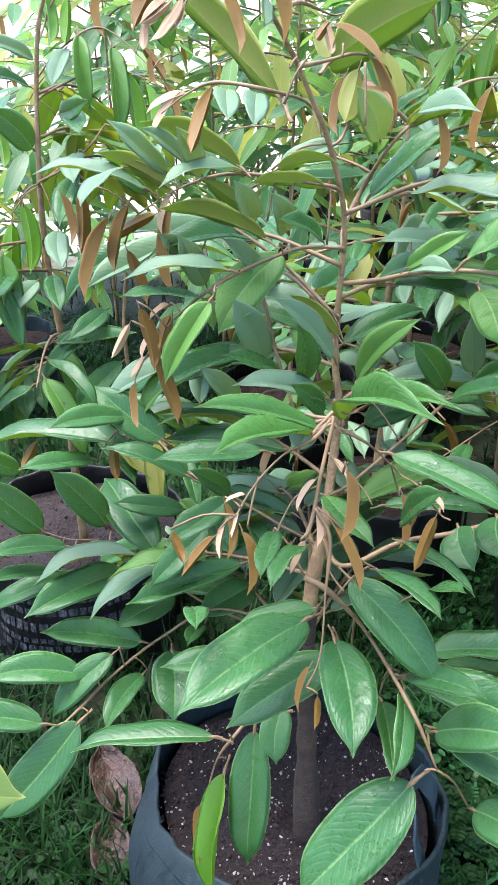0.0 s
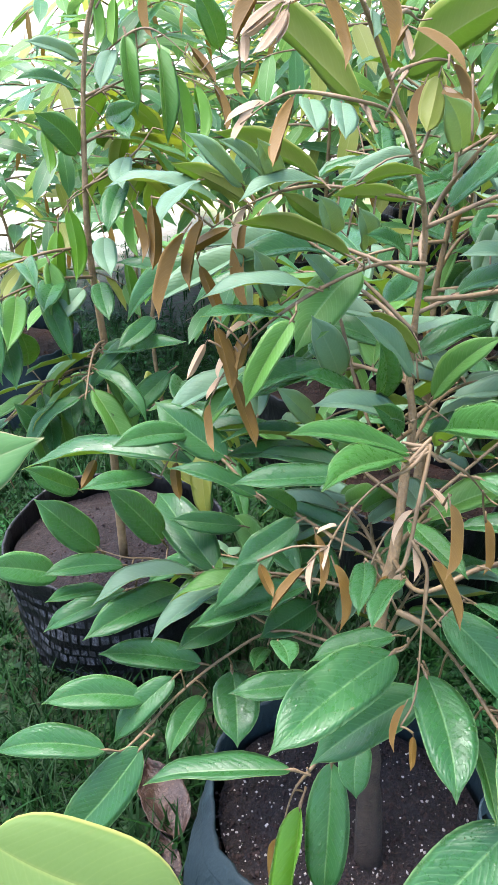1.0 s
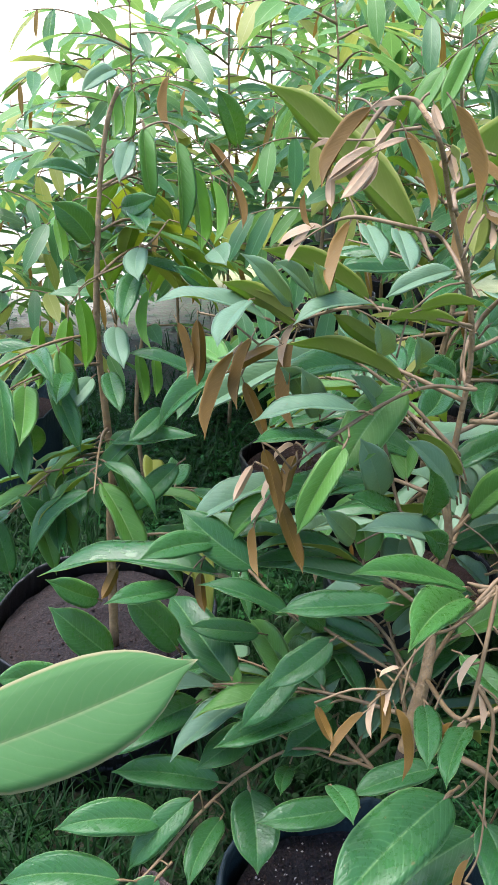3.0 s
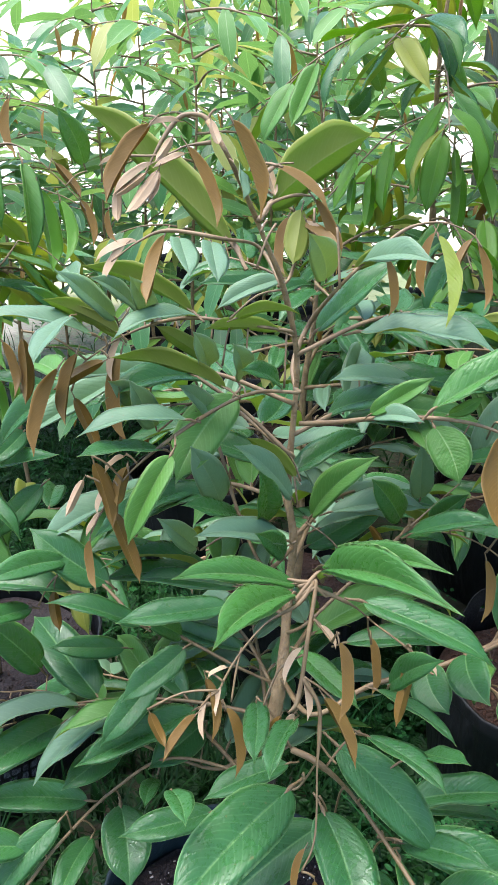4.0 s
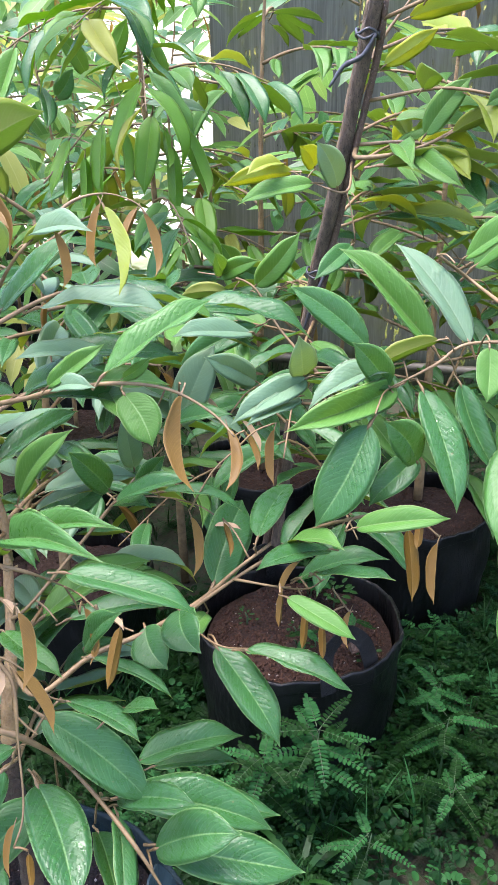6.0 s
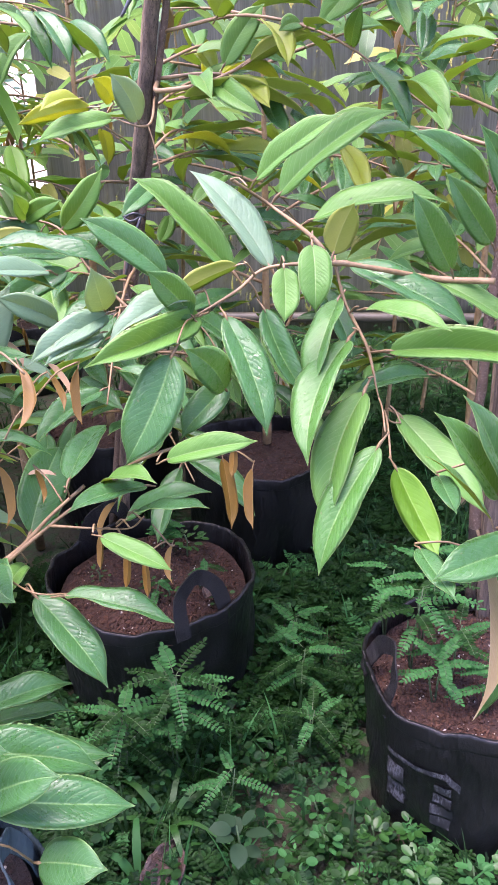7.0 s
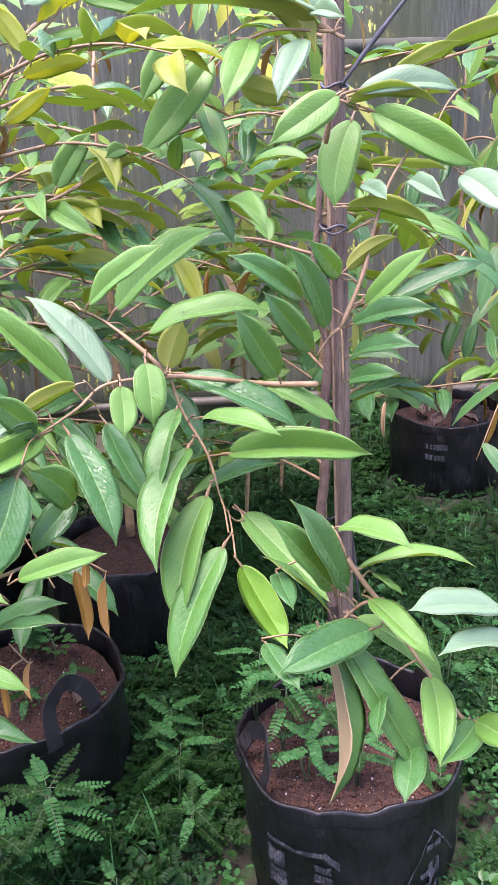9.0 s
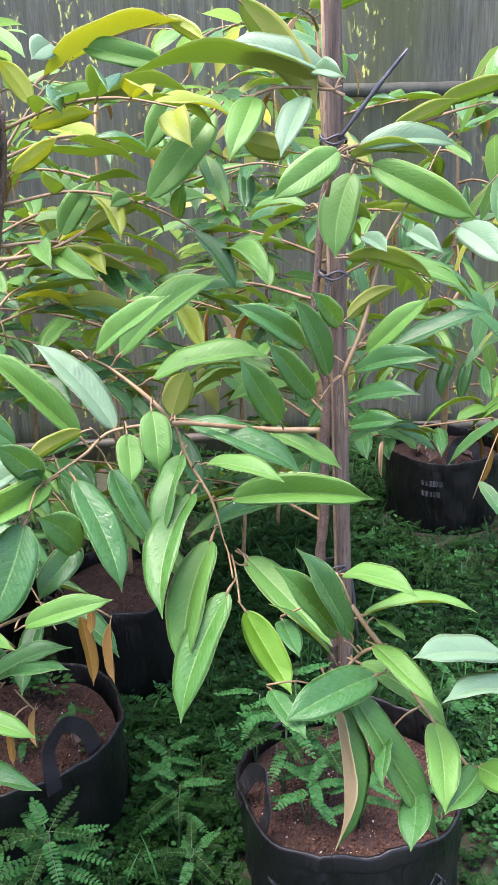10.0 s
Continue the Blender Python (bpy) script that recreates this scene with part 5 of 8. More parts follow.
# knot spray
br = shoot(main_tree, MAIN_AT, [(0.100, 0.760, 0.968, 0.002), (0.114, 0.763, 0.972, 0.002), (0.115, 0.758, 0.966, 0.002), (0.105, 0.734, 0.931, 0.002), (0.099, 0.722, 0.900, 0.002), (0.093, 0.713, 0.880, 0.002), (0.086, 0.711, 0.872, 0.001)])
leaves_on(br, MAIN_AT, [
    (0.125, 0.703, 0.950, 0.119, 0.660, 0.903, 0.39, -136, "copper", "folded"),
    (0.117, 0.711, 0.886, 0.140, 0.676, 0.837, 0.28, -120, "copper", "half"),
    (0.204, 0.880, 0.817, 0.201, 0.837, 0.772, 0.39, -132, "copper", "folded"),
    (0.227, 0.801, 0.839, 0.202, 0.763, 0.796, 0.28, 160, "copper", "half"),
    (0.192, 0.716, 0.924, 0.182, 0.693, 0.895, 0.29, 168, "copper", "half"),
    (0.016, 0.734, 0.897, 0.019, 0.702, 0.854, 0.28, -144, "copper", "half"),
    (0.032, 0.720, 0.875, 0.038, 0.687, 0.826, 0.40, -132, "copper", "folded"),
    (0.006, 0.722, 0.868, -0.025, 0.701, 0.837, 0.28, 108, "copper", "half"),
    (0.079, 0.710, 0.870, 0.057, 0.690, 0.843, 0.30, 144, "copper", "half"),
    (0.091, 0.709, 0.872, 0.076, 0.694, 0.846, 0.64, 112, "bud", "folded"),
    (0.100, 0.722, 0.902, 0.102, 0.701, 0.870, 0.40, -128, "bud", "folded"),
])
leaves_on(br, MAIN_AT, [
    (0.100, 0.732, 0.924, 0.082, 0.717, 0.898, 0.37, 104, "bud", "folded"),
    (0.035, 0.735, 0.906, 0.016, 0.728, 0.902, 0.53, 92, "bud", "folded"),
    (0.029, 0.728, 0.891, 0.022, 0.714, 0.872, 0.45, 120, "bud", "folded"),
    (0.016, 0.725, 0.879, 0.011, 0.708, 0.852, 0.30, 136, "bud", "half"),
    (0.114, 0.738, 0.942, 0.128, 0.722, 0.928, 0.50, -100, "bud", "folded"),
    (0.195, 0.715, 0.922, 0.212, 0.699, 0.910, 0.51, -92, "bud", "folded"),
    (-0.034, 0.729, 0.868, -0.021, 0.706, 0.848, 0.40, -152, "copper", "half"),
    (0.091, 0.707, 0.868, 0.058, 0.637, 0.873, 0.32, 12, "green", "wavy"),
    (0.095, 0.660, 0.766, 0.083, 0.635, 0.734, 0.31, 128, "copper", "folded"),
    (0.102, 0.647, 0.741, 0.099, 0.626, 0.721, 0.32, -172, "copper", "half"),
])
stalks_on(br, MAIN_AT, [(0.123, 0.719, 0.938, 0.126, 0.708, 0.955), (0.193, 0.836, 0.842, 0.204, 0.884, 0.822), (0.223, 0.768, 0.864, 0.230, 0.805, 0.843), (0.194, 0.735, 0.915, 0.193, 0.719, 0.927), (0.031, 0.730, 0.895, 0.016, 0.737, 0.902), (0.027, 0.728, 0.888, 0.009, 0.724, 0.872), (0.027, 0.728, 0.888, 0.016, 0.727, 0.882), (0.194, 0.735, 0.915, 0.194, 0.716, 0.923), (0.027, 0.728, 0.888, -0.036, 0.731, 0.870), (0.087, 0.711, 0.874, 0.094, 0.715, 0.867), (0.091, 0.652, 0.748, 0.102, 0.649, 0.743)])
shoot(main_tree, MAIN_AT, [(0.099, 0.722, 0.900, 0.002), (0.112, 0.711, 0.879, 0.002), (0.112, 0.701, 0.854, 0.002), (0.109, 0.690, 0.826, 0.001), (0.106, 0.670, 0.787, 0.001), (0.101, 0.659, 0.766, 0.001), (0.091, 0.652, 0.748, 0.001)])
shoot(main_tree, MAIN_AT, [(0.114, 0.762, 0.971, 0.002), (0.099, 0.751, 0.957, 0.002), (0.072, 0.748, 0.942, 0.001), (0.052, 0.741, 0.924, 0.001), (0.037, 0.734, 0.905, 0.001), (0.027, 0.728, 0.888, 0.001)])
shoot(main_tree, MAIN_AT, [(0.114, 0.759, 0.967, 0.002), (0.138, 0.758, 0.954, 0.002), (0.158, 0.773, 0.932, 0.001), (0.191, 0.820, 0.878, 0.001), (0.194, 0.735, 0.915, 0.001), (0.223, 0.768, 0.864, 0.001), (0.231, 0.755, 0.865, 0.001)])
shoot(main_tree, MAIN_AT, [(0.177, 0.801, 0.901, 0.001), (0.188, 0.833, 0.862, 0.001), (0.193, 0.836, 0.842, 0.001)])
shoot(main_tree, MAIN_AT, [(0.103, 0.730, 0.919, 0.001), (0.089, 0.730, 0.912, 0.001), (0.079, 0.728, 0.904, 0.001), (0.069, 0.721, 0.887, 0.001), (0.065, 0.717, 0.877, 0.001)])
shoot(main_tree, MAIN_AT, [(0.111, 0.741, 0.947, 0.001), (0.118, 0.734, 0.940, 0.001), (0.123, 0.719, 0.938, 0.001)])
shoot(main_tree, MAIN_AT, [(0.101, 0.722, 0.900, 0.001), (0.115, 0.717, 0.891, 0.001), (0.132, 0.710, 0.873, 0.001), (0.141, 0.705, 0.855, 0.001), (0.155, 0.705, 0.845, 0.001)])
shoot(main_tree, MAIN_AT, [(0.048, 0.741, 0.922, 0.001), (0.042, 0.732, 0.902, 0.001), (0.037, 0.722, 0.879, 0.001)])
shoot(main_tree, MAIN_AT, [(0.112, 0.698, 0.847, 0.001), (0.119, 0.694, 0.837, 0.001), (0.126, 0.691, 0.829, 0.001)])
shoot(main_tree, MAIN_AT, [(0.096, 0.753, 0.958, 0.002), (0.106, 0.759, 0.968, 0.002), (0.119, 0.767, 0.977, 0.002), (0.129, 0.767, 0.973, 0.001), (0.140, 0.772, 0.974, 0.001)])
shoot(main_tree, MAIN_AT, [(0.101, 0.755, 0.962, 0.002), (0.113, 0.761, 0.970, 0.002), (0.101, 0.763, 0.972, 0.002), (0.091, 0.765, 0.974, 0.001)])
shoot(main_tree, MAIN_AT, [(0.100, 0.754, 0.960, 0.002), (0.115, 0.759, 0.967, 0.002), (0.124, 0.755, 0.960, 0.001), (0.134, 0.760, 0.960, 0.001)])

# front low
br = shoot(main_tree, MAIN_AT, [(0.091, 0.716, 0.825, 0.003), (0.112, 0.703, 0.820, 0.003), (0.145, 0.709, 0.775, 0.002), (0.171, 0.677, 0.747, 0.002), (0.191, 0.632, 0.730, 0.002), (0.210, 0.610, 0.689, 0.001)])
leaves_on(br, MAIN_AT, [
    (0.093, 0.732, 0.761, -0.026, 0.621, 0.745, 0.40, -10, "green", "flat"),
    (0.126, 0.734, 0.709, 0.012, 0.678, 0.667, 0.40, -14, "green", "flat"),
    (0.120, 0.703, 0.760, 0.130, 0.582, 0.738, 0.42, 0, "green", "flat"),
    (0.135, 0.726, 0.816, 0.215, 0.649, 0.751, 0.36, 30, "green", "flat"),
    (0.196, 0.706, 0.709, 0.332, 0.645, 0.677, 0.36, 10, "green", "wavy"),
    (0.234, 0.730, 0.669, 0.355, 0.681, 0.650, 0.34, 0, "green", "flat"),
    (0.221, 0.651, 0.695, 0.343, 0.594, 0.670, 0.38, 18, "green", "flat"),
    (0.168, 0.692, 0.692, 0.168, 0.586, 0.703, 0.32, -28, "green", "wavy"),
    (0.185, 0.669, 0.730, 0.167, 0.579, 0.713, 0.32, -44, "green", "flat"),
    (0.188, 0.608, 0.674, 0.079, 0.552, 0.582, 0.45, -12, "green", "flat"),
    (0.070, 0.756, 0.616, 0.063, 0.712, 0.577, 0.60, 0, "green", "flat"),
])
leaves_on(br, MAIN_AT, [
    (0.231, 0.787, 0.670, 0.352, 0.781, 0.674, 0.36, 6, "green", "wavy"),
    (0.253, 0.811, 0.632, 0.351, 0.783, 0.632, 0.32, -8, "green", "flat"),
    (0.200, 0.826, 0.790, 0.269, 0.764, 0.769, 0.30, -16, "green", "flat"),
    (0.269, 0.875, 0.777, 0.276, 0.812, 0.763, 0.70, 30, "green", "flat"),
    (0.205, 0.696, 0.828, 0.222, 0.636, 0.873, 0.32, 12, "green", "flat"),
    (0.158, 0.709, 0.840, 0.204, 0.629, 0.852, 0.32, -12, "green", "flat"),
    (0.306, 0.858, 0.802, 0.305, 0.783, 0.797, 0.66, 20, "green", "wavy"),
    (0.179, 0.725, 0.882, 0.202, 0.673, 0.948, 0.32, 68, "green", "flat"),
    (0.251, 0.616, 0.629, 0.294, 0.555, 0.659, 0.57, 36, "green", "flat"),
    (0.214, 0.650, 0.695, 0.279, 0.598, 0.742, 0.50, 36, "green", "flat"),
])
leaves_on(br, MAIN_AT, [
    (0.187, 0.675, 0.743, 0.245, 0.615, 0.775, 0.32, 24, "green", "flat"),
    (0.029, 0.870, 0.591, -0.079, 0.847, 0.593, 0.36, -16, "green", "flat"),
    (0.108, 0.823, 0.702, 0.014, 0.791, 0.695, 0.36, -4, "green", "flat"),
    (-0.018, 0.716, 0.789, -0.008, 0.650, 0.821, 0.33, 0, "green", "flat"),
    (0.061, 0.737, 0.864, 0.049, 0.662, 0.868, 0.32, 12, "green", "flat"),
])
stalks_on(br, MAIN_AT, [(0.103, 0.714, 0.790, 0.108, 0.746, 0.763), (0.139, 0.707, 0.784, 0.141, 0.741, 0.714), (0.128, 0.716, 0.739, 0.119, 0.719, 0.763), (0.171, 0.677, 0.747, 0.179, 0.714, 0.713), (0.171, 0.677, 0.747, 0.168, 0.704, 0.691), (0.175, 0.668, 0.743, 0.187, 0.679, 0.732), (0.210, 0.610, 0.689, 0.200, 0.614, 0.684), (0.151, 0.702, 0.769, 0.203, 0.702, 0.823), (0.119, 0.704, 0.811, 0.153, 0.718, 0.839), (0.210, 0.610, 0.689, 0.247, 0.623, 0.625), (0.203, 0.619, 0.705, 0.207, 0.656, 0.690)])
stalks_on(br, MAIN_AT, [(0.171, 0.677, 0.747, 0.181, 0.682, 0.740), (0.091, 0.716, 0.825, 0.062, 0.745, 0.863)])
shoot(main_tree, MAIN_AT, [(0.111, 0.704, 0.819, 0.001), (0.101, 0.716, 0.782, 0.001), (0.093, 0.716, 0.776, 0.001)])
shoot(main_tree, MAIN_AT, [(0.115, 0.727, 0.759, 0.001), (0.128, 0.716, 0.739, 0.001)])

# right long
br = shoot(main_tree, MAIN_AT, [(0.121, 0.963, 0.703, 0.003), (0.139, 0.860, 0.733, 0.003), (0.204, 0.866, 0.762, 0.003), (0.270, 0.871, 0.773, 0.003), (0.337, 0.876, 0.795, 0.003), (0.377, 0.866, 0.832, 0.002), (0.420, 0.865, 0.858, 0.002)])
leaves_on(br, MAIN_AT, [
    (0.401, 0.857, 0.875, 0.483, 0.947, 0.889, 0.32, -4, "green", "flat"),
    (0.490, 0.794, 0.901, 0.570, 0.737, 0.926, 0.32, 32, "fresh", "arched"),
    (0.485, 0.924, 0.759, 0.578, 0.869, 0.802, 0.32, 12, "green", "arched"),
    (0.466, 0.837, 0.824, 0.512, 0.743, 0.863, 0.32, -4, "green", "flat"),
    (0.441, 0.868, 0.851, 0.469, 0.783, 0.890, 0.32, 8, "fresh", "arched"),
    (0.566, 0.809, 0.874, 0.553, 0.770, 0.804, 0.28, -164, "copper", "half"),
    (0.580, 0.806, 0.883, 0.565, 0.788, 0.860, 0.43, 164, "copper", "half"),
    (0.592, 0.787, 0.863, 0.571, 0.756, 0.805, 0.28, 136, "copper", "half"),
    (0.401, 0.774, 0.847, 0.449, 0.708, 0.826, 0.32, 16, "fresh", "flat"),
    (0.360, 0.792, 0.777, 0.447, 0.707, 0.762, 0.32, -8, "green", "wavy"),
    (0.337, 0.825, 0.765, 0.373, 0.721, 0.701, 0.36, 8, "green", "flat"),
])
leaves_on(br, MAIN_AT, [
    (0.484, 0.841, 0.849, 0.383, 0.817, 0.862, 0.32, -8, "green", "flat"),
    (0.321, 0.875, 0.745, 0.303, 0.812, 0.774, 0.32, -12, "fresh", "flat"),
    (0.427, 0.847, 0.802, 0.412, 0.824, 0.771, 0.28, 144, "copper", "half"),
    (0.447, 0.825, 0.784, 0.431, 0.801, 0.750, 0.28, 160, "copper", "half"),
    (0.461, 0.810, 0.772, 0.450, 0.785, 0.741, 0.29, 172, "copper", "half"),
    (0.492, 0.801, 0.788, 0.476, 0.777, 0.755, 0.28, 128, "copper", "half"),
    (0.449, 0.852, 0.833, 0.420, 0.838, 0.802, 0.43, 100, "copper", "folded"),
    (0.344, 0.878, 0.773, 0.303, 0.815, 0.779, 0.37, -16, "fresh", "wavy"),
    (0.332, 0.899, 1.041, 0.313, 0.822, 0.965, 0.30, 100, "copper", "half"),
    (0.361, 0.837, 1.023, 0.337, 0.774, 0.985, 0.24, -140, "copper", "half"),
    (0.341, 0.915, 0.884, 0.336, 0.888, 0.819, 0.26, -132, "copper", "half"),
])
leaves_on(br, MAIN_AT, [
    (0.449, 0.924, 0.972, 0.434, 0.893, 0.917, 0.28, 132, "copper", "half"),
    (0.419, 0.936, 0.967, 0.422, 0.904, 0.933, 0.28, -120, "copper", "half"),
    (0.380, 0.912, 0.869, 0.376, 0.880, 0.841, 0.26, -148, "copper", "half"),
])
stalks_on(br, MAIN_AT, [(0.402, 0.866, 0.847, 0.392, 0.847, 0.874), (0.496, 0.812, 0.902, 0.482, 0.801, 0.898), (0.466, 0.860, 0.788, 0.475, 0.930, 0.754), (0.475, 0.845, 0.806, 0.461, 0.847, 0.819), (0.437, 0.861, 0.852, 0.438, 0.877, 0.847), (0.571, 0.810, 0.884, 0.582, 0.808, 0.886), (0.571, 0.810, 0.884, 0.595, 0.790, 0.869), (0.416, 0.831, 0.821, 0.396, 0.782, 0.850), (0.329, 0.796, 0.791, 0.332, 0.838, 0.774), (0.472, 0.849, 0.875, 0.496, 0.844, 0.847), (0.314, 0.875, 0.774, 0.323, 0.882, 0.741), (0.436, 0.843, 0.808, 0.428, 0.850, 0.805), (0.446, 0.849, 0.801, 0.448, 0.828, 0.788), (0.488, 0.808, 0.791, 0.463, 0.812, 0.775), (0.447, 0.860, 0.858, 0.453, 0.854, 0.836), (0.337, 0.876, 0.795, 0.348, 0.885, 0.772)])
stalks_on(br, MAIN_AT, [(0.353, 0.983, 1.001, 0.334, 0.909, 1.050), (0.403, 0.933, 0.950, 0.341, 0.918, 0.892), (0.403, 0.933, 0.950, 0.451, 0.928, 0.978), (0.399, 0.940, 0.958, 0.418, 0.939, 0.970), (0.394, 0.866, 0.842, 0.380, 0.916, 0.873)])
shoot(main_tree, MAIN_AT, [(0.309, 0.878, 0.775, 0.003), (0.376, 0.865, 0.822, 0.002), (0.417, 0.863, 0.842, 0.002), (0.466, 0.858, 0.869, 0.002), (0.496, 0.812, 0.902, 0.002), (0.525, 0.816, 0.898, 0.001), (0.571, 0.810, 0.884, 0.001)])
shoot(main_tree, MAIN_AT, [(0.373, 0.866, 0.821, 0.002), (0.416, 0.831, 0.821, 0.001), (0.466, 0.860, 0.788, 0.001), (0.477, 0.841, 0.810, 0.001)])
shoot(main_tree, MAIN_AT, [(0.314, 0.875, 0.774, 0.001), (0.329, 0.796, 0.791, 0.001), (0.370, 0.795, 0.774, 0.001)])
shoot(main_tree, MAIN_AT, [(0.482, 0.829, 0.804, 0.001), (0.490, 0.803, 0.788, 0.001), (0.495, 0.800, 0.788, 0.001)])

# a front
br = shoot(a_tree, A_AT, [(0.895, 0.739, 1.039, 0.004), (0.865, 0.802, 1.032, 0.004), (0.785, 0.820, 1.054, 0.003), (0.740, 0.841, 1.063, 0.003), (0.676, 0.882, 1.059, 0.002), (0.635, 0.885, 1.038, 0.002), (0.580, 0.892, 1.015, 0.001)])
leaves_on(br, A_AT, [
    (0.689, 0.898, 1.054, 0.644, 1.002, 1.159, 0.32, -12, "pale", "flat"),
    (0.643, 0.907, 1.054, 0.573, 1.010, 1.161, 0.32, -36, "fresh", "half"),
    (0.687, 0.809, 1.099, 0.665, 0.770, 1.038, 0.52, 0, "fresh", "arched"),
    (0.650, 0.808, 1.080, 0.630, 0.775, 1.033, 0.58, 0, "fresh", "hollow"),
    (0.612, 0.872, 1.015, 0.603, 0.768, 0.911, 0.32, 0, "green", "flat"),
    (0.591, 0.898, 1.013, 0.434, 0.853, 1.003, 0.32, -56, "fresh", "half"),
    (0.752, 0.846, 1.017, 0.661, 0.775, 0.938, 0.32, 24, "mid", "arched"),
    (0.731, 0.798, 0.984, 0.613, 0.712, 0.896, 0.32, 16, "mid", "arched"),
    (0.729, 0.763, 0.932, 0.630, 0.697, 0.816, 0.32, 4, "fresh", "arched"),
    (0.704, 0.703, 0.895, 0.600, 0.671, 0.783, 0.32, 0, "mid", "flat"),
    (0.664, 0.873, 1.014, 0.673, 0.791, 0.928, 0.32, 20, "green", "hollow"),
])
leaves_on(br, A_AT, [
    (0.750, 0.790, 1.020, 0.779, 0.682, 1.020, 0.32, 12, "fresh", "arched"),
    (0.789, 0.794, 0.959, 0.919, 0.665, 0.959, 0.32, 48, "fresh", "half"),
    (0.795, 0.775, 0.880, 0.791, 0.615, 0.824, 0.32, 4, "fresh", "flat"),
    (0.712, 0.682, 0.875, 0.719, 0.610, 0.795, 0.37, -128, "lime", "flat"),
    (0.818, 0.998, 1.074, 0.945, 0.880, 1.108, 0.32, 20, "fresh", "arched"),
    (0.826, 1.092, 1.091, 0.973, 1.023, 1.205, 0.32, 32, "fresh", "arched"),
    (0.671, 0.896, 1.157, 0.725, 0.813, 1.230, 0.32, 48, "fresh", "arched"),
    (0.733, 0.833, 1.077, 0.755, 0.825, 1.132, 0.63, -104, "green", "flat"),
    (0.776, 0.860, 1.053, 0.864, 0.728, 0.991, 0.32, 16, "green", "flat"),
    (0.866, 0.804, 1.029, 0.914, 0.716, 0.988, 0.32, 20, "fresh", "arched"),
    (0.564, 0.920, 1.059, 0.484, 0.962, 1.129, 0.35, -60, "green", "flat"),
])
leaves_on(br, A_AT, [
    (0.587, 0.897, 1.041, 0.470, 0.879, 1.013, 0.32, -24, "pale", "wavy"),
    (0.636, 0.884, 1.068, 0.552, 0.890, 1.042, 0.32, 72, "fresh", "arched"),
    (0.496, 0.939, 1.023, 0.388, 0.901, 1.002, 0.32, -40, "pale", "wavy"),
    (0.494, 0.942, 1.026, 0.470, 0.900, 1.086, 0.47, -152, "pale", "flat"),
    (0.485, 0.934, 1.004, 0.403, 0.890, 1.002, 0.32, -36, "pale", "wavy"),
    (0.528, 0.843, 0.996, 0.455, 0.825, 0.893, 0.47, -32, "green", "flat"),
    (0.596, 0.849, 0.944, 0.528, 0.837, 0.901, 0.50, -36, "green", "wavy"),
    (0.589, 0.837, 0.943, 0.533, 0.818, 1.009, 0.50, -96, "green", "flat"),
    (0.578, 0.889, 1.018, 0.519, 0.871, 1.084, 0.42, -96, "green", "flat"),
])
stalks_on(br, A_AT, [(0.688, 0.874, 1.060, 0.694, 0.886, 1.043), (0.651, 0.884, 1.046, 0.651, 0.896, 1.042), (0.722, 0.859, 1.092, 0.690, 0.813, 1.105), (0.688, 0.874, 1.060, 0.653, 0.812, 1.085), (0.602, 0.889, 1.024, 0.608, 0.903, 1.014), (0.746, 0.833, 1.033, 0.762, 0.854, 1.026), (0.751, 0.805, 0.989, 0.744, 0.808, 0.993), (0.751, 0.773, 0.941, 0.740, 0.770, 0.944), (0.749, 0.761, 0.921, 0.715, 0.706, 0.908), (0.651, 0.884, 1.046, 0.663, 0.882, 1.023), (0.749, 0.820, 1.007, 0.747, 0.802, 1.020), (0.754, 0.791, 0.971, 0.775, 0.808, 0.959), (0.782, 0.758, 0.880, 0.795, 0.793, 0.886), (0.758, 0.760, 0.902, 0.711, 0.690, 0.883), (0.746, 0.986, 1.104, 0.804, 1.011, 1.070), (0.669, 0.949, 1.150, 0.665, 0.906, 1.149)])
stalks_on(br, A_AT, [(0.735, 0.840, 1.066, 0.730, 0.834, 1.071), (0.742, 0.841, 1.060, 0.766, 0.875, 1.060), (0.865, 0.802, 1.032, 0.861, 0.814, 1.034), (0.580, 0.892, 1.015, 0.573, 0.916, 1.051), (0.602, 0.889, 1.024, 0.600, 0.898, 1.044), (0.659, 0.883, 1.051, 0.645, 0.883, 1.071), (0.580, 0.892, 1.015, 0.508, 0.943, 1.026), (0.580, 0.892, 1.015, 0.536, 0.845, 1.007), (0.580, 0.892, 1.015, 0.603, 0.850, 0.949)])
shoot(a_tree, A_AT, [(0.742, 0.841, 1.060, 0.002), (0.748, 0.827, 1.016, 0.002), (0.754, 0.791, 0.971, 0.002), (0.749, 0.761, 0.921, 0.001), (0.764, 0.759, 0.889, 0.001), (0.782, 0.758, 0.880, 0.001)])
shoot(a_tree, A_AT, [(0.735, 0.840, 1.066, 0.003), (0.722, 0.859, 1.092, 0.003), (0.746, 0.986, 1.104, 0.002), (0.669, 0.949, 1.150, 0.002)])

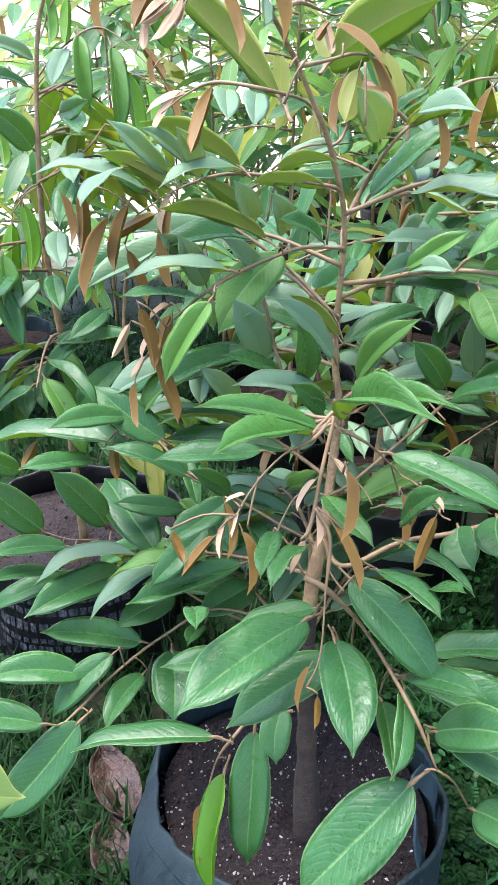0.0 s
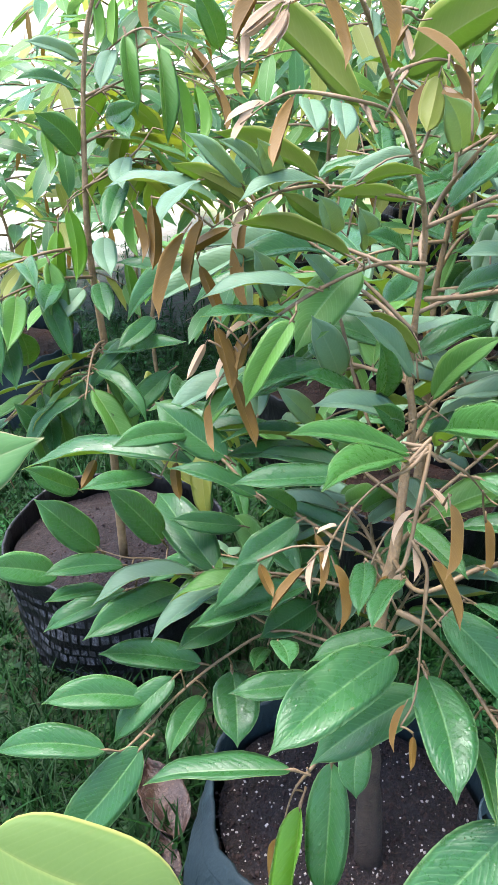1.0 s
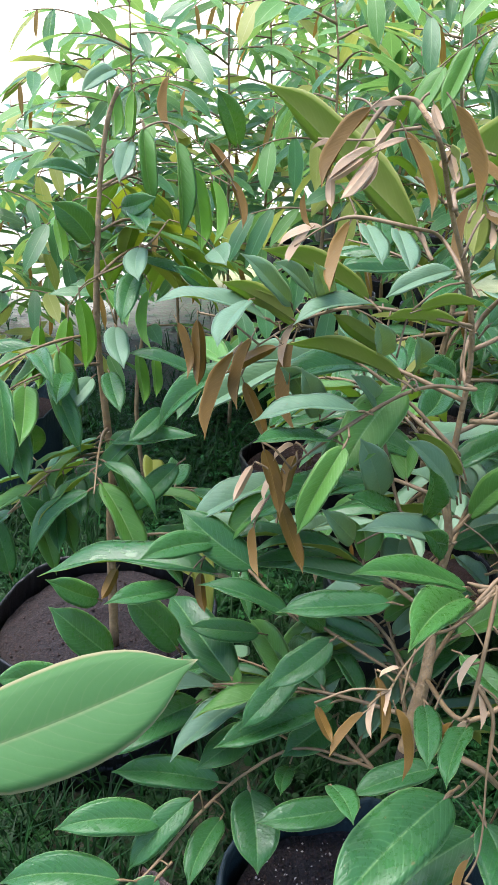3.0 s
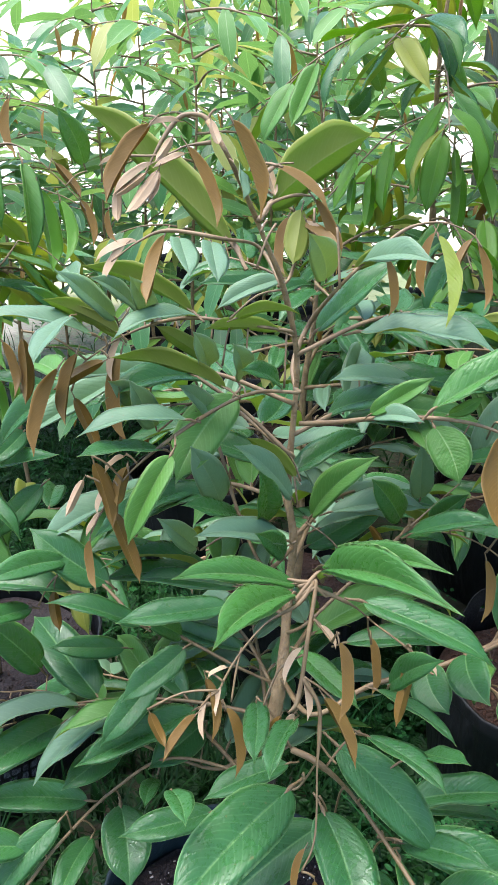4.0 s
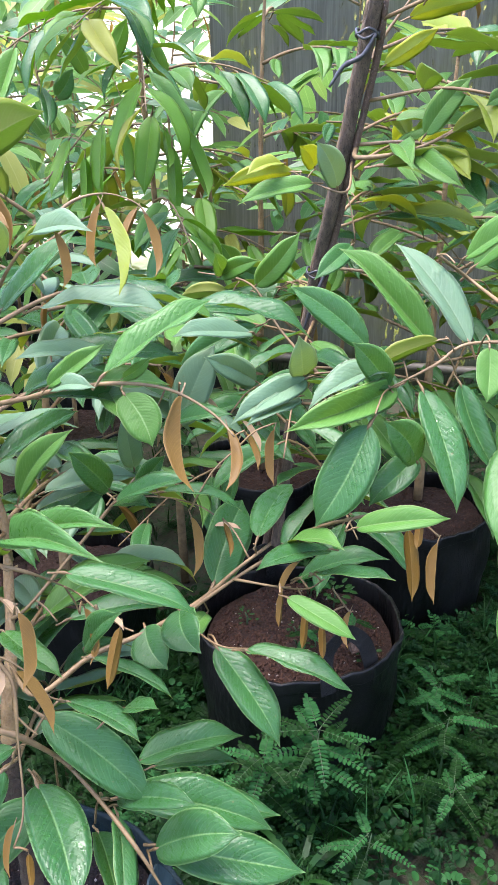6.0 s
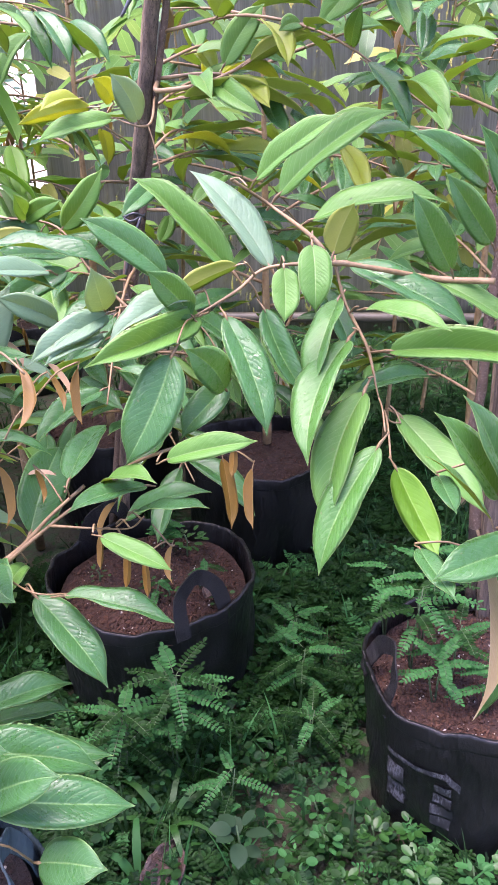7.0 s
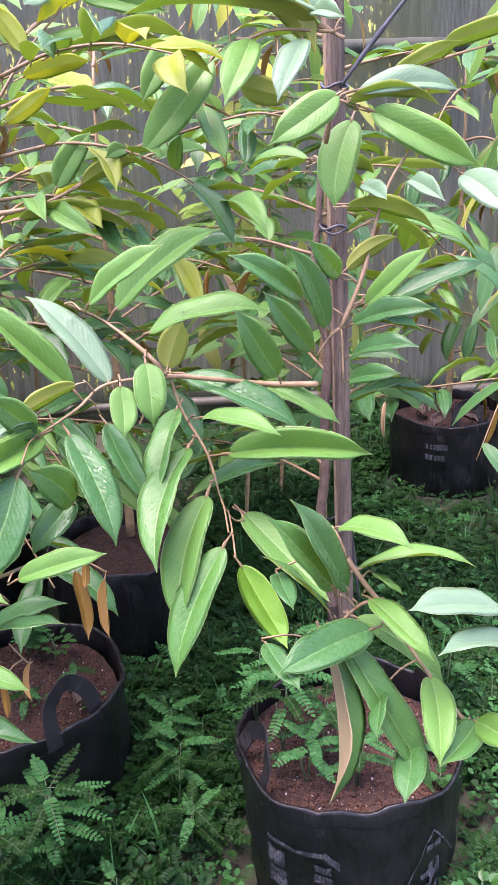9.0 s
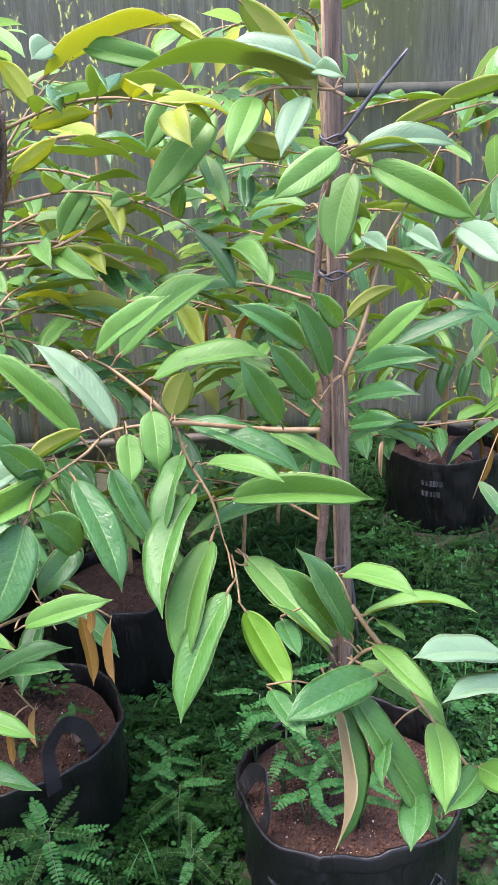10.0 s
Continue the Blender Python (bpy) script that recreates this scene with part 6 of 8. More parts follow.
# a low
br = shoot(a_tree, A_AT, [(0.738, 0.539, 0.933, 0.003), (0.746, 0.521, 0.907, 0.003), (0.757, 0.503, 0.880, 0.003), (0.768, 0.466, 0.832, 0.002), (0.787, 0.420, 0.773, 0.002), (0.801, 0.396, 0.748, 0.001)])
leaves_on(br, A_AT, [
    (0.730, 0.531, 0.903, 0.673, 0.546, 1.022, 0.32, -52, "green", "flat"),
    (0.719, 0.541, 0.906, 0.647, 0.554, 1.010, 0.32, -52, "mid", "flat"),
    (0.709, 0.539, 0.885, 0.663, 0.581, 0.952, 0.32, 14, "mid", "flat"),
    (0.739, 0.504, 0.864, 0.618, 0.516, 0.864, 0.36, -32, "green", "flat"),
    (0.690, 0.524, 0.861, 0.657, 0.475, 0.703, 0.26, -56, "rusty", "half"),
    (0.709, 0.517, 0.857, 0.743, 0.415, 0.704, 0.23, 18, "mid", "flat"),
    (0.754, 0.540, 0.853, 0.791, 0.445, 0.799, 0.32, 12, "fresh", "arched"),
    (0.745, 0.513, 0.894, 0.731, 0.419, 0.876, 0.32, 4, "fresh", "arched"),
    (0.772, 0.453, 0.815, 0.710, 0.390, 0.780, 0.40, -4, "fresh", "wavy"),
    (0.796, 0.410, 0.769, 0.711, 0.390, 0.781, 0.39, -12, "mid", "flat"),
    (0.796, 0.411, 0.770, 0.771, 0.345, 0.793, 0.47, 32, "fresh", "flat"),
])
leaves_on(br, A_AT, [
    (0.739, 0.449, 0.750, 0.676, 0.404, 0.748, 0.45, 12, "green", "flat"),
    (0.730, 0.481, 0.801, 0.670, 0.437, 0.806, 0.32, 40, "green", "flat"),
    (0.744, 0.528, 0.923, 0.830, 0.447, 0.931, 0.32, -14, "fresh", "arched"),
    (0.739, 0.552, 0.964, 0.743, 0.458, 0.978, 0.32, 16, "fresh", "arched"),
    (0.754, 0.518, 0.919, 0.758, 0.480, 0.908, 0.58, -24, "fresh", "flat"),
    (0.847, 0.421, 0.879, 0.725, 0.446, 0.922, 0.32, -16, "pale", "flat"),
    (0.850, 0.399, 0.840, 0.739, 0.417, 0.885, 0.32, -12, "pale", "arched"),
    (0.679, 0.582, 0.922, 0.642, 0.518, 0.926, 0.32, 0, "green", "flat"),
    (0.652, 0.572, 0.854, 0.628, 0.494, 0.852, 0.32, 0, "green", "flat"),
])
stalks_on(br, A_AT, [(0.740, 0.524, 0.882, 0.736, 0.529, 0.890), (0.738, 0.526, 0.879, 0.727, 0.539, 0.895), (0.717, 0.530, 0.866, 0.714, 0.534, 0.877), (0.759, 0.496, 0.870, 0.752, 0.503, 0.864), (0.701, 0.527, 0.861, 0.693, 0.529, 0.878), (0.707, 0.528, 0.864, 0.705, 0.528, 0.873), (0.732, 0.532, 0.870, 0.750, 0.550, 0.859), (0.748, 0.518, 0.902, 0.747, 0.523, 0.896), (0.793, 0.410, 0.763, 0.805, 0.413, 0.768), (0.790, 0.415, 0.768, 0.798, 0.419, 0.768), (0.783, 0.429, 0.785, 0.746, 0.455, 0.751), (0.768, 0.466, 0.832, 0.736, 0.486, 0.800), (0.738, 0.539, 0.933, 0.739, 0.562, 0.962), (0.744, 0.525, 0.912, 0.754, 0.522, 0.920), (0.738, 0.539, 0.933, 0.683, 0.589, 0.921), (0.692, 0.526, 0.857, 0.654, 0.581, 0.854)])
shoot(a_tree, A_AT, [(0.758, 0.505, 0.892, 0.002), (0.742, 0.521, 0.885, 0.002), (0.732, 0.532, 0.870, 0.002), (0.707, 0.528, 0.864, 0.001), (0.692, 0.526, 0.857, 0.001)])

# a top
br = shoot(a_tree, A_AT, [(0.981, 0.809, 1.320, 0.003), (0.979, 0.788, 1.371, 0.002), (1.031, 0.783, 1.383, 0.002), (1.068, 0.760, 1.398, 0.002), (1.116, 0.727, 1.415, 0.002), (1.164, 0.694, 1.428, 0.001)])
leaves_on(br, A_AT, [
    (0.955, 0.763, 1.377, 0.865, 0.786, 1.327, 0.41, -60, "fresh", "flat"),
    (1.065, 0.843, 1.344, 1.004, 0.815, 1.237, 0.44, -8, "fresh", "flat"),
    (1.026, 0.774, 1.356, 1.113, 0.668, 1.287, 0.32, 72, "fresh", "arched"),
    (1.008, 0.795, 1.368, 1.081, 0.710, 1.362, 0.32, -36, "green", "arched"),
    (1.018, 0.790, 1.376, 1.117, 0.708, 1.379, 0.32, 44, "pale", "arched"),
    (1.056, 0.768, 1.395, 1.114, 0.708, 1.434, 0.32, -60, "green", "flat"),
    (1.114, 0.735, 1.430, 1.179, 0.666, 1.456, 0.32, -52, "green", "flat"),
    (1.092, 0.681, 1.279, 1.061, 0.593, 1.244, 0.43, 40, "pale", "flat"),
    (1.041, 0.723, 1.275, 1.008, 0.645, 1.260, 0.32, 36, "pale", "wavy"),
    (0.996, 0.759, 1.272, 0.958, 0.689, 1.264, 0.32, 36, "pale", "hollow"),
    (0.951, 0.934, 1.559, 0.997, 0.831, 1.425, 0.32, -72, "green", "flat"),
])
leaves_on(br, A_AT, [
    (1.015, 0.837, 1.468, 0.923, 0.936, 1.512, 0.32, -40, "pale", "arched"),
    (1.003, 0.841, 1.455, 0.824, 1.004, 1.482, 0.32, 12, "green", "arched"),
    (1.000, 0.852, 1.472, 0.972, 0.772, 1.460, 0.32, 52, "pale", "wavy"),
    (0.935, 0.893, 1.444, 0.844, 0.838, 1.375, 0.34, -16, "fresh", "flat"),
    (0.983, 0.851, 1.442, 0.891, 0.800, 1.377, 0.32, -4, "pale", "flat"),
    (0.952, 0.845, 1.376, 0.893, 0.874, 1.394, 0.52, 80, "green", "flat"),
    (0.973, 0.766, 1.246, 1.042, 0.677, 1.218, 0.32, -48, "green", "arched"),
    (0.943, 0.725, 1.109, 0.972, 0.622, 1.142, 0.32, 44, "green", "wavy"),
    (0.931, 0.717, 1.072, 0.944, 0.623, 1.103, 0.32, 36, "green", "arched"),
    (0.922, 0.711, 1.044, 0.921, 0.628, 1.072, 0.32, 48, "green", "arched"),
    (0.961, 0.720, 1.130, 0.988, 0.646, 1.208, 0.32, 60, "fresh", "flat"),
])
leaves_on(br, A_AT, [
    (0.954, 0.747, 1.174, 0.997, 0.701, 1.214, 0.33, -84, "fresh", "arched"),
    (0.988, 0.701, 1.137, 1.092, 0.634, 1.180, 0.32, 12, "green", "flat"),
    (0.946, 0.750, 1.166, 0.880, 0.733, 1.219, 0.33, -112, "green", "flat"),
    (0.904, 0.773, 1.141, 0.808, 0.794, 1.209, 0.32, -72, "green", "arched"),
    (0.917, 0.745, 1.106, 0.866, 0.753, 1.212, 0.32, -84, "green", "flat"),
    (0.896, 0.750, 1.080, 0.825, 0.753, 1.165, 0.32, -100, "green", "flat"),
    (0.856, 0.770, 1.051, 0.794, 0.770, 1.147, 0.35, -104, "green", "flat"),
])
stalks_on(br, A_AT, [(0.979, 0.788, 1.371, 0.964, 0.760, 1.382), (1.024, 0.795, 1.359, 1.072, 0.846, 1.356), (1.017, 0.794, 1.361, 1.017, 0.785, 1.363), (0.997, 0.792, 1.367, 1.000, 0.804, 1.369), (1.004, 0.793, 1.365, 1.007, 0.799, 1.376), (1.106, 0.734, 1.412, 1.107, 0.743, 1.427), (1.060, 0.731, 1.317, 1.095, 0.691, 1.282), (1.033, 0.737, 1.286, 1.044, 0.731, 1.277), (1.016, 0.738, 1.261, 1.000, 0.766, 1.273), (1.014, 0.827, 1.448, 1.025, 0.826, 1.463), (1.014, 0.827, 1.448, 1.023, 0.823, 1.452), (0.993, 0.846, 1.450, 1.003, 0.861, 1.473), (0.938, 0.891, 1.446, 0.945, 0.899, 1.452), (0.993, 0.846, 1.450, 0.994, 0.857, 1.449), (0.980, 0.796, 1.351, 0.959, 0.842, 1.374), (1.001, 0.738, 1.235, 0.965, 0.776, 1.249)])
stalks_on(br, A_AT, [(0.931, 0.733, 1.106, 0.940, 0.736, 1.105), (0.931, 0.733, 1.106, 0.930, 0.727, 1.068), (0.931, 0.733, 1.106, 0.922, 0.720, 1.041), (0.946, 0.733, 1.131, 0.958, 0.728, 1.122), (0.961, 0.732, 1.156, 0.949, 0.752, 1.169), (0.954, 0.732, 1.143, 0.976, 0.708, 1.133), (0.961, 0.732, 1.156, 0.953, 0.751, 1.160), (0.939, 0.733, 1.118, 0.914, 0.770, 1.133), (0.931, 0.733, 1.106, 0.922, 0.745, 1.095), (0.931, 0.733, 1.106, 0.904, 0.750, 1.071)])
shoot(a_tree, A_AT, [(0.990, 0.792, 1.369, 0.001), (1.024, 0.795, 1.359, 0.001), (1.029, 0.779, 1.354, 0.001)])
shoot(a_tree, A_AT, [(1.014, 0.827, 1.448, 0.002), (0.961, 0.874, 1.453, 0.002), (0.932, 0.895, 1.444, 0.002), (0.921, 0.905, 1.445, 0.001)])
shoot(a_tree, A_AT, [(0.931, 0.733, 1.106, 0.003), (0.969, 0.732, 1.168, 0.003), (1.001, 0.738, 1.235, 0.002), (1.026, 0.738, 1.278, 0.002), (1.060, 0.731, 1.317, 0.001)])

# b right
br = shoot(b_tree, B_AT, [(0.807, 1.426, 1.224, 0.004), (0.779, 1.355, 1.216, 0.004), (0.860, 1.303, 1.234, 0.003), (0.963, 1.240, 1.300, 0.003), (1.028, 1.194, 1.324, 0.002), (1.123, 1.119, 1.351, 0.002), (1.170, 1.076, 1.343, 0.001)])
leaves_on(br, B_AT, [
    (1.074, 1.148, 1.433, 0.938, 1.170, 1.298, 0.32, -52, "fresh", "flat"),
    (1.104, 1.179, 1.421, 1.022, 1.188, 1.333, 0.32, 96, "fresh", "flat"),
    (1.077, 1.230, 1.479, 1.001, 1.242, 1.373, 0.36, -56, "fresh", "flat"),
    (0.873, 1.318, 1.250, 0.927, 1.285, 1.334, 0.42, 76, "fresh", "flat"),
    (0.894, 1.275, 1.255, 0.964, 1.206, 1.293, 0.32, -56, "fresh", "arched"),
    (0.848, 1.300, 1.226, 0.855, 1.179, 1.190, 0.32, 40, "fresh", "arched"),
    (0.804, 1.328, 1.206, 0.952, 1.190, 1.178, 0.32, -32, "green", "arched"),
    (0.964, 1.241, 1.305, 0.897, 1.196, 1.298, 0.34, -56, "fresh", "flat"),
    (1.015, 1.182, 1.272, 0.992, 1.130, 1.327, 0.35, 148, "fresh", "flat"),
    (1.075, 1.176, 1.366, 1.036, 1.075, 1.288, 0.32, -4, "fresh", "flat"),
    (0.880, 1.384, 1.457, 0.846, 1.417, 1.526, 0.45, 88, "gold", "flat"),
])
leaves_on(br, B_AT, [
    (0.905, 1.382, 1.495, 1.107, 1.252, 1.579, 0.32, -24, "gold", "arched"),
    (1.084, 1.275, 1.584, 1.108, 1.204, 1.541, 0.33, -88, "gold", "arched"),
    (0.966, 1.352, 1.541, 1.070, 1.249, 1.508, 0.32, 64, "fresh", "arched"),
    (0.895, 1.373, 1.461, 1.011, 1.274, 1.458, 0.32, 52, "fresh", "flat"),
    (0.867, 1.377, 1.418, 0.949, 1.297, 1.440, 0.32, -56, "gold", "flat"),
    (0.827, 1.377, 1.350, 0.887, 1.323, 1.403, 0.33, -68, "gold", "flat"),
    (0.929, 1.387, 1.547, 0.862, 1.332, 1.519, 0.51, -48, "pale", "flat"),
])
stalks_on(br, B_AT, [(0.860, 1.303, 1.234, 0.867, 1.321, 1.241), (0.881, 1.290, 1.247, 0.887, 1.283, 1.251), (0.795, 1.345, 1.220, 0.787, 1.343, 1.209), (0.963, 1.240, 1.300, 0.971, 1.246, 1.305), (1.015, 1.203, 1.319, 1.018, 1.187, 1.266), (1.066, 1.164, 1.335, 1.080, 1.188, 1.374), (0.899, 1.376, 1.473, 0.882, 1.396, 1.486), (1.082, 1.273, 1.577, 1.081, 1.282, 1.589), (0.958, 1.355, 1.531, 0.955, 1.364, 1.544), (0.816, 1.384, 1.357, 0.821, 1.383, 1.344), (0.950, 1.357, 1.524, 0.936, 1.392, 1.550)])
shoot(b_tree, B_AT, [(0.816, 1.384, 1.357, 0.003), (0.819, 1.395, 1.372, 0.003), (0.879, 1.383, 1.452, 0.002), (0.928, 1.366, 1.503, 0.002), (0.965, 1.352, 1.538, 0.002), (1.082, 1.273, 1.577, 0.001)])

# b left
br = shoot(b_tree, B_AT, [(0.805, 1.433, 1.202, 0.002), (0.728, 1.301, 1.174, 0.002), (0.686, 1.333, 1.186, 0.001), (0.649, 1.369, 1.210, 0.001), (0.627, 1.390, 1.225, 0.001)])
leaves_on(br, B_AT, [
    (0.717, 1.311, 1.180, 0.670, 1.289, 1.250, 0.49, -116, "pale", "flat"),
    (0.661, 1.356, 1.201, 0.555, 1.386, 1.183, 0.32, 60, "gold", "arched"),
    (0.650, 1.370, 1.213, 0.571, 1.321, 1.206, 0.32, -32, "gold", "arched"),
    (0.692, 1.342, 1.208, 0.647, 1.298, 1.244, 0.47, -120, "gold", "flat"),
    (0.686, 1.332, 1.185, 0.569, 1.360, 1.160, 0.32, -40, "fresh", "arched"),
    (0.579, 1.309, 1.040, 0.627, 1.251, 1.129, 0.36, 92, "fresh", "flat"),
    (0.534, 1.342, 1.052, 0.563, 1.258, 1.091, 0.32, 88, "fresh", "flat"),
    (0.539, 1.342, 1.056, 0.510, 1.294, 1.100, 0.40, -132, "fresh", "flat"),
    (0.583, 1.286, 1.005, 0.465, 1.353, 1.001, 0.32, -32, "green", "arched"),
    (0.539, 1.326, 1.029, 0.466, 1.341, 1.029, 0.40, 88, "green", "arched"),
    (0.570, 1.281, 0.983, 0.451, 1.316, 0.925, 0.32, -60, "green", "flat"),
])
leaves_on(br, B_AT, [
    (0.720, 1.262, 1.100, 0.633, 1.205, 1.071, 0.32, -36, "green", "flat"),
])
stalks_on(br, B_AT, [(0.671, 1.347, 1.196, 0.673, 1.353, 1.203), (0.649, 1.369, 1.210, 0.658, 1.375, 1.213), (0.679, 1.340, 1.191, 0.697, 1.347, 1.204), (0.577, 1.304, 1.030, 0.573, 1.316, 1.030), (0.530, 1.344, 1.051, 0.531, 1.352, 1.048), (0.530, 1.344, 1.051, 0.542, 1.347, 1.051), (0.588, 1.284, 1.006, 0.596, 1.279, 1.006), (0.558, 1.324, 1.045, 0.547, 1.325, 1.029), (0.593, 1.274, 0.994, 0.583, 1.277, 0.989), (0.728, 1.301, 1.174, 0.730, 1.269, 1.103)])
shoot(b_tree, B_AT, [(0.640, 1.203, 0.920, 0.003), (0.599, 1.263, 0.982, 0.002), (0.572, 1.315, 1.042, 0.002), (0.503, 1.364, 1.057, 0.001)])

# e left
br = shoot(e_tree, E_AT, [(-0.327, 1.589, 1.243, 0.002), (-0.335, 1.667, 1.261, 0.002), (-0.319, 1.684, 1.300, 0.002), (-0.296, 1.691, 1.317, 0.001), (-0.239, 1.695, 1.331, 0.001), (-0.173, 1.687, 1.319, 0.001)])
leaves_on(br, E_AT, [
    (-0.274, 1.660, 1.252, -0.254, 1.606, 1.133, 0.32, -4, "fresh", "half"),
    (-0.218, 1.650, 1.233, -0.204, 1.586, 1.091, 0.32, -28, "fresh", "half"),
    (-0.159, 1.623, 1.177, -0.152, 1.559, 1.083, 0.32, -144, "lime", "half"),
    (-0.291, 1.687, 1.309, -0.293, 1.632, 1.238, 0.32, 144, "lime", "half"),
    (-0.376, 1.549, 0.994, -0.363, 1.492, 0.885, 0.34, -172, "lime", "half"),
    (-0.395, 1.536, 0.964, -0.391, 1.478, 0.835, 0.32, 164, "lime", "half"),
    (-0.442, 1.532, 0.951, -0.438, 1.470, 0.859, 0.32, 164, "lime", "half"),
    (-0.296, 1.652, 1.232, -0.303, 1.553, 1.182, 0.32, -8, "pale", "flat"),
    (-0.357, 1.586, 1.079, -0.411, 1.543, 1.150, 0.52, -96, "green", "flat"),
    (-0.277, 1.580, 1.073, -0.270, 1.489, 1.042, 0.43, 8, "pale", "flat"),
    (-0.279, 1.565, 1.039, -0.295, 1.462, 0.978, 0.34, -8, "green", "flat"),
])
leaves_on(br, E_AT, [
    (-0.315, 1.528, 0.952, -0.290, 1.433, 0.915, 0.40, -4, "pale", "flat"),
    (-0.259, 1.551, 1.009, -0.256, 1.490, 0.925, 0.32, 128, "lime", "half"),
    (-0.278, 1.509, 0.914, -0.261, 1.453, 0.842, 0.32, -156, "lime", "half"),
    (-0.249, 1.508, 0.914, -0.242, 1.457, 0.854, 0.32, -160, "lime", "half"),
    (-0.352, 1.648, 1.216, -0.424, 1.589, 1.252, 0.32, -60, "pale", "arched"),
    (-0.362, 1.629, 1.175, -0.442, 1.566, 1.199, 0.32, -40, "green", "arched"),
    (-0.207, 1.431, 0.747, -0.295, 1.389, 0.673, 0.36, -44, "green", "flat"),
    (-0.264, 1.457, 0.800, -0.347, 1.414, 0.720, 0.32, -24, "green", "flat"),
    (-0.233, 1.469, 0.829, -0.282, 1.385, 0.809, 0.38, -32, "green", "flat"),
    (-0.377, 1.429, 0.728, -0.354, 1.333, 0.685, 0.40, -12, "green", "flat"),
    (-0.184, 1.493, 0.887, -0.297, 1.484, 0.924, 0.32, -20, "green", "arched"),
])
leaves_on(br, E_AT, [
    (-0.324, 1.701, 1.339, -0.366, 1.612, 1.308, 0.32, -44, "pale", "arched"),
    (-0.234, 1.694, 1.331, -0.230, 1.655, 1.244, 0.28, 132, "copper", "half"),
    (-0.333, 1.694, 1.321, -0.319, 1.631, 1.234, 0.32, -156, "lime", "half"),
    (-0.164, 1.648, 1.233, -0.122, 1.615, 1.179, 0.28, -120, "copper", "half"),
    (-0.126, 1.622, 1.178, -0.106, 1.585, 1.106, 0.28, -132, "copper", "half"),
    (-0.164, 1.550, 1.014, -0.214, 1.497, 1.065, 0.32, -88, "green", "arched"),
    (-0.325, 1.497, 0.883, -0.295, 1.405, 0.851, 0.37, 0, "green", "flat"),
    (-0.353, 1.494, 0.874, -0.394, 1.404, 0.842, 0.36, -28, "pale", "flat"),
    (-0.489, 1.459, 0.828, -0.456, 1.374, 0.815, 0.41, -4, "green", "flat"),
    (-0.447, 1.426, 0.762, -0.441, 1.387, 0.839, 0.48, -156, "green", "flat"),
    (-0.399, 1.358, 0.630, -0.453, 1.342, 0.732, 0.40, -60, "green", "flat"),
])
leaves_on(br, E_AT, [
    (-0.478, 1.335, 0.588, -0.503, 1.350, 0.707, 0.35, 20, "green", "flat"),
    (-0.418, 1.604, 1.114, -0.400, 1.552, 1.051, 0.34, -164, "lime", "half"),
    (-0.291, 1.608, 1.133, -0.259, 1.521, 1.113, 0.40, 16, "green", "flat"),
    (-0.310, 1.608, 1.133, -0.245, 1.542, 1.162, 0.39, 84, "green", "flat"),
    (-0.192, 1.631, 1.194, -0.174, 1.573, 1.066, 0.32, -152, "lime", "half"),
    (-0.155, 1.576, 1.074, -0.134, 1.496, 1.070, 0.56, 32, "pale", "flat"),
    (-0.117, 1.644, 1.230, -0.151, 1.609, 1.319, 0.41, -116, "green", "flat"),
])
stalks_on(br, E_AT, [(-0.271, 1.659, 1.250, -0.276, 1.666, 1.265), (-0.347, 1.572, 1.024, -0.378, 1.555, 1.006), (-0.350, 1.580, 1.019, -0.396, 1.542, 0.978), (-0.294, 1.655, 1.238, -0.295, 1.663, 1.237), (-0.329, 1.566, 1.036, -0.351, 1.591, 1.071), (-0.268, 1.581, 1.075, -0.278, 1.590, 1.076), (-0.287, 1.575, 1.061, -0.277, 1.576, 1.045), (-0.347, 1.572, 1.024, -0.318, 1.538, 0.956), (-0.296, 1.572, 1.054, -0.259, 1.557, 1.018), (-0.328, 1.643, 1.208, -0.344, 1.654, 1.212), (-0.342, 1.628, 1.190, -0.353, 1.636, 1.172), (-0.383, 1.430, 0.738, -0.379, 1.440, 0.733), (-0.296, 1.691, 1.317, -0.319, 1.711, 1.342), (-0.239, 1.695, 1.331, -0.235, 1.699, 1.341), (-0.310, 1.687, 1.307, -0.335, 1.701, 1.331), (-0.175, 1.643, 1.222, -0.169, 1.651, 1.239)])
stalks_on(br, E_AT, [(-0.426, 1.420, 0.733, -0.447, 1.430, 0.754), (-0.341, 1.597, 1.149, -0.420, 1.610, 1.121), (-0.314, 1.626, 1.171, -0.295, 1.617, 1.135), (-0.341, 1.609, 1.153, -0.317, 1.616, 1.129), (-0.204, 1.633, 1.196, -0.194, 1.638, 1.208), (-0.230, 1.598, 1.116, -0.157, 1.585, 1.075), (-0.149, 1.631, 1.198, -0.113, 1.648, 1.220)])
shoot(e_tree, E_AT, [(-0.342, 1.591, 1.146, 0.002), (-0.341, 1.621, 1.158, 0.002), (-0.296, 1.629, 1.180, 0.002), (-0.230, 1.636, 1.202, 0.001), (-0.164, 1.627, 1.186, 0.001), (-0.126, 1.618, 1.169, 0.001)])
shoot(e_tree, E_AT, [(-0.339, 1.594, 1.180, 0.002), (-0.343, 1.636, 1.192, 0.002), (-0.305, 1.652, 1.231, 0.002), (-0.249, 1.664, 1.262, 0.002), (-0.202, 1.655, 1.246, 0.001), (-0.136, 1.626, 1.186, 0.001), (-0.117, 1.613, 1.161, 0.001)])
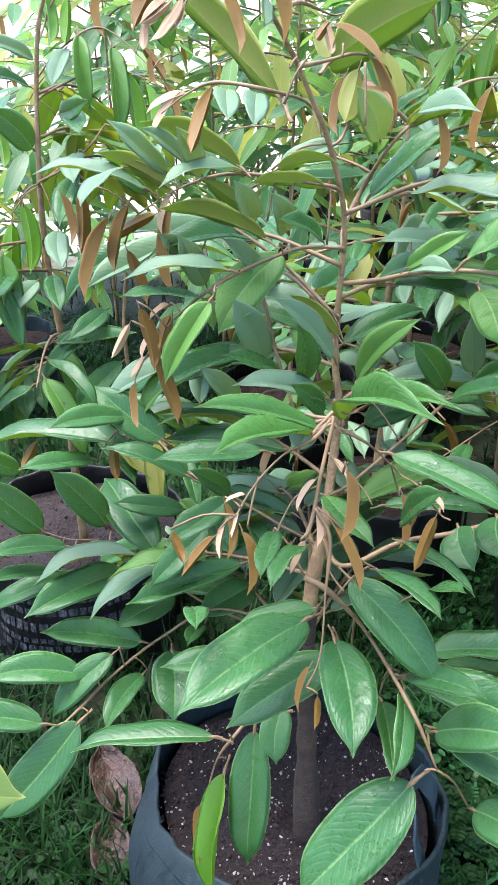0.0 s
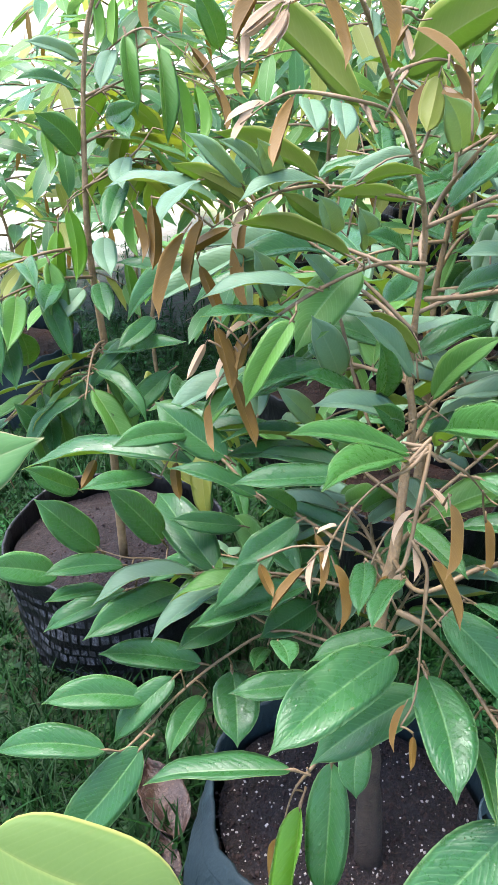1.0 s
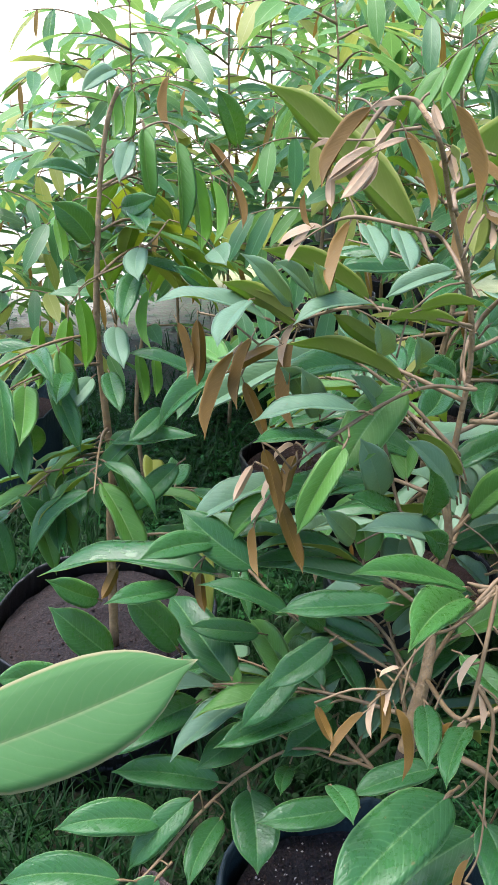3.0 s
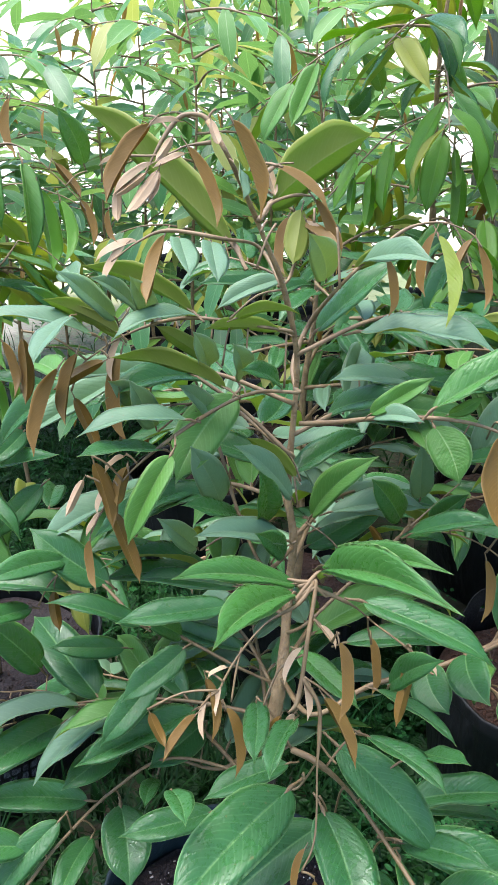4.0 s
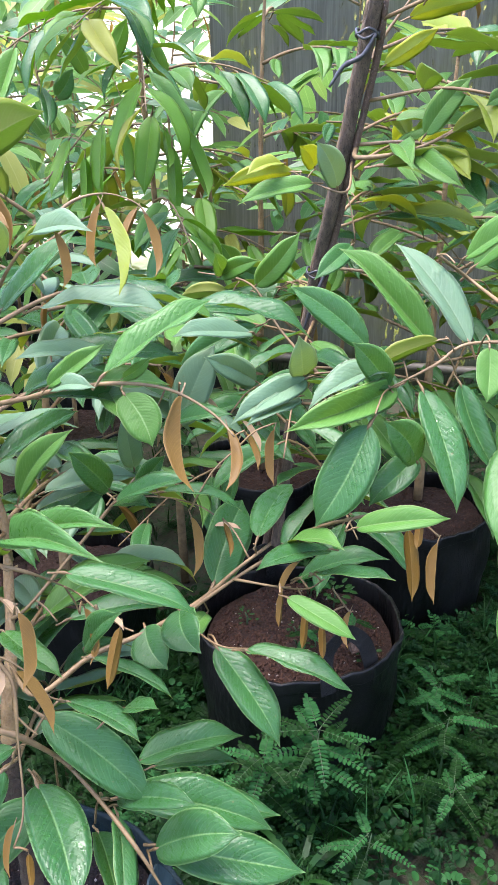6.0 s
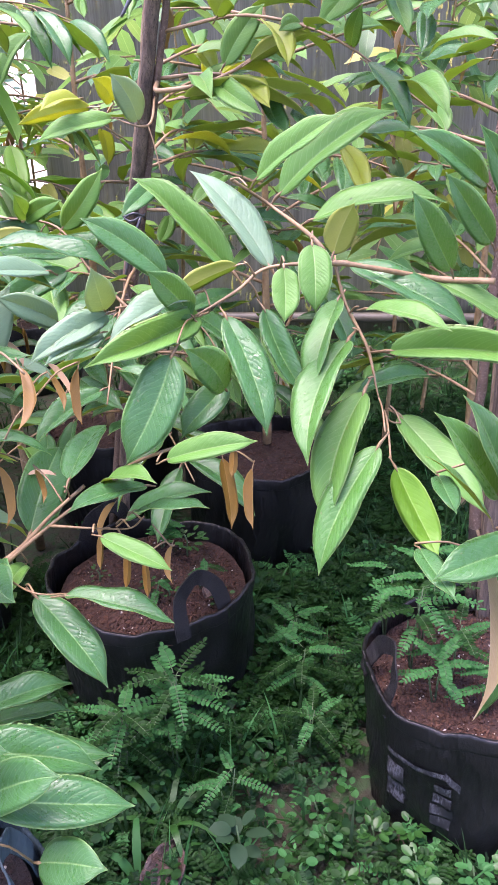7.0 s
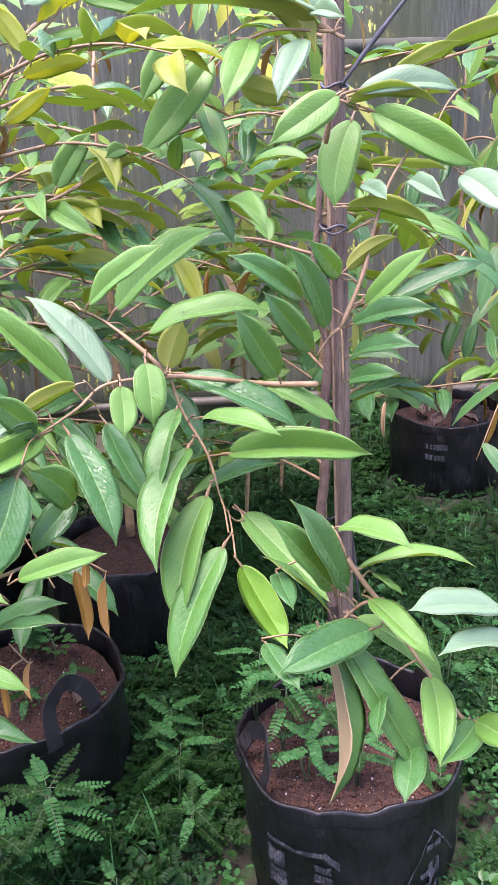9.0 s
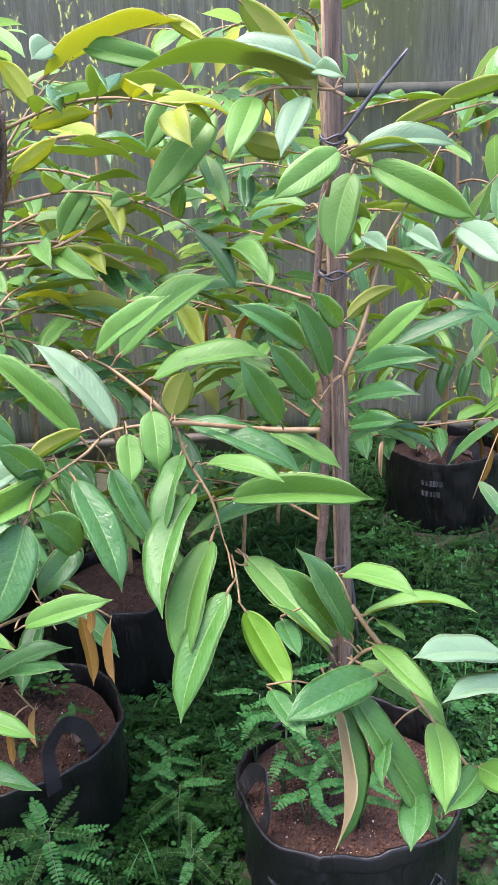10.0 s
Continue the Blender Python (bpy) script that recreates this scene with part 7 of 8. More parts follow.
shoot(e_tree, E_AT, [(-0.351, 1.585, 1.017, 0.003), (-0.345, 1.563, 1.029, 0.002), (-0.306, 1.570, 1.047, 0.002), (-0.258, 1.583, 1.082, 0.002), (-0.230, 1.598, 1.116, 0.001)])
shoot(e_tree, E_AT, [(-0.426, 1.420, 0.733, 0.002), (-0.372, 1.433, 0.739, 0.001), (-0.320, 1.433, 0.747, 0.001)])

# h back
br = shoot(h_tree, H_AT, [(0.364, 1.960, 1.128, 0.002), (0.409, 1.972, 1.171, 0.002), (0.478, 1.991, 1.236, 0.002), (0.528, 1.997, 1.269, 0.002), (0.589, 1.996, 1.288, 0.002), (0.634, 1.979, 1.268, 0.001), (0.679, 1.944, 1.208, 0.001)])
leaves_on(br, H_AT, [
    (0.607, 1.976, 1.252, 0.562, 1.914, 1.100, 0.34, -4, "lime", "flat"),
    (0.542, 1.975, 1.225, 0.528, 1.917, 1.115, 0.30, -152, "lime", "half"),
    (0.502, 1.987, 1.236, 0.471, 1.927, 1.095, 0.32, 32, "lime", "flat"),
    (0.456, 1.967, 1.176, 0.433, 1.908, 1.073, 0.30, 164, "lime", "half"),
    (0.420, 1.968, 1.166, 0.404, 1.915, 1.096, 0.30, 168, "lime", "half"),
    (0.429, 1.987, 1.209, 0.371, 1.948, 1.104, 0.32, 0, "lime", "flat"),
    (0.640, 1.943, 1.192, 0.617, 1.881, 1.049, 0.30, 172, "lime", "half"),
    (0.672, 1.953, 1.225, 0.704, 1.883, 1.087, 0.34, -124, "lime", "half"),
    (0.631, 1.960, 1.225, 0.623, 1.903, 1.149, 0.30, -160, "lime", "half"),
    (0.684, 1.888, 1.089, 0.665, 1.795, 0.993, 0.36, -4, "lime", "flat"),
    (0.599, 1.988, 1.274, 0.730, 1.958, 1.257, 0.32, 28, "pale", "arched"),
])
leaves_on(br, H_AT, [
    (0.390, 2.041, 1.312, 0.381, 1.931, 1.240, 0.32, -32, "green", "flat"),
    (0.710, 1.808, 0.926, 0.525, 1.832, 0.910, 0.32, -20, "green", "arched"),
    (0.784, 1.767, 0.864, 0.569, 1.806, 0.870, 0.32, -20, "green", "arched"),
    (0.431, 1.858, 0.932, 0.347, 1.772, 0.885, 0.37, -28, "green", "flat"),
    (0.451, 1.837, 0.894, 0.374, 1.748, 0.843, 0.38, -20, "green", "flat"),
    (0.471, 1.845, 0.919, 0.480, 1.746, 0.876, 0.38, 24, "fresh", "half"),
    (0.731, 1.807, 0.931, 0.685, 1.773, 1.011, 0.49, -124, "fresh", "flat"),
    (0.800, 1.785, 0.909, 0.688, 1.754, 0.969, 0.33, -80, "green", "flat"),
    (0.822, 1.806, 0.963, 0.765, 1.712, 0.882, 0.44, 4, "green", "flat"),
    (0.418, 2.026, 1.291, 0.446, 1.969, 1.346, 0.51, 112, "green", "flat"),
    (0.486, 2.035, 1.334, 0.429, 2.001, 1.409, 0.41, -112, "fresh", "flat"),
])
leaves_on(br, H_AT, [
    (0.535, 2.036, 1.355, 0.583, 2.046, 1.441, 0.42, -100, "lime", "flat"),
    (0.650, 2.002, 1.322, 0.605, 1.995, 1.419, 0.39, -100, "fresh", "flat"),
])
stalks_on(br, H_AT, [(0.616, 1.986, 1.276, 0.612, 1.983, 1.269), (0.528, 1.997, 1.269, 0.544, 1.981, 1.237), (0.437, 1.980, 1.197, 0.459, 1.973, 1.188), (0.423, 1.976, 1.184, 0.422, 1.974, 1.173), (0.451, 1.983, 1.210, 0.436, 1.991, 1.221), (0.670, 1.951, 1.220, 0.642, 1.950, 1.208), (0.661, 1.958, 1.232, 0.668, 1.960, 1.240), (0.652, 1.965, 1.244, 0.631, 1.966, 1.233), (0.576, 1.996, 1.284, 0.585, 1.991, 1.276), (0.795, 1.764, 0.861, 0.808, 1.762, 0.863), (0.736, 1.801, 0.920, 0.736, 1.810, 0.922), (0.781, 1.772, 0.874, 0.812, 1.788, 0.903), (0.528, 1.997, 1.269, 0.493, 2.038, 1.326), (0.552, 1.997, 1.276, 0.530, 2.035, 1.346), (0.625, 1.983, 1.272, 0.655, 2.002, 1.312)])
shoot(h_tree, H_AT, [(0.644, 1.833, 0.955, 0.004), (0.714, 1.815, 0.942, 0.003), (0.768, 1.780, 0.887, 0.003), (0.834, 1.739, 0.822, 0.002)])


# ---- saplings further back ----
def leaf_template(us=(0, 0.05, 0.2, 0.48, 0.74, 0.92, 1)):
    """A light leaf of two folded halves: points along x, faces."""
    pts, faces = [], []
    nu = len(us) - 1
    for u in us:
        w = half_width(min(max(u, 0.02), 0.99)) * 0.36
        z = 0.06 * 4 * u * (1 - u)
        pts += [(u, -w, z + 0.18 * w), (u, 0, z), (u, w, z + 0.18 * w)]
    for i in range(nu):
        for k in (0, 1):
            a = 3 * i + k
            faces.append((a, a + 3, a + 4, a + 1))
    return np.array(pts), faces


LEAF_P, LEAF_F = leaf_template()
LEAF_UV = np.stack([LEAF_P[:, 0], np.tile([0.0, 0.5, 1.0], len(LEAF_P) // 3)], 1)


def turned(base, way, ln, width, roll, points=None):
    """The light leaf laid from base along way."""
    x = Vector(way).normalized()
    up = Vector((0, 0, 1)) if abs(x.z) < 0.95 else Vector((0.3, -1, 0))
    n = (up - x * up.dot(x)).normalized()
    n = Matrix.Rotation(roll, 3, x) @ n
    y = n.cross(x)
    m = np.array([[x.x, y.x * width / 0.36, n.x], [x.y, y.y * width / 0.36, n.y], [x.z, y.z * width / 0.36, n.z]]) * ln
    return (LEAF_P if points is None else points) @ m.T + np.array(base)


def grow_far(at, height, seed, label, branches=18, reach=0.45, hang=0.6, per=13, size=1.15, young=0.2, tones=(0, 0, 1), low=0.2):
    """A sapling further off: trunk, limbs, and a crown of many single leaves."""
    rng = random.Random(seed)
    tree = sapling_at(at, label)
    pts = [(rng.uniform(-0.02, 0.02) * (i > 0), rng.uniform(-0.02, 0.02) * (i > 0), height * i / 5, 0.008 * (1 - 0.16 * i)) for i in range(6)]
    part("trunk", limb(pts, 4, 7, 0.2), M_BARK, tree)
    line = spline(pts, 8)
    pieces, uvs = [], []
    ang = rng.uniform(0, 6.28)
    for i in range(branches):
        s = low + (1 - low) * (i + 0.5) / branches
        q = line[int(s * (len(line) - 1))]
        ang += 2.4 + rng.uniform(-0.4, 0.4)
        r = reach * (1.15 - 0.6 * s) * rng.uniform(0.7, 1.2)
        ca, sa = math.cos(ang), math.sin(ang)
        rise, fall = rng.uniform(0.2, 0.6), rng.uniform(0.15, 0.5) * (0.5 + hang)
        rows = [(q[0] + ca * r * f, q[1] + sa * r * f, q[2] + r * (rise * f - fall * f * f * 1.5), 0.004 * (1 - 0.7 * f)) for f in (0, 0.33, 0.66, 1)]
        p = spline(rows, 5)
        tb = bmesh.new()
        add_tube(tb, p, [max(v[3], 0.001) for v in p], 5)
        part("branch", tb, M_TWIG, tree)
        n = max(5, int(per * r / reach))
        for k in range(n):
            f = 0.12 + 0.88 * (k + 0.5 * rng.random()) / n
            j = min(int(f * (len(p) - 1)), len(p) - 2)
            d = (Vector(p[j + 1][:3]) - Vector(p[j][:3])).normalized()
            lat = Vector((-d.y, d.x, 0)).normalized() * (1 if k % 2 else -1)
            shoot_leaf = f > 0.85 and rng.random() < young * 2
            if shoot_leaf:
                way, ln, w, m = d * 0.3 + lat * 0.3 + Vector((0, 0, -1.2)), rng.uniform(0.07, 0.11) * size, 0.16, 3
            else:
                way = d * rng.uniform(0.3, 0.9) + lat * rng.uniform(0.5, 1) + Vector((0, 0, rng.uniform(-0.1, 0.3) - hang * rng.uniform(0.1, 1.5)))
                ln, w, m = rng.uniform(0.12, 0.18) * size, rng.uniform(0.25, 0.33), rng.choice(tones)
            pieces.append((turned(p[j][:3], way, ln, w, rng.uniform(-0.6, 0.6)), LEAF_F, m))
            uvs.append(LEAF_UV)
    crown = joined("crown", pieces, [FAR["green"], FAR["fresh"], FAR["under"], FAR["copper"]], tree, uvs)
    crown["kind"] = "stuff"
    return tree


def fill_out(tree, trunk, at, seed, z0, z1, count, a0, a1, reach, tones, per=9, hang=0.35):
    """Further branches of a sapling on the side away from the path."""
    rng = random.Random(seed)
    zs = [r[2] for r in trunk]
    for i in range(count):
        z = z0 + (z1 - z0) * (i + rng.random()) / count
        x, y = float(np.interp(z, zs, [r[0] for r in trunk])) - at[0], float(np.interp(z, zs, [r[1] for r in trunk])) - at[1]
        a = radians(rng.uniform(a0, a1))
        r = reach * rng.uniform(0.7, 1.15)
        rise, fall = rng.uniform(0.1, 0.5), rng.uniform(0.15, 0.45)
        rows = [(x + math.cos(a) * r * f, y + math.sin(a) * r * f, z - at[2] + r * (rise * f - fall * f * f * 1.4), 0.0032 * (1 - 0.6 * f)) for f in (0, 0.33, 0.66, 1)]
        br = part("branch", limb(rows, 5, 6, 0.1), M_TWIG, tree)
        p = spline(rows, 8)
        for k in range(per):
            f = 0.2 + 0.8 * (k + 0.4 * rng.random()) / per
            j = min(int(f * (len(p) - 1)), len(p) - 2)
            d = (Vector(p[j + 1][:3]) - Vector(p[j][:3])).normalized()
            lat = Vector((-d.y, d.x, 0)).normalized() * (1 if k % 2 else -1)
            way = (d * rng.uniform(0.3, 0.9) + lat * rng.uniform(0.5, 1) + Vector((0, 0, rng.uniform(-0.1, 0.3) - hang * rng.uniform(0, 1.3)))).normalized()
            b = Vector(p[j][:3]) + way * 0.016
            put_leaf(br, (0, 0, 0), b, b + way * rng.uniform(0.115, 0.165), rng.uniform(0.29, 0.36), rng.uniform(-25, 25), rng.choice(tones), rng.choice(SHAPE_NAMES))


fill_out(main_tree, MAIN_TRUNK, MAIN_AT, 5, 0.50, 1.12, 15, 20, 165, 0.36, ("green", "pale", "green", "fresh", "pale"))
fill_out(a_tree, A_TRUNK, A_AT, 6, 0.65, 1.30, 9, -20, 120, 0.38, ("green", "green", "fresh"))
fill_out(b_tree, B_TRUNK, B_AT, 7, 0.50, 1.02, 11, 0, 359, 0.38, ("green", "fresh", "green"))
fill_out(b_tree, B_TRUNK, B_AT, 17, 1.06, 1.42, 8, -75, 50, 0.42, ("fresh", "gold", "green", "fresh"))
fill_out(e_tree, E_TRUNK, E_AT, 8, 0.50, 1.20, 9, 0, 359, 0.34, ("green", "under", "fresh", "green"), hang=1.1)
fill_out(h_tree, H_TRUNK, H_AT, 9, 0.55, 1.65, 18, 0, 359, 0.38, ("green", "under", "fresh", "lime"), hang=1.0)

NEAR_BACK = [
    # x, y, height, seed, reach, hang, tones
    (0.30, 1.84, 1.08, 13, 0.45, 0.35, ("green", "green", "pale")),
    (0.95, 2.20, 1.62, 24, 0.48, 0.5, ("green", "fresh", "green")),
    (1.27, 1.86, 1.45, 18, 0.48, 0.3, ("green", "green", "fresh")),
    (1.72, 1.55, 1.62, 20, 0.46, 0.3, ("green", "green", "fresh")),
    (2.64, 1.82, 1.45, 21, 0.42, 1.1, ("green", "fresh", "green")),
]
for x, y, h, seed, reach, hang, tones in NEAR_BACK:
    low = 0.0 if seed == 20 else 0.25
    grow((x, y, low), h - low, seed, "young durian sapling with glossy drooping leaves", 13, reach, (0.02, 0.01), 0.3, hang, per=10, size=1.0, tones=tones, lowest=0.47 - low)
    if seed not in (18, 20, 21):
        planter_bag((x, y, 0), 0.2, 0.28, "black planter bag among the saplings", seed)

rng = random.Random(77)
FAR_BACK = [(-0.91, 2.82, 1.15), (-0.42, 2.70, 1.55), (-1.05, 3.9, 1.15), (-0.62, 3.5, 1.5), (0.10, 2.45, 1.6), (0.5, 2.75, 1.7), (2.2, 1.15, 1.7), (2.05, 2.1, 1.75), (1.35, 2.45, 1.7), (1.80, 2.0, 1.7),
            (-0.15, 3.2, 1.75), (0.45, 3.4, 1.85), (1.05, 3.3, 1.8), (0.35, 4.3, 1.95), (0.85, 4.1, 1.9), (0.9, 5.2, 2.0), (0.6, 6.4, 2.2), (1.5, 4.4, 2.0), (1.2, 5.9, 2.2), (0.0, 3.8, 1.9), (0.7, 4.7, 2.0), (0.2, 5.4, 2.0), (2.8, 0.5, 1.6), (-0.42, 4.25, 1.3)]
for i, (x, y, h) in enumerate(FAR_BACK):
    planted = 1.3 < x and y < 3 or x < -0.1 and i
    low = 0.0 if planted else 0.22
    grow_far((x, y, low), h - low, 200 + i, "durian sapling in the rows behind, drooping leaves", hang=rng.choice((0.4, 0.7, 1.1)), branches=19 if y < 3.5 else 26, size=0.98 if y < 3.5 else 1.2, reach=0.45 if y < 3.5 else 0.6, tones=rng.choice(((0, 0, 1), (0, 0, 1, 2), (0, 1, 2, 0)) if y > 2.7 else ((0, 0, 1), (0, 1, 1), (0, 0, 1, 2))), low=0.38 if planted else 0.2)
    if not planted:
        planter_bag((x, y, 0), 0.2, 0.27, "black planter bag among the saplings" if i else "faded blue planter bag on the grass", 300 + i, M_BAG if i else M_BAG_OLD)


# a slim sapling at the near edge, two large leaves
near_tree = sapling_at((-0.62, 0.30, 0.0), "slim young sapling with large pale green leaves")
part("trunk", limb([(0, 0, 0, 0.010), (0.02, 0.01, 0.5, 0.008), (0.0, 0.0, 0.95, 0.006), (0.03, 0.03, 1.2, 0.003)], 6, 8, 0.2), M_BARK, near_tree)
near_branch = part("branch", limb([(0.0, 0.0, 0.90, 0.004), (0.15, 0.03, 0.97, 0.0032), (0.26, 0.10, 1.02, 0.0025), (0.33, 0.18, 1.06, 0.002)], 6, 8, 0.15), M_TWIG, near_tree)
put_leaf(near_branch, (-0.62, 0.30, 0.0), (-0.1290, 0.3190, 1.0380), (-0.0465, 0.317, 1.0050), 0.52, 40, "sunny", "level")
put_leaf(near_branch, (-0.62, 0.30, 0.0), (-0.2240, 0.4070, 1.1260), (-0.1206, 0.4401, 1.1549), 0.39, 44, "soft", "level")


# ---- low weeds ----
def weed_material(name, dark, light, rough=0.5, spec=0.12):
    m, t, b = shader(name)
    g = t.nodes.new("ShaderNodeNewGeometry")
    n = noise_of(t, 6.0, 3, 0.6)
    tone = math_node(t, "ADD", math_node(t, "MULTIPLY", g.outputs["Random Per Island"], 0.6), math_node(t, "MULTIPLY", ramp(t, n, 0.3, 0.7), 0.4))
    col = mix(t, tone, dark, light)
    t.links.new(col, b.inputs["Base Color"])
    b.inputs["Roughness"].default_value = rough
    b.inputs["Specular IOR Level"].default_value = spec
    tr = t.nodes.new("ShaderNodeBsdfTranslucent")
    t.links.new(col, tr.inputs[0])
    mx = t.nodes.new("ShaderNodeMixShader")
    mx.inputs[0].default_value = 0.3
    t.links.new(b.outputs[0], mx.inputs[1])
    t.links.new(tr.outputs[0], mx.inputs[2])
    t.links.new(mx.outputs[0], t.nodes["Material Output"].inputs[0])
    return m


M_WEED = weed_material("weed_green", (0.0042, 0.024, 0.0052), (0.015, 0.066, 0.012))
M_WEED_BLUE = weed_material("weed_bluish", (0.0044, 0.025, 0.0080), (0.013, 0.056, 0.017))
M_WEED_BRIGHT = weed_material("weed_bright", (0.013, 0.080, 0.022), (0.038, 0.165, 0.042))
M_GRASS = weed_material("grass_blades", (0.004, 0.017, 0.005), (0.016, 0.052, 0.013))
M_WEED_LUSH = weed_material("weed_lush", (0.010, 0.058, 0.011), (0.030, 0.120, 0.020), 0.38, 0.35)
M_WEED_GREY = weed_material("weed_grey_green", (0.014, 0.042, 0.018), (0.028, 0.066, 0.030))
M_STEM = rough_material("weed_stem", (0.022, 0.060, 0.018), (0.050, 0.095, 0.032), 60, 0.6, 0.2, 0.001)

OVAL = np.array([(0, 0, 0), (0.08, -0.13, 0.03), (0.24, -0.24, 0.055), (0.45, -0.29, 0.06), (0.66, -0.27, 0.05), (0.85, -0.18, 0.03), (1, 0, -0.03),
                 (0.85, 0.18, 0.03), (0.66, 0.27, 0.05), (0.45, 0.29, 0.06), (0.24, 0.24, 0.055), (0.08, 0.13, 0.03)])
OVAL_F = [(0, 1, 2, 3, 4, 5, 6), (0, 6, 7, 8, 9, 10, 11)]


def oval(base, way, ln, width=0.5, roll=0.0):
    return turned(base, way, ln, 0.36 * width / 0.55, roll, OVAL)


def strip(pts, wide, lift=0.0):
    """A blade along a line, narrowing to its tip."""
    p = np.array(pts)
    d = np.gradient(p, axis=0)
    side = np.stack([-d[:, 1], d[:, 0], np.zeros(len(p))], 1)
    side /= np.linalg.norm(side, axis=1)[:, None] + 1e-6
    s = np.linspace(0, 1, len(p))
    w = (wide * np.minimum(1, 0.4 + 2.5 * s) * (1 - s ** 2) + 0.0003)[:, None]
    v = np.concatenate([p - side * w, p + side * w])
    n = len(p)
    return v, [(i, i + 1, n + i + 1, n + i) for i in range(n - 1)]


def frond(pieces, base, way, ln, pairs, size, rng, m=0, droop=0.4, stem=None):
    """A feathered leaf: paired leaflets along a bending stalk."""
    w = Vector(way).normalized()
    b = Vector(base)
    pts = [b + w * ln * s + Vector((0, 0, -droop * ln * s * s)) for s in np.linspace(0, 1, 7)]
    pieces.append((*strip([tuple(p) for p in pts], size * 0.06), stem if stem is not None else m))
    lat0 = Vector((-w.y, w.x, 0))
    lat0 = lat0.normalized() if lat0.length > 0.05 else Vector((1, 0, 0))
    for k in range(pairs):
        s = 0.12 + 0.88 * (k + 0.5) / pairs
        i = min(int(s * 6), 5)
        p = pts[i].lerp(pts[i + 1], s * 6 - i)
        d = (pts[i + 1] - pts[i]).normalized()
        sz = size * (0.65 + 0.5 * math.sin(math.pi * min(1, s * 0.9 + 0.1)))
        for sg in (-1, 1):
            pieces.append((oval(p, lat0 * sg + d * 0.35 + Vector((0, 0, rng.uniform(-0.1, 0.2))), sz, 0.54, rng.uniform(-0.3, 0.3)), OVAL_F, m))
    pieces.append((oval(pts[-1], w, size, 0.55), OVAL_F, m))


POTS = [(p[0], p[1], 0.222) for p in (POT_MAIN, POT_A, POT_B, POT_C, POT_D, POT_E)] + [(x, y, 0.21) for x, y, _, seed, *_ in NEAR_BACK if seed != 20] + [(x, y, 0.21) for x, y, _ in FAR_BACK if -0.1 < x < 1.3 or (x > 1.3 and y > 3) or x == -0.91]


def free_spot(x, y, gap=0.0):
    return all((x - a) ** 2 + (y - b) ** 2 > (r + gap) ** 2 for a, b, r in POTS)


def weed_carpet(name, count, x0, x1, y0, y1, seed, label, grassy, thin=False):
    rng = random.Random(seed)
    pieces = []
    for _ in range(count):
        x, y = rng.uniform(x0, x1), rng.uniform(y0, y1)
        x, y = x + 0.3 * noise.noise(Vector((x * 1.9, y * 1.9, seed + 0.5))) + rng.gauss(0, 0.05), y + 0.3 * noise.noise(Vector((x * 1.9, y * 1.9, seed + 7.5))) + rng.gauss(0, 0.05)
        if not free_spot(x, y) or thin and noise.noise(Vector((x * 0.8, y * 0.8, 4))) < -0.12 * rng.random():
            continue
        if thin and x > 1.35 and (x - 1.35) * 2.55 + (y - 3.75) * 3.25 > -0.1:
            continue
        patch = noise.noise(Vector((x * 2.3, y * 2.3, seed)))
        z = 0.0
        a = rng.uniform(0, 6.28)
        roll = rng.random()
        if roll < grassy:
            for _ in range(rng.randint(2, 5)):
                a += rng.uniform(0.5, 2)
                h, out = rng.uniform(0.05, 0.16), rng.uniform(0.02, 0.10)
                pts = [(x + math.cos(a) * out * s * s, y + math.sin(a) * out * s * s, h * (s - 0.35 * s * s * out / 0.05 * 0.4)) for s in np.linspace(0, 1, 6)]
                pieces.append((*strip(pts, rng.uniform(0.0015, 0.004)), 0 if rng.random() < 0.7 else 2))
        elif roll < grassy + (1 - grassy) * (0.5 + 0.35 * patch):
            h = rng.uniform(0.02, 0.10)
            m = rng.choice((0, 0, 1, 1, 2)) if rng.random() < 0.5 else 0
            for k in range(rng.randint(2, 5)):
                a += 2.2 + rng.uniform(-0.5, 0.5)
                frond(pieces, (x, y, h * 0.5), (math.cos(a), math.sin(a), rng.uniform(0.2, 1.0)), rng.uniform(0.035, 0.075), rng.randint(4, 6), rng.uniform(0.009, 0.0135), rng, m)
        else:
            m = rng.choice((0, 1, 2, 0))
            h = rng.uniform(0.015, 0.08)
            for k in range(rng.randint(5, 10)):
                a += 2.4
                q = rng.uniform(0.2, 1)
                p = (x + math.cos(a) * 0.02 * q, y + math.sin(a) * 0.02 * q, h * q)
                pieces.append((oval(p, (math.cos(a), math.sin(a), rng.uniform(-0.2, 0.6)), rng.uniform(0.009, 0.022), rng.uniform(0.5, 0.85), rng.uniform(-0.5, 0.5)), OVAL_F, m))
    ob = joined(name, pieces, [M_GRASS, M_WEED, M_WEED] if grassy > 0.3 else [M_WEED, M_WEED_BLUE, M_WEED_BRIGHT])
    tagged(ob, label, "weeds", kind="stuff")


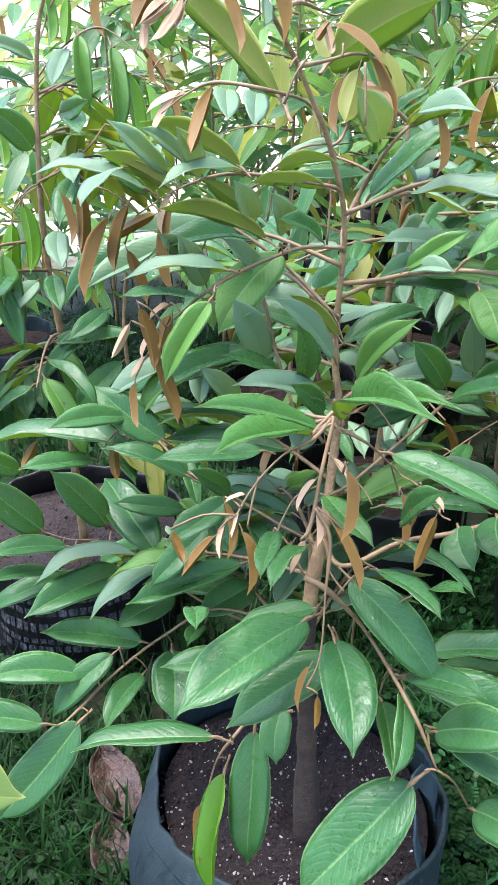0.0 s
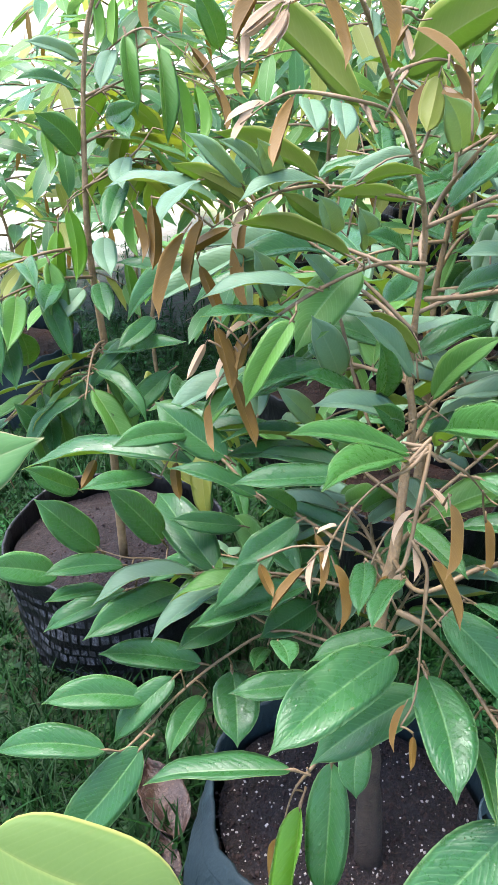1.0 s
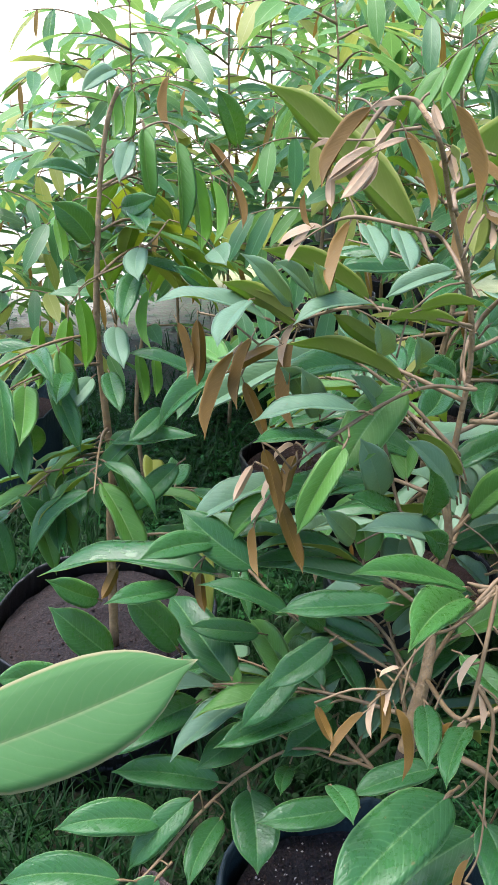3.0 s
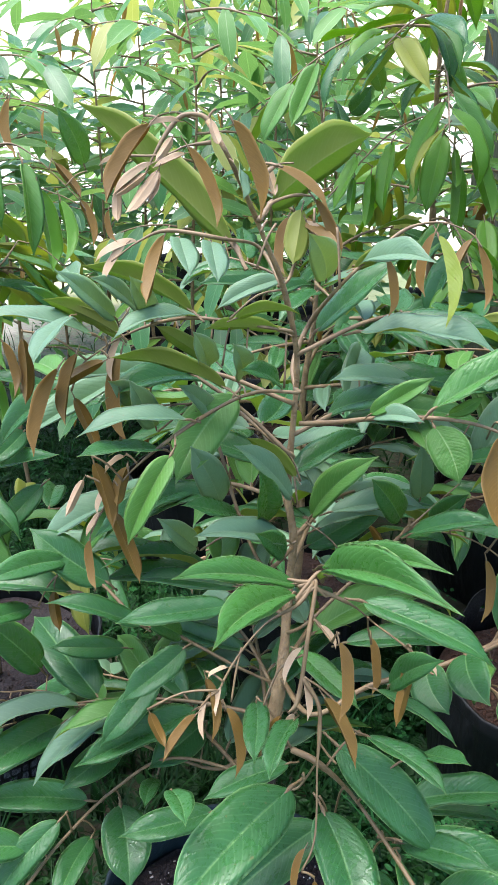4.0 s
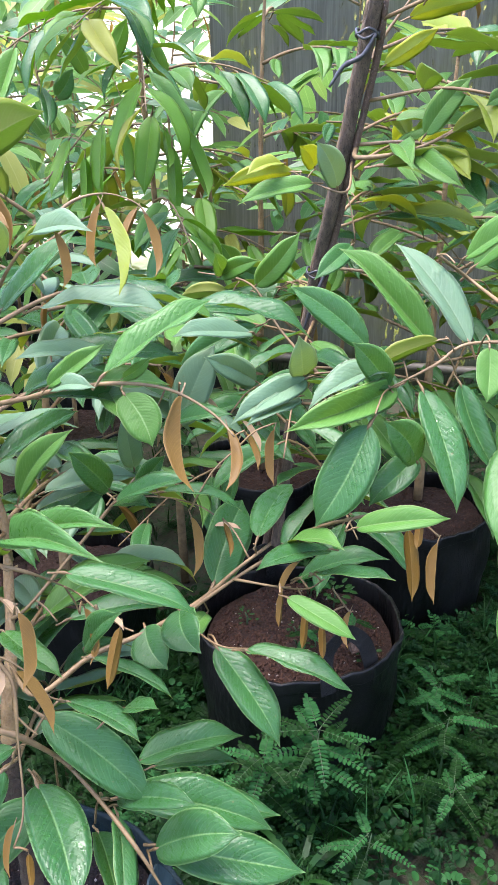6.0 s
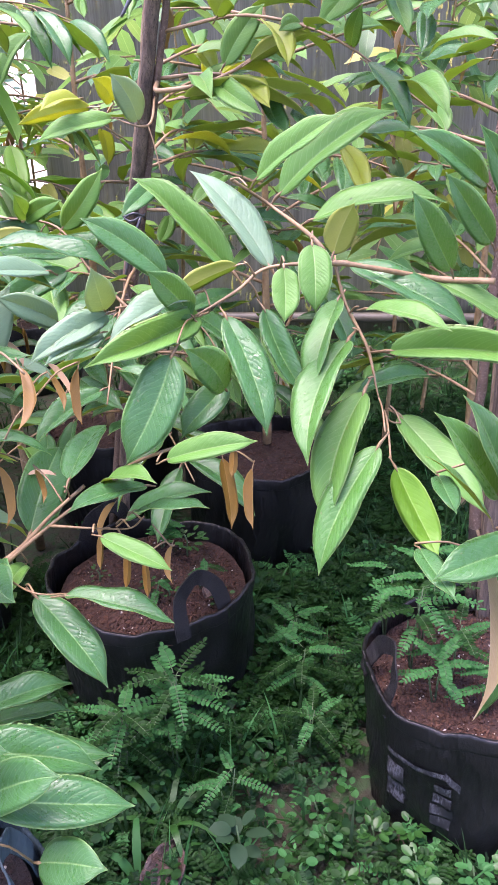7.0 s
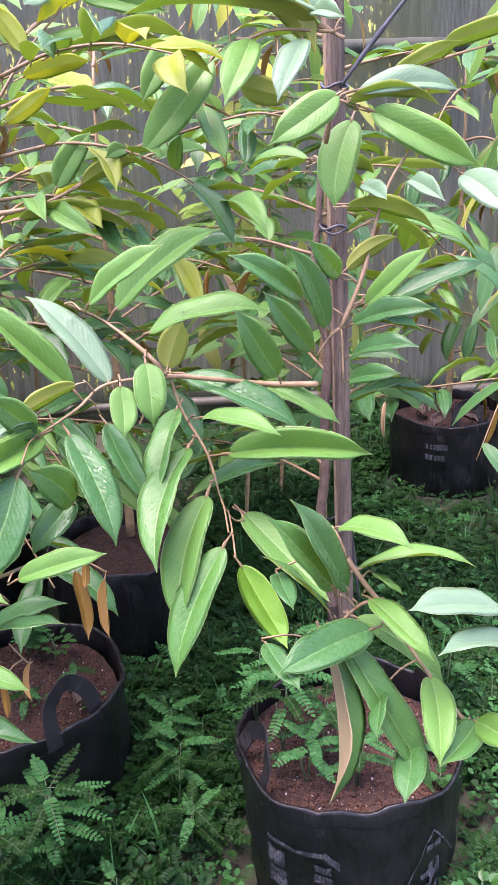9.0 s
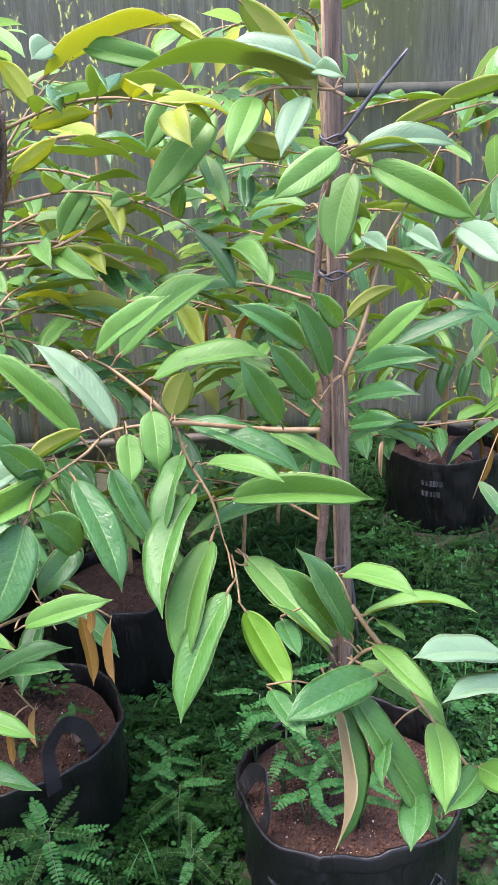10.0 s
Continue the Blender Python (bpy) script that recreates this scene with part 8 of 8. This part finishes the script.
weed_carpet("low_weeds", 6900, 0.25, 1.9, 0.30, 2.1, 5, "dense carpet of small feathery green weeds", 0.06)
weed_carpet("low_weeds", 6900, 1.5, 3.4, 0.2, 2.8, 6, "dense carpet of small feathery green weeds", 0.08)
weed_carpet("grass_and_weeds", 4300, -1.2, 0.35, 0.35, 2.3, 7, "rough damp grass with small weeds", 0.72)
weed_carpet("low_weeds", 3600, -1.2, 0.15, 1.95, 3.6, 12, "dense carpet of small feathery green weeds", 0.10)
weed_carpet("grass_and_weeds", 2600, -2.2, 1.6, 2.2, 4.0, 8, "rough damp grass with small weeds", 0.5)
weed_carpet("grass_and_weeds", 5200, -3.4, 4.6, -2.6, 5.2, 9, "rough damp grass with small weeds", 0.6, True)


def feathery_weed(at, height, seed, label, arms=9, size=0.012, ln=0.11):
    """An upright weed whose thin arms carry paired small oval leaflets."""
    rng = random.Random(seed)
    ob = thing("feathery_weed", at, label, "weed", "feathery weeds")
    sb = bmesh.new()
    for q in range(2):
        add_tube(sb, [(0, 0, -0.01), (0.01 - 0.02 * q, 0.005, height * 0.5), (0.015 - 0.03 * q, 0.0, height * (0.95 - 0.3 * q))], [0.0022, 0.0018, 0.001], 6)
    part("stem", sb, M_STEM, ob)
    a = rng.uniform(0, 6.28)
    for i in range(arms):
        a += 2.4 + rng.uniform(-0.3, 0.3)
        z = height * (0.55 + 0.43 * i / max(1, arms - 1))
        pieces = []
        frond(pieces, (0.01 * z / height, 0, z), (math.cos(a), math.sin(a), rng.uniform(-0.05, 0.4)), ln * 0.82 * rng.uniform(0.75, 1.15), rng.randint(10, 12), size * 0.90, rng, rng.choice((0, 0, 1)), 0.25, 2)
        joined("frond", pieces, [M_WEED_BRIGHT, M_WEED, M_STEM], ob)["kind"] = "stuff"
    return ob


feathery_weed((0.625, 1.165, 0.0), 0.26, 1, "bright feathery weed growing against a planter bag", 24, 0.0145, 0.125)
feathery_weed((0.53, 1.19, 0.0), 0.20, 2, "feathery green weed beside a planter bag", 17, 0.0135, 0.12)
feathery_weed((0.66, 1.02, 0.0), 0.13, 3, "small feathery weed on the ground", 6, 0.011, 0.09)
feathery_weed((1.01, 0.95, 0.24), 0.19, 4, "feathery weed sprouting in a bag of red soil", 12, 0.0125, 0.12)
feathery_weed((0.985, 0.86, 0.24), 0.11, 31, "feathery weed sprouting in a bag of red soil", 8, 0.0115, 0.09)
feathery_weed((1.05, 0.80, 0.24), 0.10, 32, "feathery weed sprouting in a bag of red soil", 7, 0.011, 0.08)
feathery_weed((1.06, 0.98, 0.24), 0.22, 33, "tall feathery weed in a bag of red soil", 9, 0.012, 0.11)
feathery_weed((1.14, 0.70, 0.24), 0.03, 34, "seedling at the edge of the red soil", 4, 0.010, 0.04)
feathery_weed((1.20, 0.74, 0.24), 0.03, 35, "seedling at the edge of the red soil", 4, 0.010, 0.04)
feathery_weed((0.92, 1.18, 0.0), 0.17, 36, "feathery weed between the planter bags", 10, 0.013, 0.10)
feathery_weed((0.98, 1.30, 0.0), 0.14, 37, "feathery weed between the planter bags", 9, 0.012, 0.09)
feathery_weed((0.86, 1.06, 0.0), 0.13, 38, "feathery weed between the planter bags", 9, 0.012, 0.09)
feathery_weed((1.04, 0.88, 0.24), 0.14, 5, "feathery weed sprouting in a bag of red soil", 9, 0.0115, 0.10)
feathery_weed((1.03, 1.05, 0.24), 0.16, 6, "pale feathery weed over a bag rim", 4, 0.011, 0.10)
feathery_weed((0.80, 1.55, 0.25), 0.07, 7, "small weed sprouting in red soil", 9, 0.013, 0.05)
feathery_weed((0.70, 1.38, 0.25), 0.05, 8, "small weed sprouting in red soil", 4, 0.009, 0.05)
feathery_weed((0.80, 1.36, 0.25), 0.06, 9, "small weed sprouting in red soil", 4, 0.009, 0.05)
feathery_weed((1.55, 0.98, 0.0), 0.22, 10, "feathery weed between the planter bags", 7, 0.012, 0.11)


def leafy_weed(at, height, count, ln, seed, label, mat, width=0.75, round_leaf=False, spread=0.012):
    """A weed with a whorl of broad, pointed leaves."""
    rng = random.Random(seed)
    ob = thing("leafy_weed", at, label, "weed", "leafy weeds")
    sb = bmesh.new()
    add_tube(sb, [(0, 0, -0.01), (0.004, 0.003, height * 0.6), (0.0, 0.006, height)], [0.0025, 0.002, 0.0015], 6)
    part("stem", sb, M_STEM, ob)
    a = rng.uniform(0, 6.28)
    for i in range(count):
        a += 2.4
        w = (math.cos(a), math.sin(a), rng.uniform(-0.15, 0.45))
        z = height * rng.uniform(0.7, 1.0)
        out = spread * (rng.uniform(0.3, 1.0) if spread > 0.02 else 1.0)
        foot, l2 = (w[0] * out, w[1] * out, z), ln * rng.uniform(0.75, 1.15)
        pc = [(oval(foot, w, l2, width, rng.uniform(-0.4, 0.4)), OVAL_F, 0) if round_leaf else (turned(foot, w, l2, width, rng.uniform(-0.4, 0.4)), LEAF_F, 0)]
        joined("leaf", pc, [mat], ob)
    return ob


leafy_weed((0.615, 0.905, 0.0), 0.13, 8, 0.042, 1, "grey-green broad-leaved weed on the ground", M_WEED_GREY, 0.70)
for i, (x, y, h) in enumerate([(0.86, 0.74, 0.07), (0.92, 0.67, 0.08), (0.80, 0.66, 0.06), (1.00, 0.58, 0.08), (0.84, 0.83, 0.06), (1.08, 0.55, 0.07), (0.74, 0.78, 0.05), (0.95, 0.55, 0.06), (1.17, 0.52, 0.07), (0.79, 0.93, 0.05),
                               (0.88, 0.62, 0.09), (0.97, 0.64, 0.10), (1.03, 0.63, 0.09), (1.10, 0.61, 0.10), (0.83, 0.70, 0.08), (1.16, 0.60, 0.09), (0.90, 0.80, 0.06), (0.76, 0.86, 0.06), (1.24, 0.58, 0.08), (0.70, 0.70, 0.06)]):
    leafy_weed((x, y, 0.0), h, 12, 0.021, 20 + i, "low round-leaved weed at the foot of a bag", M_WEED_LUSH if i % 4 != 1 else M_WEED_BRIGHT, 0.62, True)
leafy_weed((0.835, 1.500, 0.245), 0.050, 30, 0.017, 60, "bushy clover-like seedling on red soil", M_WEED_LUSH, 0.62, True, 0.034)
leafy_weed((0.727, 1.371, 0.245), 0.030, 9, 0.012, 61, "tiny seedling on red soil", M_WEED_LUSH, 0.62, True, 0.022)
leafy_weed((0.709, 1.430, 0.245), 0.025, 8, 0.012, 62, "tiny seedling on red soil", M_WEED_LUSH, 0.62, True, 0.021)
leafy_weed((0.808, 1.305, 0.245), 0.025, 9, 0.011, 63, "tiny seedling on red soil", M_WEED_LUSH, 0.62, True, 0.024)
leafy_weed((0.630, 1.509, 0.245), 0.030, 10, 0.011, 64, "tiny seedling on red soil", M_WEED_LUSH, 0.62, True, 0.024)


def grass_clump(at, count, ln, seed, label):
    rng = random.Random(seed)
    ob = thing("grass_clump", at, label, "grass", "broad grass clumps")
    for _ in range(count):
        a = rng.uniform(0, 6.28)
        l2, h = ln * rng.uniform(0.6, 1.1), rng.uniform(0.03, 0.08)
        pts = [(math.cos(a) * l2 * s, math.sin(a) * l2 * s, h * math.sin(math.pi * min(1, 0.1 + s * 0.75))) for s in np.linspace(0, 1, 9)]
        v, f = strip(pts, rng.uniform(0.005, 0.009))
        joined("blade", [(v, f, 0)], [M_WEED_LUSH if rng.random() < 0.6 else M_WEED_BRIGHT], ob)


grass_clump((0.55, 1.05, 0.0), 11, 0.16, 1, "broad-bladed grass clump among the weeds")
grass_clump((0.46, 0.98, 0.0), 8, 0.13, 2, "broad-bladed grass clump among the weeds")
grass_clump((0.45, 1.20, 0.0), 8, 0.15, 3, "broad-bladed grass clump among the weeds")


def dry_leaf(at, ln, turn, seed, label):
    """A large fallen leaf, curled and crumpled."""
    bm = bmesh.new()
    nu, nv = 16, 10
    g = []
    for i in range(nu + 1):
        u = i / nu
        row = []
        for k in range(nv + 1):
            v = k / nv * 2 - 1
            w = max(half_width(min(max(u, 0.02), 0.98)), 0.03) * 0.55
            x, y = (u - 0.5) * ln, v * w * ln
            z = 0.16 * ln * v * v + 0.06 * ln * math.sin(u * 3.1) + 0.08 * ln * noise.noise(Vector((u * 5, v * 3, seed))) + 0.05 * ln * noise.noise(Vector((u * 11, v * 7, seed))) + 0.02
            row.append(bm.verts.new((x, y, z)))
        g.append(row)
    for i in range(nu):
        for k in range(nv):
            bm.faces.new((g[i][k], g[i + 1][k], g[i + 1][k + 1], g[i][k + 1]))
    ob = new("dry_leaf", mesh_of("dry_leaf", bm, M_DRY))
    ob.matrix_basis = pose(*at, 8, -12, turn)
    mod = ob.modifiers.new("thickness", "SOLIDIFY")
    mod.thickness = 0.0012
    tagged(ob, label, "leaf")


dry_leaf((-0.235, 1.11, 0.05), 0.15, 118, 1, "large crumpled dry brown leaf beside a bag")
dry_leaf((-0.222, 1.00, 0.02), 0.12, 100, 2, "crumpled dry brown leaf on damp grass")
dry_leaf((0.50, 0.96, 0.02), 0.12, 40, 3, "dry red-brown leaf lying under weeds")
for i, (x, y, tz) in enumerate([(2.50, 1.76, 20), (2.58, 1.68, 100), (2.54, 1.88, 60), (2.68, 1.72, 150)]):
    dry_leaf((x, y, 0.265), 0.08, tz, 10 + i, "curled dry leaf on the soil of a bag")
dry_leaf((0.80, 1.32, 0.26), 0.05, 30, 15, "dry curled leaf on red soil")

# ties round the stakes
def plastic_tie(c, r, tail, label):
    tie = thing("plastic_tie", c, label, "tie", "plastic ties")
    for dz in (-0.003, 0.004):
        tb = bmesh.new()
        add_tube(tb, [(r * math.cos(a) - 0.003, r * math.sin(a), dz + 0.004 * math.sin(3 * a + dz * 300)) for a in np.linspace(0, 6.28, 17)], [0.0022] * 17, 6, False)
        part("loop", tb, M_TIE, tie)
    tb = bmesh.new()
    line = spline(tail, 5)
    add_tube(tb, line, [0.0016 + 0.0026 * math.sin(math.pi * (0.12 + 0.80 * i / (len(line) - 1))) * (1 + 0.25 * math.sin(2.3 * i)) for i in range(len(line))], 5)
    part("tail", tb, M_TIE, tie, "twisted plastic strip end")


plastic_tie((1.215, 1.018, 1.384), 0.021, [(-0.01, -0.018, 0.0), (0.02, -0.055, 0.06), (0.056, -0.099, 0.127)], "black plastic strip tied round a stake, one end sticking up")
plastic_tie((1.214, 1.019, 1.17), 0.023, [(-0.02, -0.010, 0.0), (-0.026, -0.008, -0.05), (-0.022, -0.008, -0.10)], "black plastic strip tied round a stake and trunk")
plastic_tie((1.216, 1.016, 0.62), 0.024, [(0.016, -0.016, 0), (0.024, -0.022, -0.05), (0.036, -0.028, -0.17)], "black plastic strip hanging from a stake")
plastic_tie((0.7855, 1.511, 0.998), 0.020, [(0.0, -0.022, 0.0), (-0.014, -0.024, -0.03), (-0.024, -0.012, -0.07), (-0.034, -0.006, -0.11)], "black plastic strip tied round a dark stake")
plastic_tie((0.795, 1.372, 1.395), 0.018, [(0.0, -0.020, 0.0), (-0.016, -0.012, -0.030), (-0.038, 0.008, -0.045), (-0.056, 0.020, -0.075)], "black plastic strip with a loose end on a dark stake")
